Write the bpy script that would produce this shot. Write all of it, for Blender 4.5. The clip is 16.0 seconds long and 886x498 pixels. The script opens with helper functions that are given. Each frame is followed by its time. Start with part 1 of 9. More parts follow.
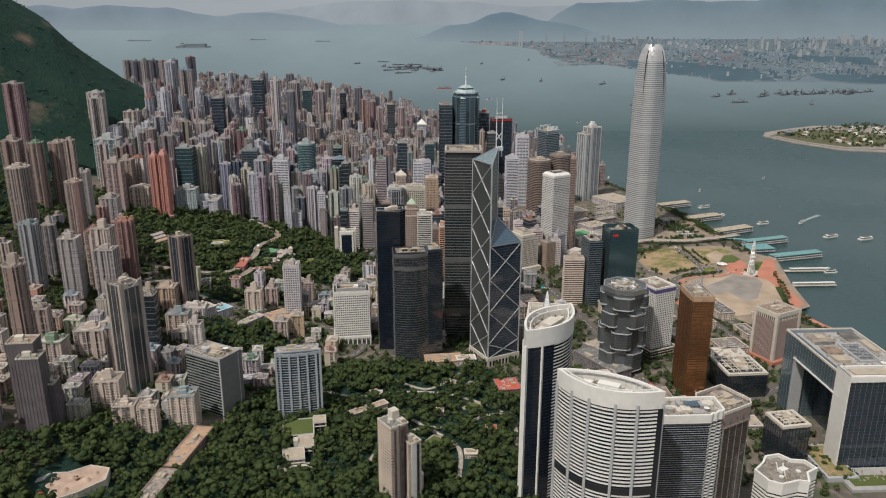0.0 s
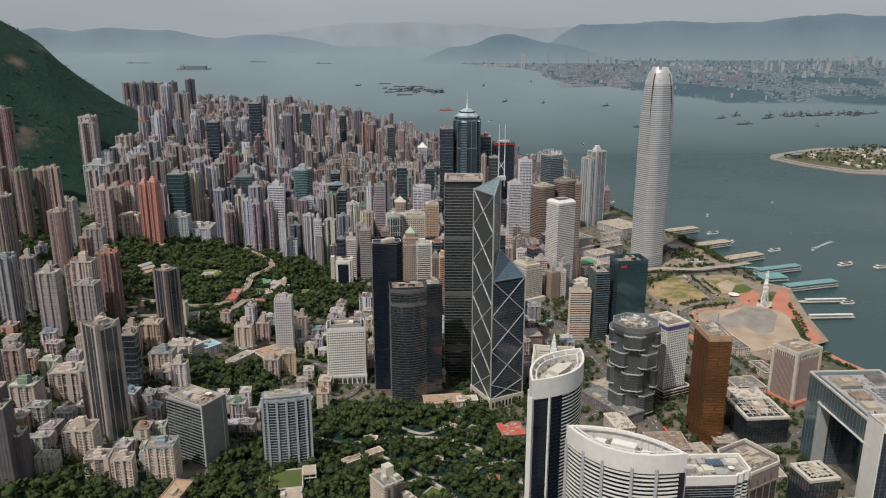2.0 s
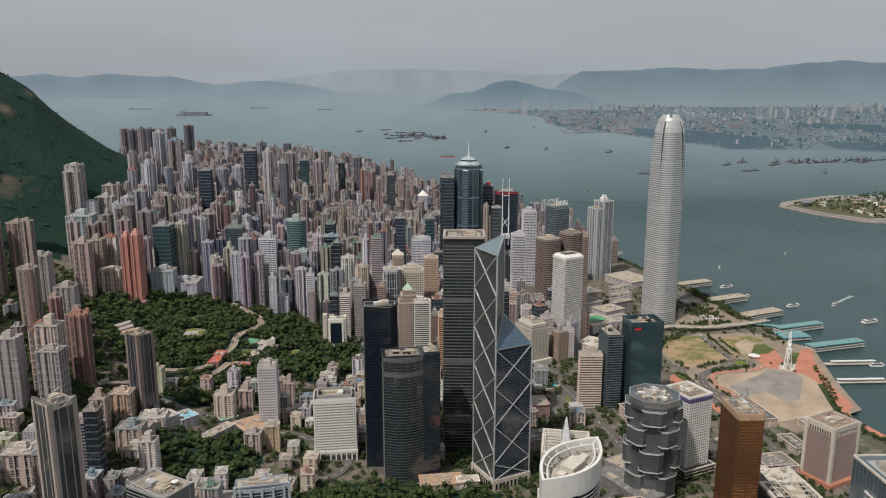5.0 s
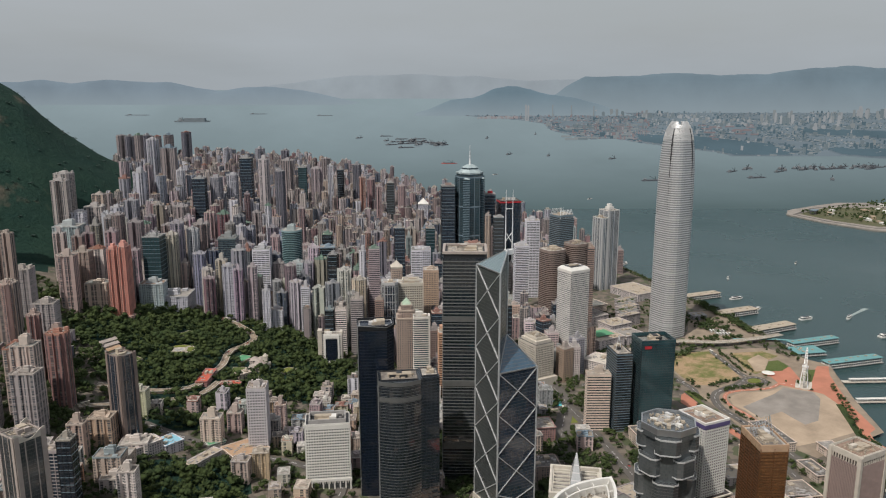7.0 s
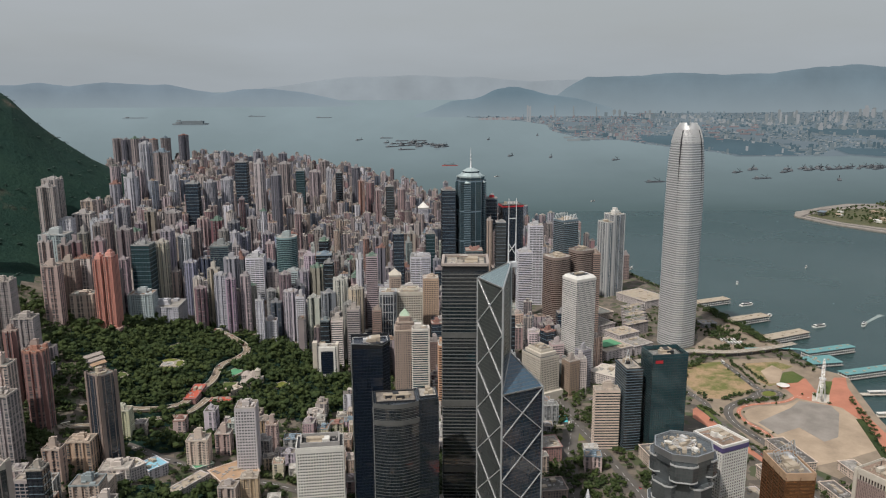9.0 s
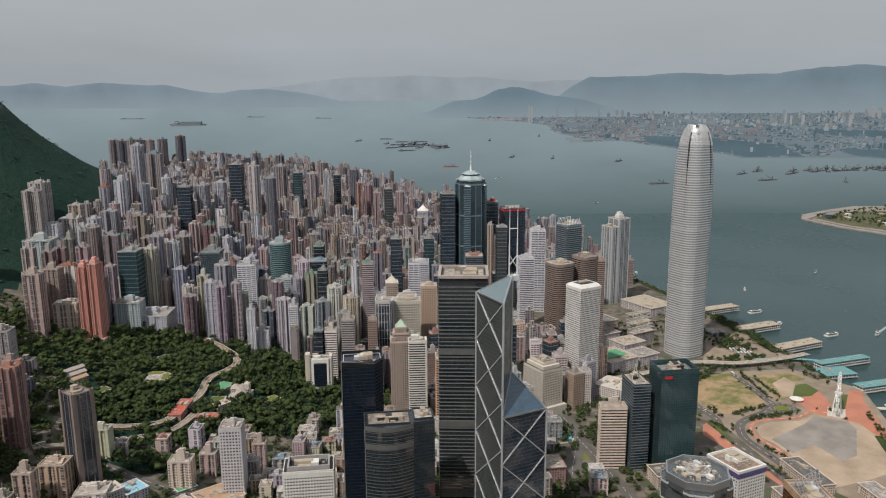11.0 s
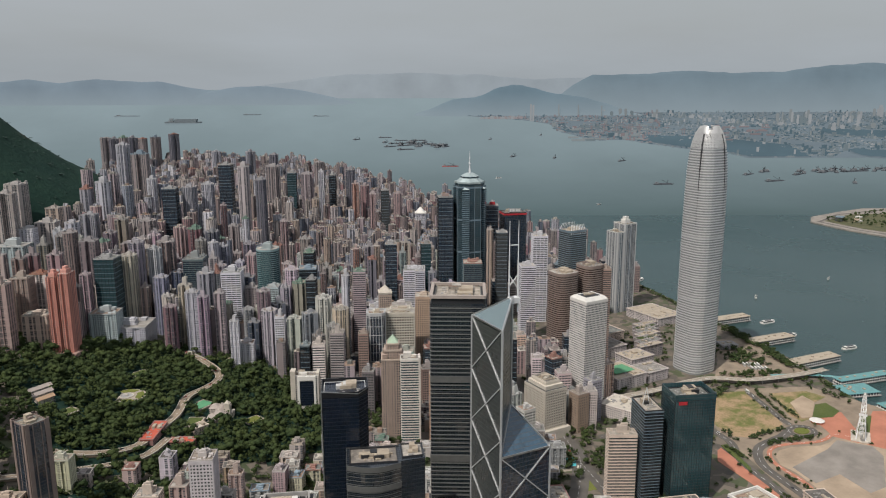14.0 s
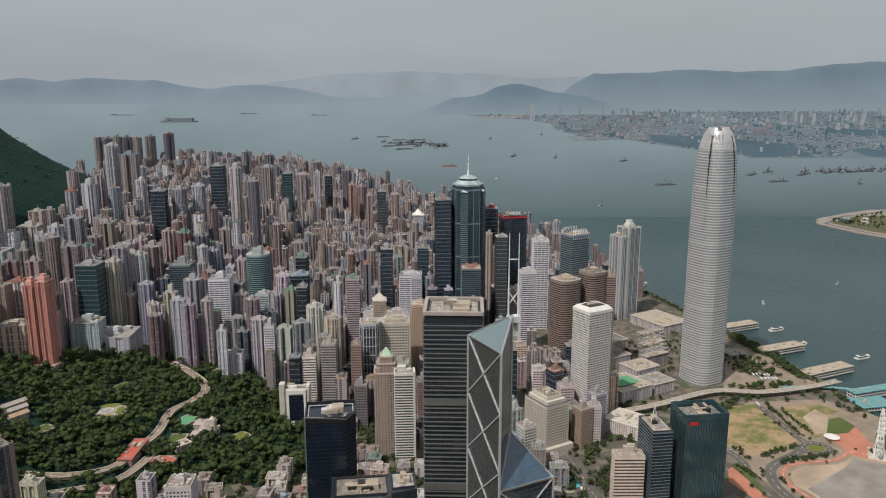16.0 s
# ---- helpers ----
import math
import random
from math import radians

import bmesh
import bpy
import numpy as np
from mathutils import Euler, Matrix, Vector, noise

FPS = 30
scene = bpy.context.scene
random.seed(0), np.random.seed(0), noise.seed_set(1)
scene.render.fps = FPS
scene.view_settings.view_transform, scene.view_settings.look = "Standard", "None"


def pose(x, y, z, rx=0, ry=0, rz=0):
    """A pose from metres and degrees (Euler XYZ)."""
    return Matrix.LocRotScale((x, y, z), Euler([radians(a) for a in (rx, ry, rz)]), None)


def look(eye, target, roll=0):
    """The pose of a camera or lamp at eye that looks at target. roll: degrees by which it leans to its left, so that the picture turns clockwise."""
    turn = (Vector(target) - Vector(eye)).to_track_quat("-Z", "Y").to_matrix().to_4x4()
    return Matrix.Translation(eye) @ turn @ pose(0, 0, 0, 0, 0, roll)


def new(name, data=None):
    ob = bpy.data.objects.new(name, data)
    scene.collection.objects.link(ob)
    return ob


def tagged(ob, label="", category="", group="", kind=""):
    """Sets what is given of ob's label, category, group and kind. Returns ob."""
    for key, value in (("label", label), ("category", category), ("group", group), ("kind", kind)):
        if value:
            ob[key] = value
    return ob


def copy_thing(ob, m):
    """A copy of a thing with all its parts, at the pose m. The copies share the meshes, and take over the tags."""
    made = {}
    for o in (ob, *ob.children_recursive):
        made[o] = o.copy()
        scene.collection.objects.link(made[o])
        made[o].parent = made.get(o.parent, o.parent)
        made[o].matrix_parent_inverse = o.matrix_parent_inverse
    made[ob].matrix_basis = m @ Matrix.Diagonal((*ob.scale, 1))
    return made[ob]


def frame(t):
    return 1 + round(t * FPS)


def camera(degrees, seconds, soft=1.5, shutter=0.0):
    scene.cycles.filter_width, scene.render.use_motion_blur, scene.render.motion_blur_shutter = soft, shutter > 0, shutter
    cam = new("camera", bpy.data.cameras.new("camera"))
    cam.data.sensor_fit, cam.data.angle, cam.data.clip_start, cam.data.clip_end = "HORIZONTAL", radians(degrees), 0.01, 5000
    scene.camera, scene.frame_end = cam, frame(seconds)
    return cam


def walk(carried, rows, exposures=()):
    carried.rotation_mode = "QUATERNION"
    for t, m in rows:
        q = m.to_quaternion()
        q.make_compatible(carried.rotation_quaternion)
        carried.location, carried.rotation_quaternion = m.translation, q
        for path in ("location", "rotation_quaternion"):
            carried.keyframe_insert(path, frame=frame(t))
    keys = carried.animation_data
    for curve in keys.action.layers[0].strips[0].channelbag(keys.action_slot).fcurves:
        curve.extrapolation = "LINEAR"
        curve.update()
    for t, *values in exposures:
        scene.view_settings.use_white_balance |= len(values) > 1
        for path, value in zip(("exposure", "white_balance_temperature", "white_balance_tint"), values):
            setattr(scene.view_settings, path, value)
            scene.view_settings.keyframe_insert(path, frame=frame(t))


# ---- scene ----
cam = camera(59.93, 16.0, soft=1.1)
# seconds, eye x y z, yaw, pitch, roll
PATH = [
    (0.0, 2.48, 44.39, 476.46, -30.903, -17.128, -0.117),
    (0.5, 10.96, 56.67, 476.91, -30.859, -17.035, -0.104),
    (1.0, 19.44, 68.95, 477.34, -30.819, -16.736, -0.093),
    (1.5, 27.90, 81.25, 477.71, -30.783, -16.234, -0.061),
    (2.0, 36.33, 93.56, 477.98, -30.747, -15.644, -0.014),
    (2.5, 44.74, 105.88, 478.16, -30.709, -15.023, 0.021),
    (3.0, 53.12, 118.21, 478.26, -30.679, -14.406, 0.040),
    (3.5, 61.47, 130.52, 478.28, -30.649, -13.788, 0.027),
    (4.0, 69.78, 142.80, 478.27, -30.620, -13.190, -0.006),
    (6.5, 108.57, 202.93, 477.76, -30.482, -11.983, -0.055),
    (7.0, 116.19, 214.38, 477.84, -30.448, -11.975, -0.019),
    (7.5, 123.80, 225.77, 477.95, -30.415, -11.967, 0.029),
    (8.0, 131.40, 237.10, 478.05, -30.386, -11.949, 0.102),
    (8.5, 139.01, 248.36, 478.15, -30.368, -11.926, 0.198),
    (9.0, 146.62, 259.56, 478.24, -30.361, -11.905, 0.273),
    (11.5, 185.44, 313.46, 478.50, -30.235, -11.884, 0.272),
    (12.0, 193.34, 324.45, 478.61, -30.218, -11.907, 0.251),
    (12.5, 201.25, 335.47, 478.74, -30.193, -11.940, 0.216),
    (13.0, 209.16, 346.52, 478.87, -30.175, -11.975, 0.175),
    (13.5, 217.05, 357.58, 479.03, -30.157, -12.020, 0.144),
    (14.0, 224.91, 368.63, 479.20, -30.154, -12.065, 0.127),
    (14.5, 232.74, 379.65, 479.38, -30.159, -12.099, 0.116),
    (15.0, 240.53, 390.66, 479.56, -30.157, -12.118, 0.106),
    (15.5, 248.29, 401.63, 479.74, -30.148, -12.143, 0.098),
    (16.0, 256.04, 412.59, 479.91, -30.141, -12.163, 0.079),
]
walk(cam, [(t, pose(x, y, z, 90 + pitch, roll, yaw)) for t, x, y, z, yaw, pitch, roll in PATH])

# ---------------------------------------------------------------- world and light
world = bpy.data.worlds.new("hazy_sky")
scene.world = world
world.use_nodes = True
wn, wl = world.node_tree.nodes, world.node_tree.links
wn.clear()
SUN_FROM = Vector((-0.80, -0.30, 1.25)).normalized()
sky = wn.new("ShaderNodeTexSky")
sky.sky_type, sky.sun_disc = "NISHITA", False
sky.sun_elevation = math.asin(SUN_FROM.z)
sky.sun_rotation = math.atan2(SUN_FROM.x, SUN_FROM.y)
sky.dust_density, sky.air_density, sky.altitude = 6.0, 1.6, 300
sky_tint = wn.new("ShaderNodeMix")
sky_tint.data_type = "RGBA"
cloud = wn.new("ShaderNodeTexNoise")
cloud.inputs["Scale"].default_value, cloud.inputs["Detail"].default_value = 2.2, 5
cloud_map = wn.new("ShaderNodeMapping")
cloud_map.inputs["Scale"].default_value = (1, 1, 5)
cloud_pos = wn.new("ShaderNodeTexCoord")
cloud_ramp = wn.new("ShaderNodeMapRange")
cloud_ramp.inputs["From Min"].default_value, cloud_ramp.inputs["From Max"].default_value = 0.3, 0.7
cloud_ramp.inputs["To Min"].default_value, cloud_ramp.inputs["To Max"].default_value = 0.76, 0.98
# the cloud sheet is bluer in the haze low down and paler higher up
rise = wn.new("ShaderNodeSeparateXYZ")
rise_ramp = wn.new("ShaderNodeMapRange")
rise_ramp.inputs["From Min"].default_value, rise_ramp.inputs["From Max"].default_value = 0.02, 0.22
sheet = wn.new("ShaderNodeMix")
sheet.data_type = "RGBA"
sheet.inputs[6].default_value = (3.62, 3.98, 4.30, 1)
sheet.inputs[7].default_value = (3.95, 4.10, 4.38, 1)
back = wn.new("ShaderNodeBackground")
back.inputs["Strength"].default_value = 0.110
wout = wn.new("ShaderNodeOutputWorld")
wl.new(cloud_pos.outputs["Generated"], cloud_map.inputs["Vector"])
wl.new(cloud_map.outputs["Vector"], cloud.inputs["Vector"])
wl.new(cloud.outputs["Fac"], cloud_ramp.inputs["Value"])
wl.new(cloud_ramp.outputs["Result"], sky_tint.inputs[0])
wl.new(cloud_pos.outputs["Generated"], rise.inputs[0])
wl.new(rise.outputs[2], rise_ramp.inputs["Value"])
wl.new(rise_ramp.outputs["Result"], sheet.inputs[0])
wl.new(sheet.outputs[2], sky_tint.inputs[7])
wl.new(sky.outputs["Color"], sky_tint.inputs[6])
wl.new(sky_tint.outputs[2], back.inputs["Color"])
wl.new(back.outputs["Background"], wout.inputs["Surface"])

sun = new("sun", bpy.data.lights.new("sun", "SUN"))
sun.data.energy, sun.data.angle, sun.data.color = 3.5, radians(1.2), (1.0, 0.935, 0.855)
sun.matrix_world = look(SUN_FROM * 900, (0, 0, 0))


# ---------------------------------------------------------------- materials
class Nodes:
    """A short way to write a node material."""

    def __init__(self, name):
        self.mat = bpy.data.materials.new(name)
        self.mat.use_nodes = True
        self.n, self.l = self.mat.node_tree.nodes, self.mat.node_tree.links
        self.bsdf = self.n["Principled BSDF"]

    def put(self, socket, value):
        if isinstance(value, bpy.types.NodeSocket):
            self.l.new(value, socket)
        elif isinstance(value, (tuple, list)) and len(value) == 3 and socket.type == "RGBA":
            socket.default_value = (*value, 1)
        else:
            socket.default_value = value

    def math(self, op, a, b=0.0, c=None):
        m = self.n.new("ShaderNodeMath")
        m.operation = op
        self.put(m.inputs[0], a)
        self.put(m.inputs[1], b)
        if c is not None:
            self.put(m.inputs[2], c)
        return m.outputs[0]

    def mix(self, f, a, b, blend="MIX"):
        m = self.n.new("ShaderNodeMix")
        m.data_type, m.blend_type = "RGBA", blend
        self.put(m.inputs[0], f)
        self.put(m.inputs[6], a)
        self.put(m.inputs[7], b)
        return m.outputs[2]

    def noise(self, scale, detail=4, vector=None, rough=0.55):
        m = self.n.new("ShaderNodeTexNoise")
        m.inputs["Scale"].default_value, m.inputs["Detail"].default_value, m.inputs["Roughness"].default_value = scale, detail, rough
        self.l.new(vector if vector else self.coord("Object"), m.inputs["Vector"])
        return m.outputs["Fac"]

    def coord(self, which):
        return self.n.new("ShaderNodeTexCoord").outputs[which]

    def place(self):
        return self.n.new("ShaderNodeNewGeometry").outputs["Position"]

    def ramp(self, f, lo, hi, a=0.0, b=1.0):
        m = self.n.new("ShaderNodeMapRange")
        for k, v in (("Value", f), ("From Min", lo), ("From Max", hi), ("To Min", a), ("To Max", b)):
            self.put(m.inputs[k], v)
        return m.outputs["Result"]

    def bump(self, f, strength, distance):
        m = self.n.new("ShaderNodeBump")
        m.inputs["Strength"].default_value, m.inputs["Distance"].default_value = strength, distance
        self.l.new(f, m.inputs["Height"])
        self.l.new(m.outputs["Normal"], self.bsdf.inputs["Normal"])


def base(b, colour):
    b.put(b.bsdf.inputs["Base Color"], colour)


def rough(b, v, metal=0.0, ior=1.5):
    b.put(b.bsdf.inputs["Roughness"], v)
    b.put(b.bsdf.inputs["Metallic"], metal)
    b.put(b.bsdf.inputs["IOR"], ior)


def plain(name, colour, r=0.8, metal=0.0, spot=0.25, scale=0.15, tint=False):
    """A surface with stains at two scales; tint: the object's own colour."""
    b = Nodes(name)
    col = b.n.new("ShaderNodeObjectInfo").outputs["Color"] if tint else None
    big, fine = b.noise(scale, 4), b.noise(scale * 12, 3)
    f = b.math("ADD", b.math("MULTIPLY", b.ramp(big, 0.3, 0.7), 0.65), b.math("MULTIPLY", fine, 0.35))
    shade = b.ramp(f, 0.0, 1.0, 1 - spot, 1 + spot * 0.5)
    grey = b.n.new("ShaderNodeCombineColor")
    for k in range(3):
        b.l.new(shade, grey.inputs[k])
    base(b, b.mix(1.0, col if tint else colour, grey.outputs[0], "MULTIPLY"))
    rough(b, r, metal)
    b.bump(fine, 0.25, 0.05)
    return b.mat


def windows(name, cw, ch, ww, wh, glass=(0.055, 0.07, 0.085), wall=None, stripe=0.0, lit=0.2, column=0.0, blank=0.0):
    """Painted wall with rows of windows set in it, from the wall's running metres. stripe: tone of alternate bays;
    column: darkening, as of a shaded recess, put into the wall between windows above one another; blank: share of bays
    without windows.
    """
    b = Nodes(name)
    sep = b.n.new("ShaderNodeSeparateXYZ")
    b.l.new(b.n.new("ShaderNodeUVMap").outputs[0], sep.inputs[0])
    u, v = b.math("DIVIDE", sep.outputs[0], cw), b.math("DIVIDE", sep.outputs[1], ch)
    fu, fv = b.math("FRACT", u), b.math("FRACT", v)
    iu, iv = b.math("FLOOR", u), b.math("FLOOR", v)
    du = b.math("LESS_THAN", b.math("ABSOLUTE", b.math("SUBTRACT", fu, 0.5)), ww / 2)
    dv = b.math("LESS_THAN", b.math("ABSOLUTE", b.math("SUBTRACT", fv, 0.5)), wh / 2)
    strip = b.n.new("ShaderNodeTexWhiteNoise")
    strip.noise_dimensions = "1D"
    b.l.new(iu, strip.inputs["W"])
    open_bay = b.math("GREATER_THAN", strip.outputs["Value"], blank)
    du = b.math("MULTIPLY", du, open_bay)
    mask = b.math("MULTIPLY", du, dv)
    cell = b.n.new("ShaderNodeCombineXYZ")
    b.l.new(iu, cell.inputs[0])
    b.l.new(iv, cell.inputs[1])
    wnz = b.n.new("ShaderNodeTexWhiteNoise")
    wnz.noise_dimensions = "2D"
    b.l.new(cell.outputs[0], wnz.inputs["Vector"])
    col = b.n.new("ShaderNodeObjectInfo").outputs["Color"] if wall is None else None
    stain = b.ramp(b.noise(0.06, 5), 0.25, 0.75, 0.84, 1.08)
    fine = b.ramp(b.noise(0.9, 3), 0.3, 0.7, 0.92, 1.04)
    bay = b.math("SUBTRACT", 1.0, b.math("MULTIPLY", b.math("LESS_THAN", b.math("FRACT", b.math("MULTIPLY", iu, 0.5)), 0.25), stripe))
    bay = b.math("MULTIPLY", bay, b.math("SUBTRACT", 1.0, b.math("MULTIPLY", du, column)))
    shade = b.math("MULTIPLY", b.math("MULTIPLY", stain, fine), bay)
    grey = b.n.new("ShaderNodeCombineColor")
    for k in range(3):
        b.l.new(shade, grey.inputs[k])
    wallc = b.mix(1.0, col if wall is None else wall, grey.outputs[0], "MULTIPLY")
    curtain = b.math("MULTIPLY", b.math("GREATER_THAN", wnz.outputs["Value"], 1 - lit), 0.55)
    glassc = b.mix(curtain, glass, (0.32, 0.31, 0.29))
    base(b, b.mix(mask, wallc, glassc))
    rough(b, b.ramp(mask, 0, 1, 0.85, 0.18))
    b.bump(b.math("SUBTRACT", 1.0, mask), 0.6, 0.25)
    return b.mat


def field_wall(name, cw, ch, ww, wh, tones, column):
    """As windows(), for many joined buildings, each island with a tone of its own."""
    mat = windows(name, cw, ch, ww, wh, stripe=0.12, column=column, blank=0.34)
    n, ln = mat.node_tree.nodes, mat.node_tree.links
    info = [q for q in n if q.bl_idname == "ShaderNodeObjectInfo"][0]
    ramp = n.new("ShaderNodeValToRGB")
    ramp.color_ramp.interpolation = "CONSTANT"
    while len(ramp.color_ramp.elements) < len(tones):
        ramp.color_ramp.elements.new(0.5)
    for i, (e, t) in enumerate(zip(ramp.color_ramp.elements, tones)):
        e.position, e.color = i / len(tones), (*t, 1)
    ln.new(n.new("ShaderNodeNewGeometry").outputs["Random Per Island"], ramp.inputs[0])
    for k in list(info.outputs["Color"].links):
        target = k.to_socket
        ln.new(ramp.outputs["Color"], target)
    n.remove(info)
    return mat


def glazing(name, colour, r=0.08, metal=0.0, cw=1.5, ch=3.6, line=0.08, frame_colour=(0.05, 0.05, 0.055), vary=0.5, ior=1.9):
    """Curtain wall: panes of slightly different tone and tilt between thin mullions."""
    b = Nodes(name)
    sep = b.n.new("ShaderNodeSeparateXYZ")
    b.l.new(b.n.new("ShaderNodeUVMap").outputs[0], sep.inputs[0])
    u, v = b.math("DIVIDE", sep.outputs[0], cw), b.math("DIVIDE", sep.outputs[1], ch)
    cell = b.n.new("ShaderNodeCombineXYZ")
    b.l.new(b.math("FLOOR", u), cell.inputs[0])
    b.l.new(b.math("FLOOR", v), cell.inputs[1])
    wnz = b.n.new("ShaderNodeTexWhiteNoise")
    wnz.noise_dimensions = "2D"
    b.l.new(cell.outputs[0], wnz.inputs["Vector"])
    eu = b.math("LESS_THAN", b.math("FRACT", u), line)
    ev = b.math("LESS_THAN", b.math("FRACT", v), line * 1.6)
    edge = b.math("MAXIMUM", eu, ev)
    dark = tuple(c * (1 - vary) for c in colour)
    pane = b.mix(b.math("MULTIPLY", wnz.outputs["Value"], b.ramp(b.noise(0.03, 3), 0.3, 0.7)), colour, dark)
    base(b, b.mix(edge, pane, frame_colour))
    rough(b, b.ramp(edge, 0, 1, r, 0.5), metal, ior)
    b.bump(b.math("ADD", b.math("MULTIPLY", wnz.outputs["Value"], 0.05), b.noise(0.12, 2)), 0.12, 0.4)
    return b.mat


def roof_mat():
    """Weathered flat roofs: bitumen, screed or tiles, each building with a tone of its own, patched and stained."""
    b = Nodes("weathered_roof")
    own = b.math("FRACT", b.math("ADD", b.n.new("ShaderNodeObjectInfo").outputs["Random"], b.n.new("ShaderNodeNewGeometry").outputs["Random Per Island"]))
    ramp = b.n.new("ShaderNodeValToRGB")
    tones = ((0.15, 0.14, 0.13), (0.31, 0.265, 0.22), (0.24, 0.215, 0.19), (0.40, 0.36, 0.31), (0.30, 0.215, 0.165), (0.34, 0.32, 0.295), (0.20, 0.205, 0.19), (0.44, 0.41, 0.37))
    ramp.color_ramp.interpolation = "CONSTANT"
    while len(ramp.color_ramp.elements) < len(tones):
        ramp.color_ramp.elements.new(0.5)
    for i, (e, t) in enumerate(zip(ramp.color_ramp.elements, tones)):
        e.position, e.color = i / len(tones), (*t, 1)
    b.l.new(own, ramp.inputs[0])
    patch = b.n.new("ShaderNodeTexVoronoi")
    patch.inputs["Scale"].default_value = 0.22
    b.l.new(b.coord("Object"), patch.inputs["Vector"])
    cell = b.n.new("ShaderNodeSeparateColor")
    b.l.new(patch.outputs["Color"], cell.inputs[0])
    stain = b.math("MULTIPLY", b.ramp(b.noise(0.12, 5), 0.3, 0.7, 0.62, 1.12), b.ramp(b.noise(1.6, 3), 0.3, 0.7, 0.85, 1.08))
    shade = b.math("MULTIPLY", stain, b.ramp(cell.outputs[0], 0.0, 1.0, 0.72, 1.18))
    grey = b.n.new("ShaderNodeCombineColor")
    for k in range(3):
        b.l.new(shade, grey.inputs[k])
    base(b, b.mix(1.0, ramp.outputs["Color"], grey.outputs[0], "MULTIPLY"))
    rough(b, 0.9)
    return b.mat


M = {}
M["res_a"] = windows("flat_wall_square_windows", 4.4, 3.1, 0.52, 0.54, stripe=0.14, column=0.46, blank=0.28)
M["res_b"] = windows("flat_wall_wide_windows", 6.2, 3.0, 0.60, 0.54, stripe=0.12, column=0.42, blank=0.26)
M["res_c"] = windows("flat_wall_bay_stripes", 3.4, 3.0, 0.54, 0.62, stripe=0.30, column=0.52, blank=0.22)
M["old"] = windows("old_block_wall", 3.2, 3.2, 0.58, 0.46, stripe=0.08, lit=0.3, column=0.15, blank=0.16)
M["grid"] = windows("punched_office_wall", 3.2, 3.6, 0.55, 0.52, stripe=0.0, lit=0.2)
M["paint"] = plain("painted_wall", None, 0.8, tint=True)
M["white"] = plain("white_cladding", (0.68, 0.665, 0.63), 0.45, spot=0.12)
M["cream"] = plain("cream_render", (0.56, 0.52, 0.45), 0.8)
M["stone"] = plain("pale_stone", (0.53, 0.485, 0.42), 0.75, spot=0.2)
M["grey"] = plain("grey_concrete", (0.34, 0.33, 0.32), 0.85)
M["roof"] = roof_mat()
M["plant"] = plain("roof_plant_paint", (0.41, 0.35, 0.275), 0.7, spot=0.3)
M["metal"] = plain("brushed_aluminium", (0.55, 0.56, 0.57), 0.32, 0.85, spot=0.15)
M["steel_white"] = plain("white_steel", (0.78, 0.79, 0.80), 0.35, 0.2, spot=0.08)
M["dark"] = plain("dark_metal", (0.035, 0.036, 0.04), 0.4, 0.3)
M["black_frame"] = plain("black_granite", (0.018, 0.019, 0.022), 0.25, spot=0.3)
M["glass_black"] = glazing("black_glass", (0.018, 0.026, 0.036), 0.06, frame_colour=(0.022, 0.024, 0.028))
M["glass_navy"] = glazing("navy_glass", (0.024, 0.042, 0.066), 0.07)
M["glass_blue"] = glazing("blue_glass", (0.05, 0.11, 0.17), 0.07)
M["glass_teal"] = glazing("teal_glass", (0.05, 0.125, 0.145), 0.08, 0.4)
M["glass_grey"] = glazing("grey_glass", (0.06, 0.07, 0.075), 0.1)
M["glass_silver"] = glazing("silver_glass", (0.33, 0.345, 0.355), 0.25, 0.2, frame_colour=(0.3, 0.3, 0.3), vary=0.2)
# the strong vary puts blotchy reflections into the pane colour
M["glass_gold"] = glazing("copper_gold_glass", (0.46, 0.215, 0.09), 0.24, 0.8, cw=1.6, ch=3.4, frame_colour=(0.13, 0.075, 0.04), vary=0.82)
M["glass_brown"] = glazing("bronze_glass", (0.045, 0.028, 0.022), 0.1, ior=1.6)
M["glass_deep"] = glazing("deep_navy_glass", (0.009, 0.016, 0.030), 0.05, frame_colour=(0.012, 0.014, 0.020), ior=1.6)
M["brace_metal"] = plain("grey_brace_panels", (0.50, 0.51, 0.52), 0.45, 0.3, spot=0.15)
M["glass_prism"] = glazing("grey_green_mirror_glass", (0.125, 0.140, 0.140), 0.22, 0.45, cw=1.6, ch=3.9, frame_colour=(0.03, 0.033, 0.034), vary=0.3)
M["glass_slope"] = glazing("pale_teal_roof_glass", (0.22, 0.30, 0.32), 0.12, 0.5, cw=2.2, ch=2.2, frame_colour=(0.30, 0.36, 0.37), vary=0.15)
M["terracotta"] = plain("red_roof_tiles", (0.50, 0.10, 0.06), 0.75, spot=0.3)
M["pink_stone"] = plain("pinkish_brown_stone", (0.33, 0.25, 0.23), 0.7, spot=0.15)
M["brown_stone"] = plain("brown_granite", (0.235, 0.185, 0.165), 0.6, spot=0.2)
M["green_roof"] = plain("verdigris_roof", (0.36, 0.48, 0.36), 0.6)
M["teal_roof"] = plain("teal_pier_roof", (0.135, 0.31, 0.32), 0.55, spot=0.3)
M["asphalt"] = plain("asphalt", (0.115, 0.105, 0.095), 0.9, spot=0.3, scale=0.08)
M["pavement"] = plain("pale_paving", (0.335, 0.295, 0.245), 0.9, spot=0.35, scale=0.06)
M["red_paving"] = plain("red_brick_paving", (0.45, 0.185, 0.12), 0.85, spot=0.25, scale=0.05)
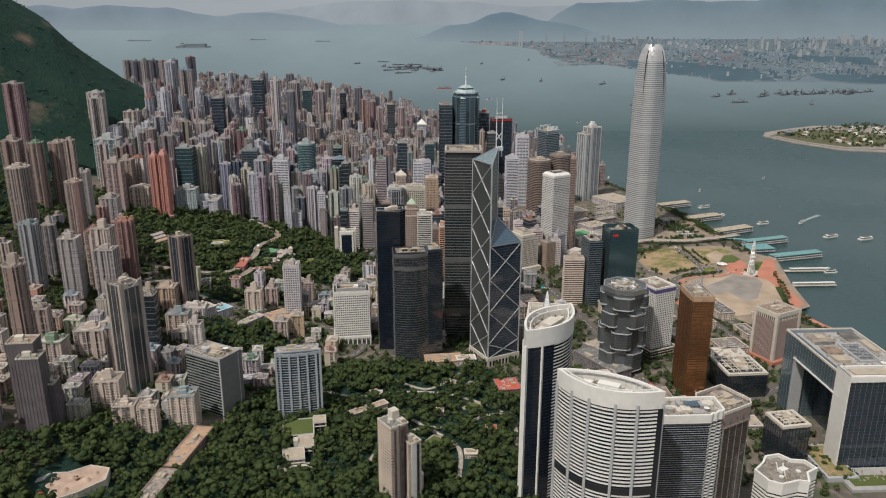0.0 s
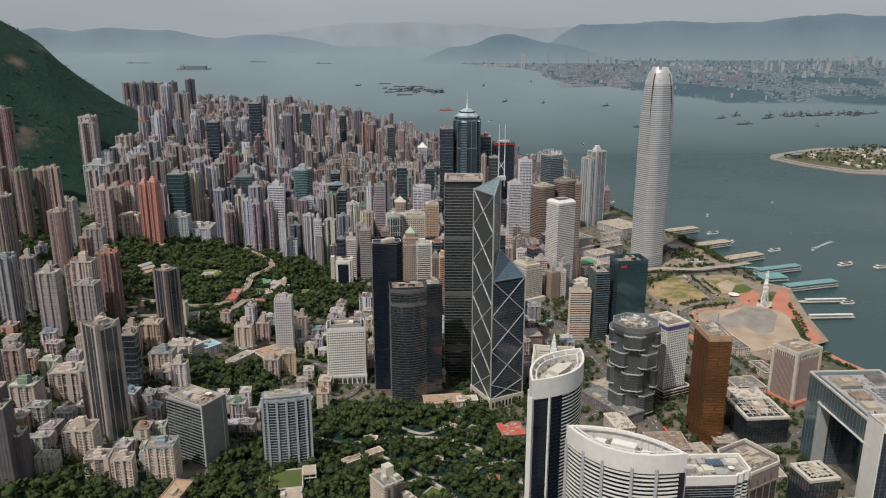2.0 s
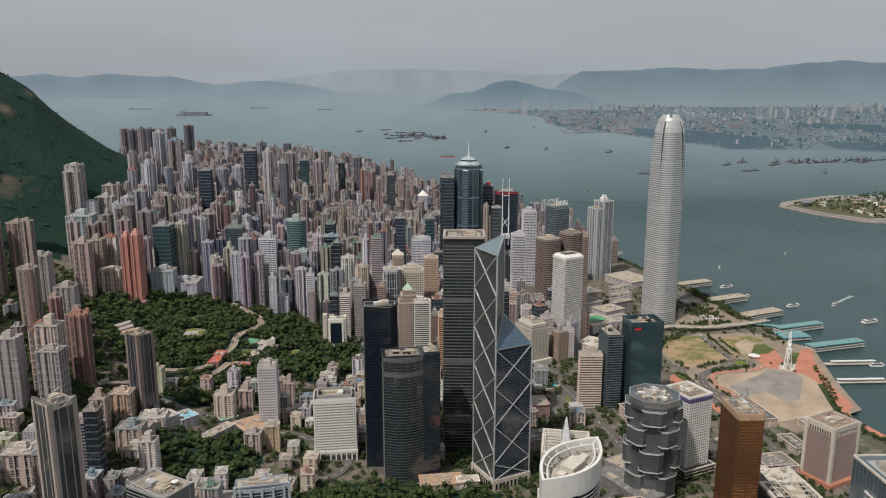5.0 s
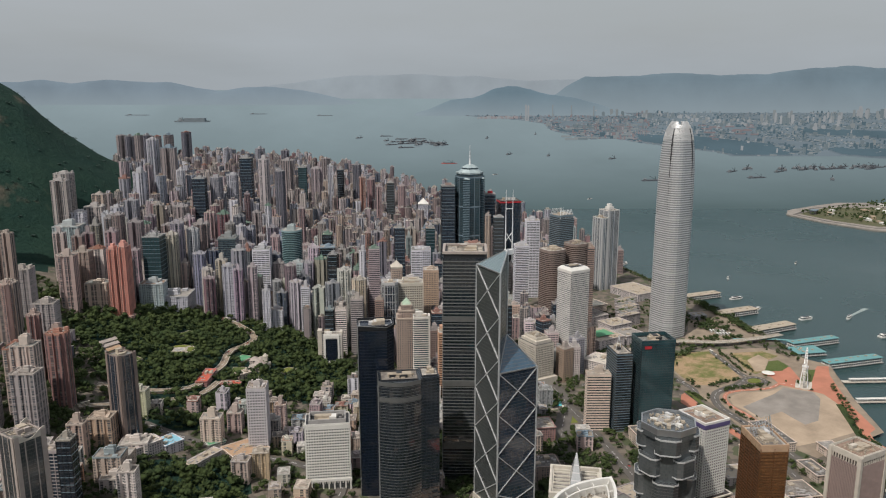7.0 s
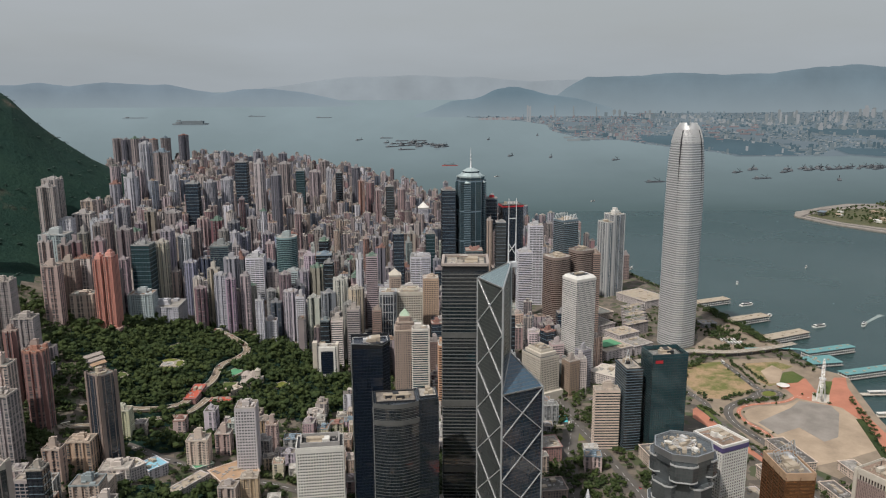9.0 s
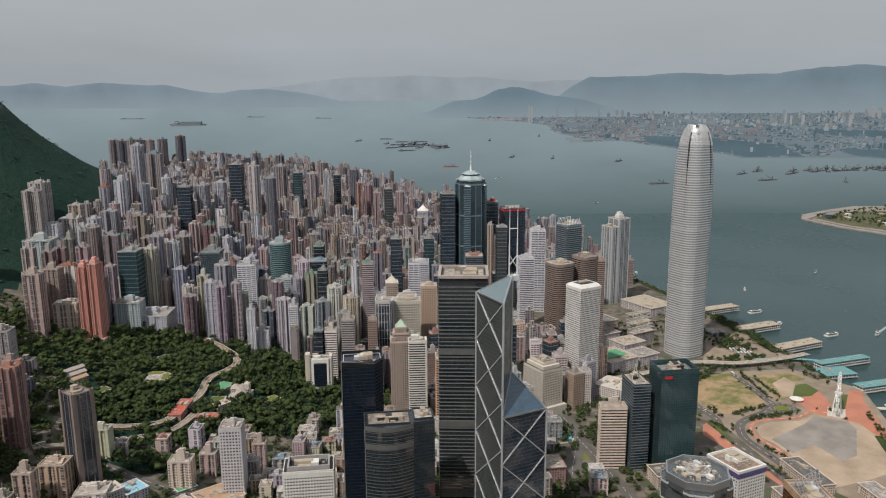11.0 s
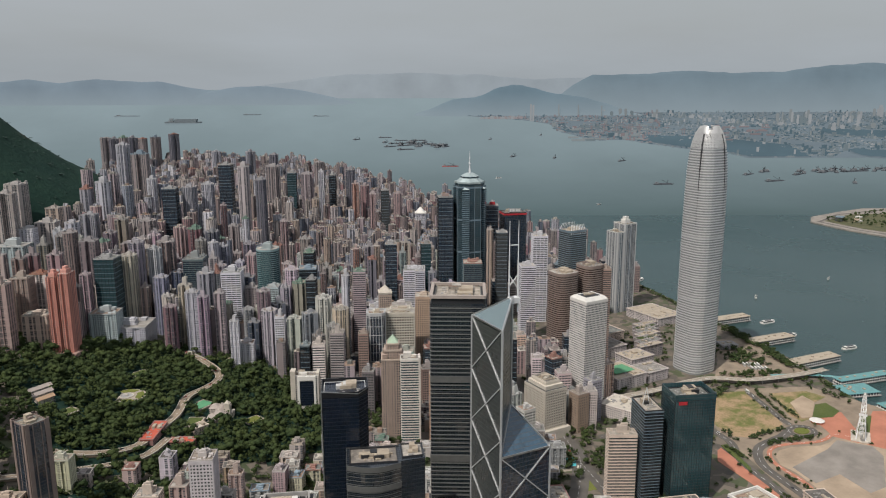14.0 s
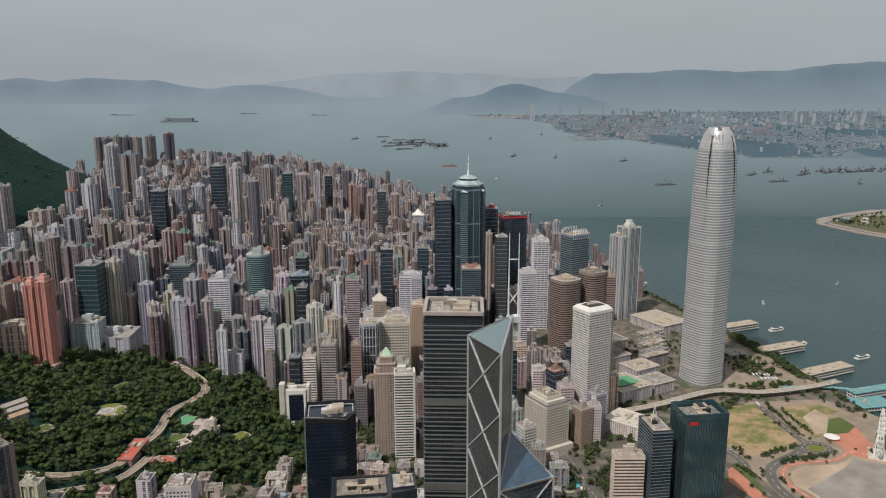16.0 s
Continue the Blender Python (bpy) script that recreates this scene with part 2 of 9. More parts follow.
M["sand"] = plain("compacted_sand", (0.405, 0.315, 0.23), 0.95, spot=0.42, scale=0.025)
M["grey_sand"] = plain("grey_gravel", (0.265, 0.24, 0.215), 0.95, spot=0.35, scale=0.04)
M["pool"] = plain("pool_water", (0.10, 0.55, 0.62), 0.08, spot=0.12)
M["court"] = plain("sports_court", (0.10, 0.30, 0.16), 0.8, spot=0.15)
M["blue_sheet"] = plain("blue_canvas_roof", (0.25, 0.50, 0.62), 0.6, spot=0.2)
# dark hull lifted towards blue-grey, the haze over the water put into it
M["hull_dark"] = plain("dark_hull", (0.085, 0.095, 0.11), 0.5, spot=0.4)
M["hull_red"] = plain("red_hull", (0.38, 0.07, 0.06), 0.5, spot=0.3)
M["rubber"] = plain("tyre_rubber", (0.02, 0.02, 0.02), 0.9)
M["bark"] = plain("bark", (0.10, 0.075, 0.055), 0.95)


def leaves_mat(name, a, c, relief=0.9):
    b = Nodes(name)
    rnd = b.n.new("ShaderNodeNewGeometry").outputs["Random Per Island"]
    f = b.math("ADD", b.math("MULTIPLY", rnd, 0.35), b.math("MULTIPLY", b.ramp(b.noise(0.035, 5, b.place()), 0.32, 0.68), 0.65))
    fine = b.noise(0.8, 5, b.place(), 0.7)
    base(b, b.mix(b.ramp(fine, 0.3, 0.72, 0.0, 0.5), b.mix(f, a, c), tuple(x * 0.6 for x in a)))
    rough(b, 0.75)
    b.put(b.bsdf.inputs["Specular IOR Level"], 0.15)
    b.bump(fine, relief, 1.2)
    return b.mat


M["leaf"] = leaves_mat("broad_leaves", (0.026, 0.047, 0.020), (0.080, 0.104, 0.032))
# paler and bluer than the park leaves: hill haze is put into the colour
M["leaf_b"] = leaves_mat("hazed_hill_leaves", (0.039, 0.066, 0.058), (0.045, 0.073, 0.062), 0.2)
M["lawn"] = leaves_mat("mown_grass", (0.075, 0.115, 0.035), (0.13, 0.15, 0.05))


def dry_lawn():
    b = Nodes("worn_grass")
    f = b.ramp(b.noise(0.03, 6, b.place(), 0.7), 0.40, 0.58)
    fine = b.ramp(b.noise(0.5, 4, b.place()), 0.3, 0.7, 0.75, 1.15)
    grey = b.n.new("ShaderNodeCombineColor")
    for k in range(3):
        b.l.new(fine, grey.inputs[k])
    base(b, b.mix(1.0, b.mix(f, (0.135, 0.145, 0.042), (0.36, 0.25, 0.15)), grey.outputs[0], "MULTIPLY"))
    rough(b, 0.95)
    return b.mat


M["dry_lawn"] = dry_lawn()


def ground_mat():
    b = Nodes("city_ground")
    f = b.ramp(b.noise(0.02, 6, b.place()), 0.35, 0.65)
    fine = b.ramp(b.noise(0.25, 4, b.place()), 0.3, 0.7)
    plots = b.n.new("ShaderNodeTexVoronoi")
    plots.inputs["Scale"].default_value = 0.09
    b.l.new(b.place(), plots.inputs["Vector"])
    tone = b.n.new("ShaderNodeSeparateColor")
    b.l.new(plots.outputs["Color"], tone.inputs[0])
    col = b.mix(fine, b.mix(f, (0.060, 0.056, 0.051), (0.18, 0.145, 0.11)), (0.10, 0.087, 0.072))
    col = b.mix(b.ramp(tone.outputs[0], 0.55, 0.6, 0.0, 0.55), col, (0.20, 0.168, 0.135))
    base(b, b.mix(b.ramp(tone.outputs[1], 0.72, 0.76, 0.0, 0.8), col, (0.055, 0.075, 0.03)))
    rough(b, 0.9)
    return b.mat


def hill_floor():
    b = Nodes("hill_undergrowth")
    f = b.ramp(b.noise(0.012, 7, b.place(), 0.65), 0.35, 0.65)
    fine = b.noise(0.22, 5, b.place(), 0.7)
    scar = b.ramp(b.noise(0.006, 4, b.place()), 0.62, 0.72)
    canopy = b.noise(0.09, 4, b.place(), 0.6)
    col = b.mix(b.ramp(b.math("MULTIPLY", fine, canopy), 0.12, 0.4), b.mix(f, (0.010, 0.027, 0.022), (0.014, 0.035, 0.026)), b.mix(f, (0.017, 0.042, 0.034), (0.024, 0.050, 0.036)))
    base(b, b.mix(b.math("MULTIPLY", scar, 0.55), col, (0.20, 0.14, 0.11)))
    rough(b, 0.9)
    b.put(b.bsdf.inputs["Specular IOR Level"], 0.1)
    b.bump(b.math("ADD", canopy, b.math("MULTIPLY", fine, 0.4)), 0.7, 6.0)
    return b.mat


M["ground"], M["hill"] = ground_mat(), hill_floor()


def sea_mat():
    b = Nodes("harbour_water")
    swell = b.noise(0.02, 5, b.place(), 0.6)
    f = b.ramp(b.noise(0.0011, 5, b.place()), 0.35, 0.65)
    base(b, b.mix(f, (0.025, 0.056, 0.059), (0.036, 0.069, 0.071)))
    rough(b, b.ramp(b.noise(0.0025, 4, b.place()), 0.3, 0.7, 0.20, 0.32), 0.0, 1.33)
    ripple = b.math("ADD", b.noise(0.16, 4, b.place()), b.math("MULTIPLY", swell, 0.6))
    b.put(b.bsdf.inputs["Specular IOR Level"], 0.42)
    b.bump(ripple, 0.3, 1.0)
    return b.mat


M["sea"] = sea_mat()


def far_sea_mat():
    """Water beyond the fold of distance; its paling haze is painted as a glowing colour: part of the backdrop."""
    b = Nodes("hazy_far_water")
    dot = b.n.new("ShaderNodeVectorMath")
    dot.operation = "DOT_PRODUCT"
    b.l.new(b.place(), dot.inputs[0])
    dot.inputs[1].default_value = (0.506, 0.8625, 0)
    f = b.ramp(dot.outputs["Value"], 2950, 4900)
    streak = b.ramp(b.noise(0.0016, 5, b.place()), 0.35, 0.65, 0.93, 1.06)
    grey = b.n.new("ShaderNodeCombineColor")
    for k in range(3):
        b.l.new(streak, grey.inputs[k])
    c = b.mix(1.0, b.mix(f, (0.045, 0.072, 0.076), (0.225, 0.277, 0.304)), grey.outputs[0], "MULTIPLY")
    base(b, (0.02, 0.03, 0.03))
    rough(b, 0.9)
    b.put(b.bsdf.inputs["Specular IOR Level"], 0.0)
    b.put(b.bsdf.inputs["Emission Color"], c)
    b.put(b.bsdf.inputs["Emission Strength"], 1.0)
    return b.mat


M["far_sea"] = far_sea_mat()


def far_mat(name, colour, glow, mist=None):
    """Distant land with kilometres of haze painted in as a pale glowing colour: part of the backdrop. mist: the heights
    between which the thicker painted haze over the water thins out.
    """
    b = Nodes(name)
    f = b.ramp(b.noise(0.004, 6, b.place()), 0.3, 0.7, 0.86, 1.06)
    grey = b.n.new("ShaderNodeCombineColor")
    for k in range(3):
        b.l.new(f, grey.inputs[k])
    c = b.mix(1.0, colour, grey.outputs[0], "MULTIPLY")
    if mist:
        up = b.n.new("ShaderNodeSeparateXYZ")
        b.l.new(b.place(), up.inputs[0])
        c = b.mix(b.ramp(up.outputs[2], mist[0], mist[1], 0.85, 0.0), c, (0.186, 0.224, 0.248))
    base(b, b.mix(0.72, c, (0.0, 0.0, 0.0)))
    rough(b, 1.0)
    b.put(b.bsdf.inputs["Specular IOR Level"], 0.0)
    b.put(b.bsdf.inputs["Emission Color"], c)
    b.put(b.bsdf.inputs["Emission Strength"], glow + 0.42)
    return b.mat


# these glowing colours carry the haze of each distance
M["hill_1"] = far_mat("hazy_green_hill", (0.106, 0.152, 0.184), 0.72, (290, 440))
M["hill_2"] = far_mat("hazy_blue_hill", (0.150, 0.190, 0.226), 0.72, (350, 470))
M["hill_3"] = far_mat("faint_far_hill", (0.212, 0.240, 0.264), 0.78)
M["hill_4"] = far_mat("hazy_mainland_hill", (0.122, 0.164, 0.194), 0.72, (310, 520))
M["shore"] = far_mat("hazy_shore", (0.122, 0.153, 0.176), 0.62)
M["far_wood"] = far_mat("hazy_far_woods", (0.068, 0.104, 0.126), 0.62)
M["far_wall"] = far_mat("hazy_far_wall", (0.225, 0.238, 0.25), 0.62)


# ---------------------------------------------------------------- mesh helpers
class Geo:
    """Gathers faces with running metres as texture coordinates."""

    def __init__(self):
        self.v, self.f, self.uv = [], [], []

    def face(self, pts, uv=None):
        k = len(self.v)
        self.v.extend(pts)
        self.f.append(tuple(range(k, k + len(pts))))
        self.uv.extend(uv if uv else [(p[0], p[1]) for p in pts])

    def prism(self, poly, z0, z1, cap=True, floor=False, top=None, start=0.0):
        """Upright walls over a plan; top: another plan with as many corners for the upper rim."""
        top, n, u = top or poly, len(poly), start
        for i in range(n):
            a, b, c, d = poly[i], poly[(i + 1) % n], top[(i + 1) % n], top[i]
            w = math.hypot(b[0] - a[0], b[1] - a[1])
            self.face([(*a, z0), (*b, z0), (*c, z1), (*d, z1)], [(u, z0), (u + w, z0), (u + w, z1), (u, z1)])
            u += w
        if cap:
            self.face([(*p, z1) for p in top])
        if floor:
            self.face([(*p, z0) for p in reversed(poly)])
        return self

    def ring(self, poly, out, z0, z1, inner=0.0):
        """A band round a plan, proud of it by out."""
        o, n, p = grow(poly, out), len(poly), grow(poly, -inner) if inner else poly
        u = 0.0
        for i in range(n):
            j = (i + 1) % n
            w = math.hypot(o[j][0] - o[i][0], o[j][1] - o[i][1])
            self.face([(*o[i], z0), (*o[j], z0), (*o[j], z1), (*o[i], z1)], [(u, z0), (u + w, z0), (u + w, z1), (u, z1)])
            self.face([(*o[i], z1), (*o[j], z1), (*p[j], z1), (*p[i], z1)])
            self.face([(*p[i], z0), (*p[j], z0), (*o[j], z0), (*o[i], z0)])
            if inner:
                self.face([(*p[j], z0), (*p[i], z0), (*p[i], z1), (*p[j], z1)])
            u += w
        return self

    def box(self, x, y, z, w, d, h, rot=0.0):
        c, s = math.cos(radians(rot)), math.sin(radians(rot))
        poly = [(x + c * a - s * b, y + s * a + c * b) for a, b in ((-w / 2, -d / 2), (w / 2, -d / 2), (w / 2, d / 2), (-w / 2, d / 2))]
        return self.prism(poly, z, z + h, True, True)

    def tube(self, x, y, z, r, h, n=10, r2=None):
        a = circle(r, n, x, y)
        return self.prism(a, z, z + h, True, True, circle(r if r2 is None else r2, n, x, y))

    def bar(self, a, b, t, up=(0, 0, 1)):
        """A square bar from a to b."""
        a, b = Vector(a), Vector(b)
        d = (b - a).normalized()
        s = d.cross(Vector(up))
        s = s.normalized() if s.length > 0.05 else d.cross(Vector((1, 0, 0))).normalized()
        q = d.cross(s).normalized()
        ra = [a + (s * i + q * j) * t / 2 for i, j in ((-1, -1), (1, -1), (1, 1), (-1, 1))]
        rb = [p + (b - a) for p in ra]
        for i in range(4):
            j = (i + 1) % 4
            self.face([tuple(ra[i]), tuple(rb[i]), tuple(rb[j]), tuple(ra[j])])
        self.face([tuple(p) for p in ra])
        self.face([tuple(p) for p in reversed(rb)])
        return self

    def piers(self, poly, spacing, width, out, z0, z1, skip=0.5):
        """Upright ribs along each wall."""
        n = len(poly)
        for i in range(n):
            a, b = Vector(poly[i]), Vector(poly[(i + 1) % n])
            e = b - a
            if e.length < spacing * skip:
                continue
            k = max(1, round(e.length / spacing))
            e.normalize()
            q = Vector((e.y, -e.x))
            step = (b - a).length / k
            for j in range(k + 1):
                m = a + e * min(max(j * step, width / 2), (b - a).length - width / 2)
                p, r = m - e * width / 2, m + e * width / 2
                po, ro = p + q * out, r + q * out
                for s, t in ((p, po), (po, ro), (ro, r)):
                    self.face([(*s, z0), (*t, z0), (*t, z1), (*s, z1)])
                self.face([(*p, z1), (*po, z1), (*ro, z1), (*r, z1)])
        return self

    def mesh(self, name, material):
        me = bpy.data.meshes.new(name)
        me.from_pydata([tuple(p) for p in self.v], [], self.f)
        layer = me.uv_layers.new(name="metres")
        layer.data.foreach_set("uv", np.array(self.uv, dtype=np.float32).ravel())
        me.materials.append(material)
        return me


def circle(r, n, x=0.0, y=0.0, turn=0.0, squash=1.0):
    return [(x + r * math.cos(turn + 2 * math.pi * i / n), y + r * squash * math.sin(turn + 2 * math.pi * i / n)) for i in range(n)]


def rect(w, d, x=0.0, y=0.0):
    return [(x - w / 2, y - d / 2), (x + w / 2, y - d / 2), (x + w / 2, y + d / 2), (x - w / 2, y + d / 2)]


def grow(poly, out):
    """The plan with every wall moved out."""
    res, n = [], len(poly)
    for i in range(n):
        a, b, c = Vector(poly[i - 1]), Vector(poly[i]), Vector(poly[(i + 1) % n])
        d1, d2 = (b - a).normalized(), (c - b).normalized()
        n1, n2 = Vector((d1.y, -d1.x)), Vector((d2.y, -d2.x))
        m = n1 + n2
        k = max(m.dot(n1), 0.35)
        res.append(tuple(b + m * (out / k)))
    return res


def turned(poly, x, y, rot):
    c, s = math.cos(radians(rot)), math.sin(radians(rot))
    return [(x + c * a - s * b, y + s * a + c * b) for a, b in poly]


def cross_plan(w, d, cut=0.27, notch=1.6):
    """A cruciform flat tower, each arm with a slot in its end."""
    a, b, m, k = w / 2, d / 2, w * cut, d * cut
    pts = [(-m, -b), (-notch, -b), (-notch, -b + 3), (notch, -b + 3), (notch, -b), (m, -b), (m, -k), (a, -k), (a, -notch), (a - 3, -notch), (a - 3, notch), (a, notch), (a, k), (m, k), (m, b),
           (notch, b), (notch, b - 3), (-notch, b - 3), (-notch, b), (-m, b), (-m, k), (-a, k), (-a, notch), (-a + 3, notch), (-a + 3, -notch), (-a, -notch), (-a, -k), (-m, -k)]
    return pts


def twin_plan(w, d, notch=0.16):
    """Two wings either side of a slim core, as in a double tower."""
    a, b, k, m = w / 2, d / 2, d * 0.2, w * notch
    return [(-a, -b), (-m, -b), (-m, -k), (m, -k), (m, -b), (a, -b), (a, -d * 0.1), (a - 1.8, -d * 0.1), (a - 1.8, d * 0.1), (a, d * 0.1), (a, b), (m, b), (m, k), (-m, k), (-m, b), (-a, b), (-a, d * 0.1), (-a + 1.8, d * 0.1), (-a + 1.8, -d * 0.1), (-a, -d * 0.1)]


def bay_plan(w, d, r=0.2):
    """A slim tower with cut corners and a shallow bay on each side."""
    a, b, c, e = w / 2, d / 2, w * r, w * 0.14
    return [(-a + c, -b), (-e, -b), (-e, -b - 1.4), (e, -b - 1.4), (e, -b), (a - c, -b), (a, -b + c), (a, -e), (a + 1.4, -e), (a + 1.4, e), (a, e), (a, b - c), (a - c, b), (e, b), (e, b + 1.4), (-e, b + 1.4), (-e, b), (-a + c, b),
            (-a, b - c), (-a, e), (-a - 1.4, e), (-a - 1.4, -e), (-a, -e), (-a, -b + c)]


def flat_plan(w, d, seed):
    """One of the common plans of a flat tower."""
    q = hashed(seed, 6.6)
    if q < 0.4:
        return cross_plan(w, d, 0.24 + 0.08 * hashed(seed, 1), max(1.0, w * 0.05))
    return twin_plan(w, d * 0.8, 0.1 + 0.08 * hashed(seed, 2)) if q < 0.68 else bay_plan(w * 0.9, d * 0.9, 0.14 + 0.14 * hashed(seed, 3))


def comb_plan(w, d, bays, depth=1.8):
    """A slab block with recessed bays along both long walls."""
    pts, s = [], w / (2 * bays + 1)
    for i in range(2 * bays + 1):
        y = -d / 2 + (depth if i % 2 else 0)
        pts += [(-w / 2 + i * s, y), (-w / 2 + (i + 1) * s, y)]
    for i in range(2 * bays + 1):
        y = d / 2 - (depth if i % 2 else 0)
        pts += [(w / 2 - i * s, y), (w / 2 - (i + 1) * s, y)]
    return pts


def round_plan(w, d, r, n=4):
    """A rectangle with rounded corners."""
    pts = []
    for cx, cy, t in ((w / 2 - r, d / 2 - r, 0), (-w / 2 + r, d / 2 - r, 90), (-w / 2 + r, -d / 2 + r, 180), (w / 2 - r, -d / 2 + r, 270)):
        for i in range(n + 1):
            q = radians(t + 90 * i / n)
            pts.append((cx + r * math.cos(q), cy + r * math.sin(q)))
    return pts


JOINED = {"facade_banding", "string_course", "balcony_banding", "facade_ribbing", "mullion_grid", "ribbing", "louvre_screen", "fin_screen", "spoke_web", "colonnade", "piling", "lane_marking", "arcade", "slot_band", "base_arcade", "undercroft", "roof_ribbing", "roof_plant", "crown_screen", "roof_vent", "roof_lattice"}


def part(name, g, material, parent, label="", colour=None):
    ob = new(name, g if isinstance(g, bpy.types.Mesh) else g.mesh(name, M[material]))
    ob.parent = parent
    if colour:
        ob.color = (*colour, 1)
    if label:
        ob["label"] = label
    if name in JOINED:
        ob["kind"] = "stuff"
    return ob


def thing(name, x, y, z, rot, label, category, group="", kind=""):
    ob = new(name)
    ob.matrix_world = pose(x, y, z, 0, 0, rot)
    return tagged(ob, label, category, group, kind)


def hashed(x, y, k=0):
    return (math.sin(x * 12.9898 + y * 78.233 + k * 37.719) * 43758.5453) % 1.0


# ---------------------------------------------------------------- the lie of the land
FOOT = [(0, 250), (500, 330), (900, 480), (1000, 510), (1300, 720), (1450, 790), (2100, 950), (3000, 1250), (4400, 1500), (5200, 1560)]
COAST = [(-600, 900), (0, 985), (592, 1084), (700, 1092), (760, 1120), (842, 1205), (938, 1292), (1117, 1382), (1428, 1475), (1711, 1547), (2110, 1636), (2265, 1640), (3100, 1720), (4000, 1800), (4550, 1700), (4900, 1200)]


RIDGE = [(-200, 590), (60, 548), (131, 500), (200, 453), (250, 398), (295, 358), (340, 326), (383, 292), (436, 262), (490, 222), (540, 182), (600, 132), (700, 60), (800, 12), (900, 0)]


def along(table, y):
    if y <= table[0][0]:
        return table[0][1]
    for (a, c), (b, d) in zip(table, table[1:]):
        if y <= b:
            return c + (d - c) * (y - a) / (b - a)
    return table[-1][1]


def land(x, y):
    s, z = along(FOOT, y) - x, 6.0
    if s > 0:
        z += 0.05 * s + 0.00018 * s * s
    r = min(1.0, max(0.0, (y - 1850) / 720))
    r = r * r * (3 - 2 * r)
    if y > 2570:
        r = math.exp(-(((y - 2570) / 300) ** 2))
        z = min(z, 6 + 0.35 * max(0.0, s))
    if y > 2600:
        z = 6 + (z - 6) * max(0.0, 1 - (y - 2600) / 1000)
    ridge = along(RIDGE, x)
    return max(z, ridge * r + z * (1 - r)) if r > 0.02 else z


AHEAD, ACROSS, MIDWAY = Vector((0.506, 0.8625, 0)), Vector((0.8625, -0.506, 0)), Vector((131, 237, 478))


def drawn_in(u):
    """By how much a far place is drawn in towards the flight."""
    return (3000 + 1900 * (u - 3000) / (u - 1100)) / u


def reach(x, y):
    """The scale of what stands at x, y: one, but for the far distance."""
    u = (x - MIDWAY.x) * AHEAD.x + (y - MIDWAY.y) * AHEAD.y
    return drawn_in(u) if u > 3000 else 1.0


def fold(x, y, z):
    """Far distance drawn in along the line of sight from midway on the flight, to stay within five kilometres."""
    p = Vector((x, y, z)) - MIDWAY
    u = p.dot(AHEAD)
    if u <= 3000:
        return (x, y, z)
    return tuple(MIDWAY + p * drawn_in(u))


def from_eye(u, v, z):
    """A far place by its distance ahead and across."""
    p = MIDWAY + AHEAD * u + ACROSS * v
    return fold(p.x, p.y, z)


def inside(poly, x, y):
    hit, n = False, len(poly)
    for i in range(n):
        (xa, ya), (xb, yb) = poly[i], poly[i - 1]
        if (ya > y) != (yb > y) and x < (xb - xa) * (y - ya) / (yb - ya) + xa:
            hit = not hit
    return hit


PARK = [(116, 700), (150, 790), (250, 890), (340, 935), (432, 912), (540, 868), (556, 771), (470, 640), (400, 540), (300, 480), (180, 560)]
GARDENS = [(470, 1590), (560, 1560), (608, 1317), (565, 1250), (480, 1216), (455, 1240), (330, 1225), (250, 1235), (215, 1330), (225, 1420), (170, 1500), (234, 1590), (319, 1650), (400, 1660)]
SLOPE = [(-400, 300), (-400, 840), (26, 843), (67, 880), (150, 815), (189, 822), (235, 833), (240, 700), (230, 560), (250, 400), (200, 200)]
MIDWOOD = [(180, 1080), (226, 1110), (320, 1085), (330, 1020), (290, 985), (215, 1000)]
HILLSIDE = [(-420, 1720), (-420, 3100), (190, 3100), (320, 2750), (330, 2380), (262, 2170), (205, 1900), (110, 1720)]
UPPERWOOD = [(180, 1150), (215, 1218), (330, 1216), (410, 1195), (385, 1150), (335, 1175), (290, 1172), (240, 1165)]
WOODS = (PARK, GARDENS, SLOPE, MIDWOOD, UPPERWOOD)


def wooded(x, y):
    if any(inside(p, x, y) for p in WOODS):
        return True
    if inside(HILLSIDE, x, y):
        return True
    return land(x, y) > 165 + 25 * math.sin(x * 0.02) or (x < along(FOOT, y) - 760 - 40 * math.sin(y * 0.011))


# ---------------------------------------------------------------- sea, ground, distance
def build_sea():
    g = Geo()
    near_rows = 10
    us = [-900, -300, 100, 500, 900, 1300, 1700, 2100, 2500, 3000, 3400, 3900, 4500, 5200, 6100, 7300, 9000, 12000, 17000, 26000, 45000, 90000]
    n, rows = 24, []
    for u in us:
        half = 1500 + max(u, 0) * 0.9
        rows.append([from_eye(u, -half + 2 * half * i / n, 0) for i in range(n + 1)])
    far = Geo()
    for j, (a, b) in enumerate(zip(rows, rows[1:])):
        for i in range(n):
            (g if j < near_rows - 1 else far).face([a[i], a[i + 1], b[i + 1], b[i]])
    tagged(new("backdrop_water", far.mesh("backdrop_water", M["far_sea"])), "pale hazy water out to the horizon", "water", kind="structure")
    ob = new("water", g.mesh("water", M["sea"]))
    return tagged(ob, "calm grey-green harbour water under haze", "water", kind="structure")


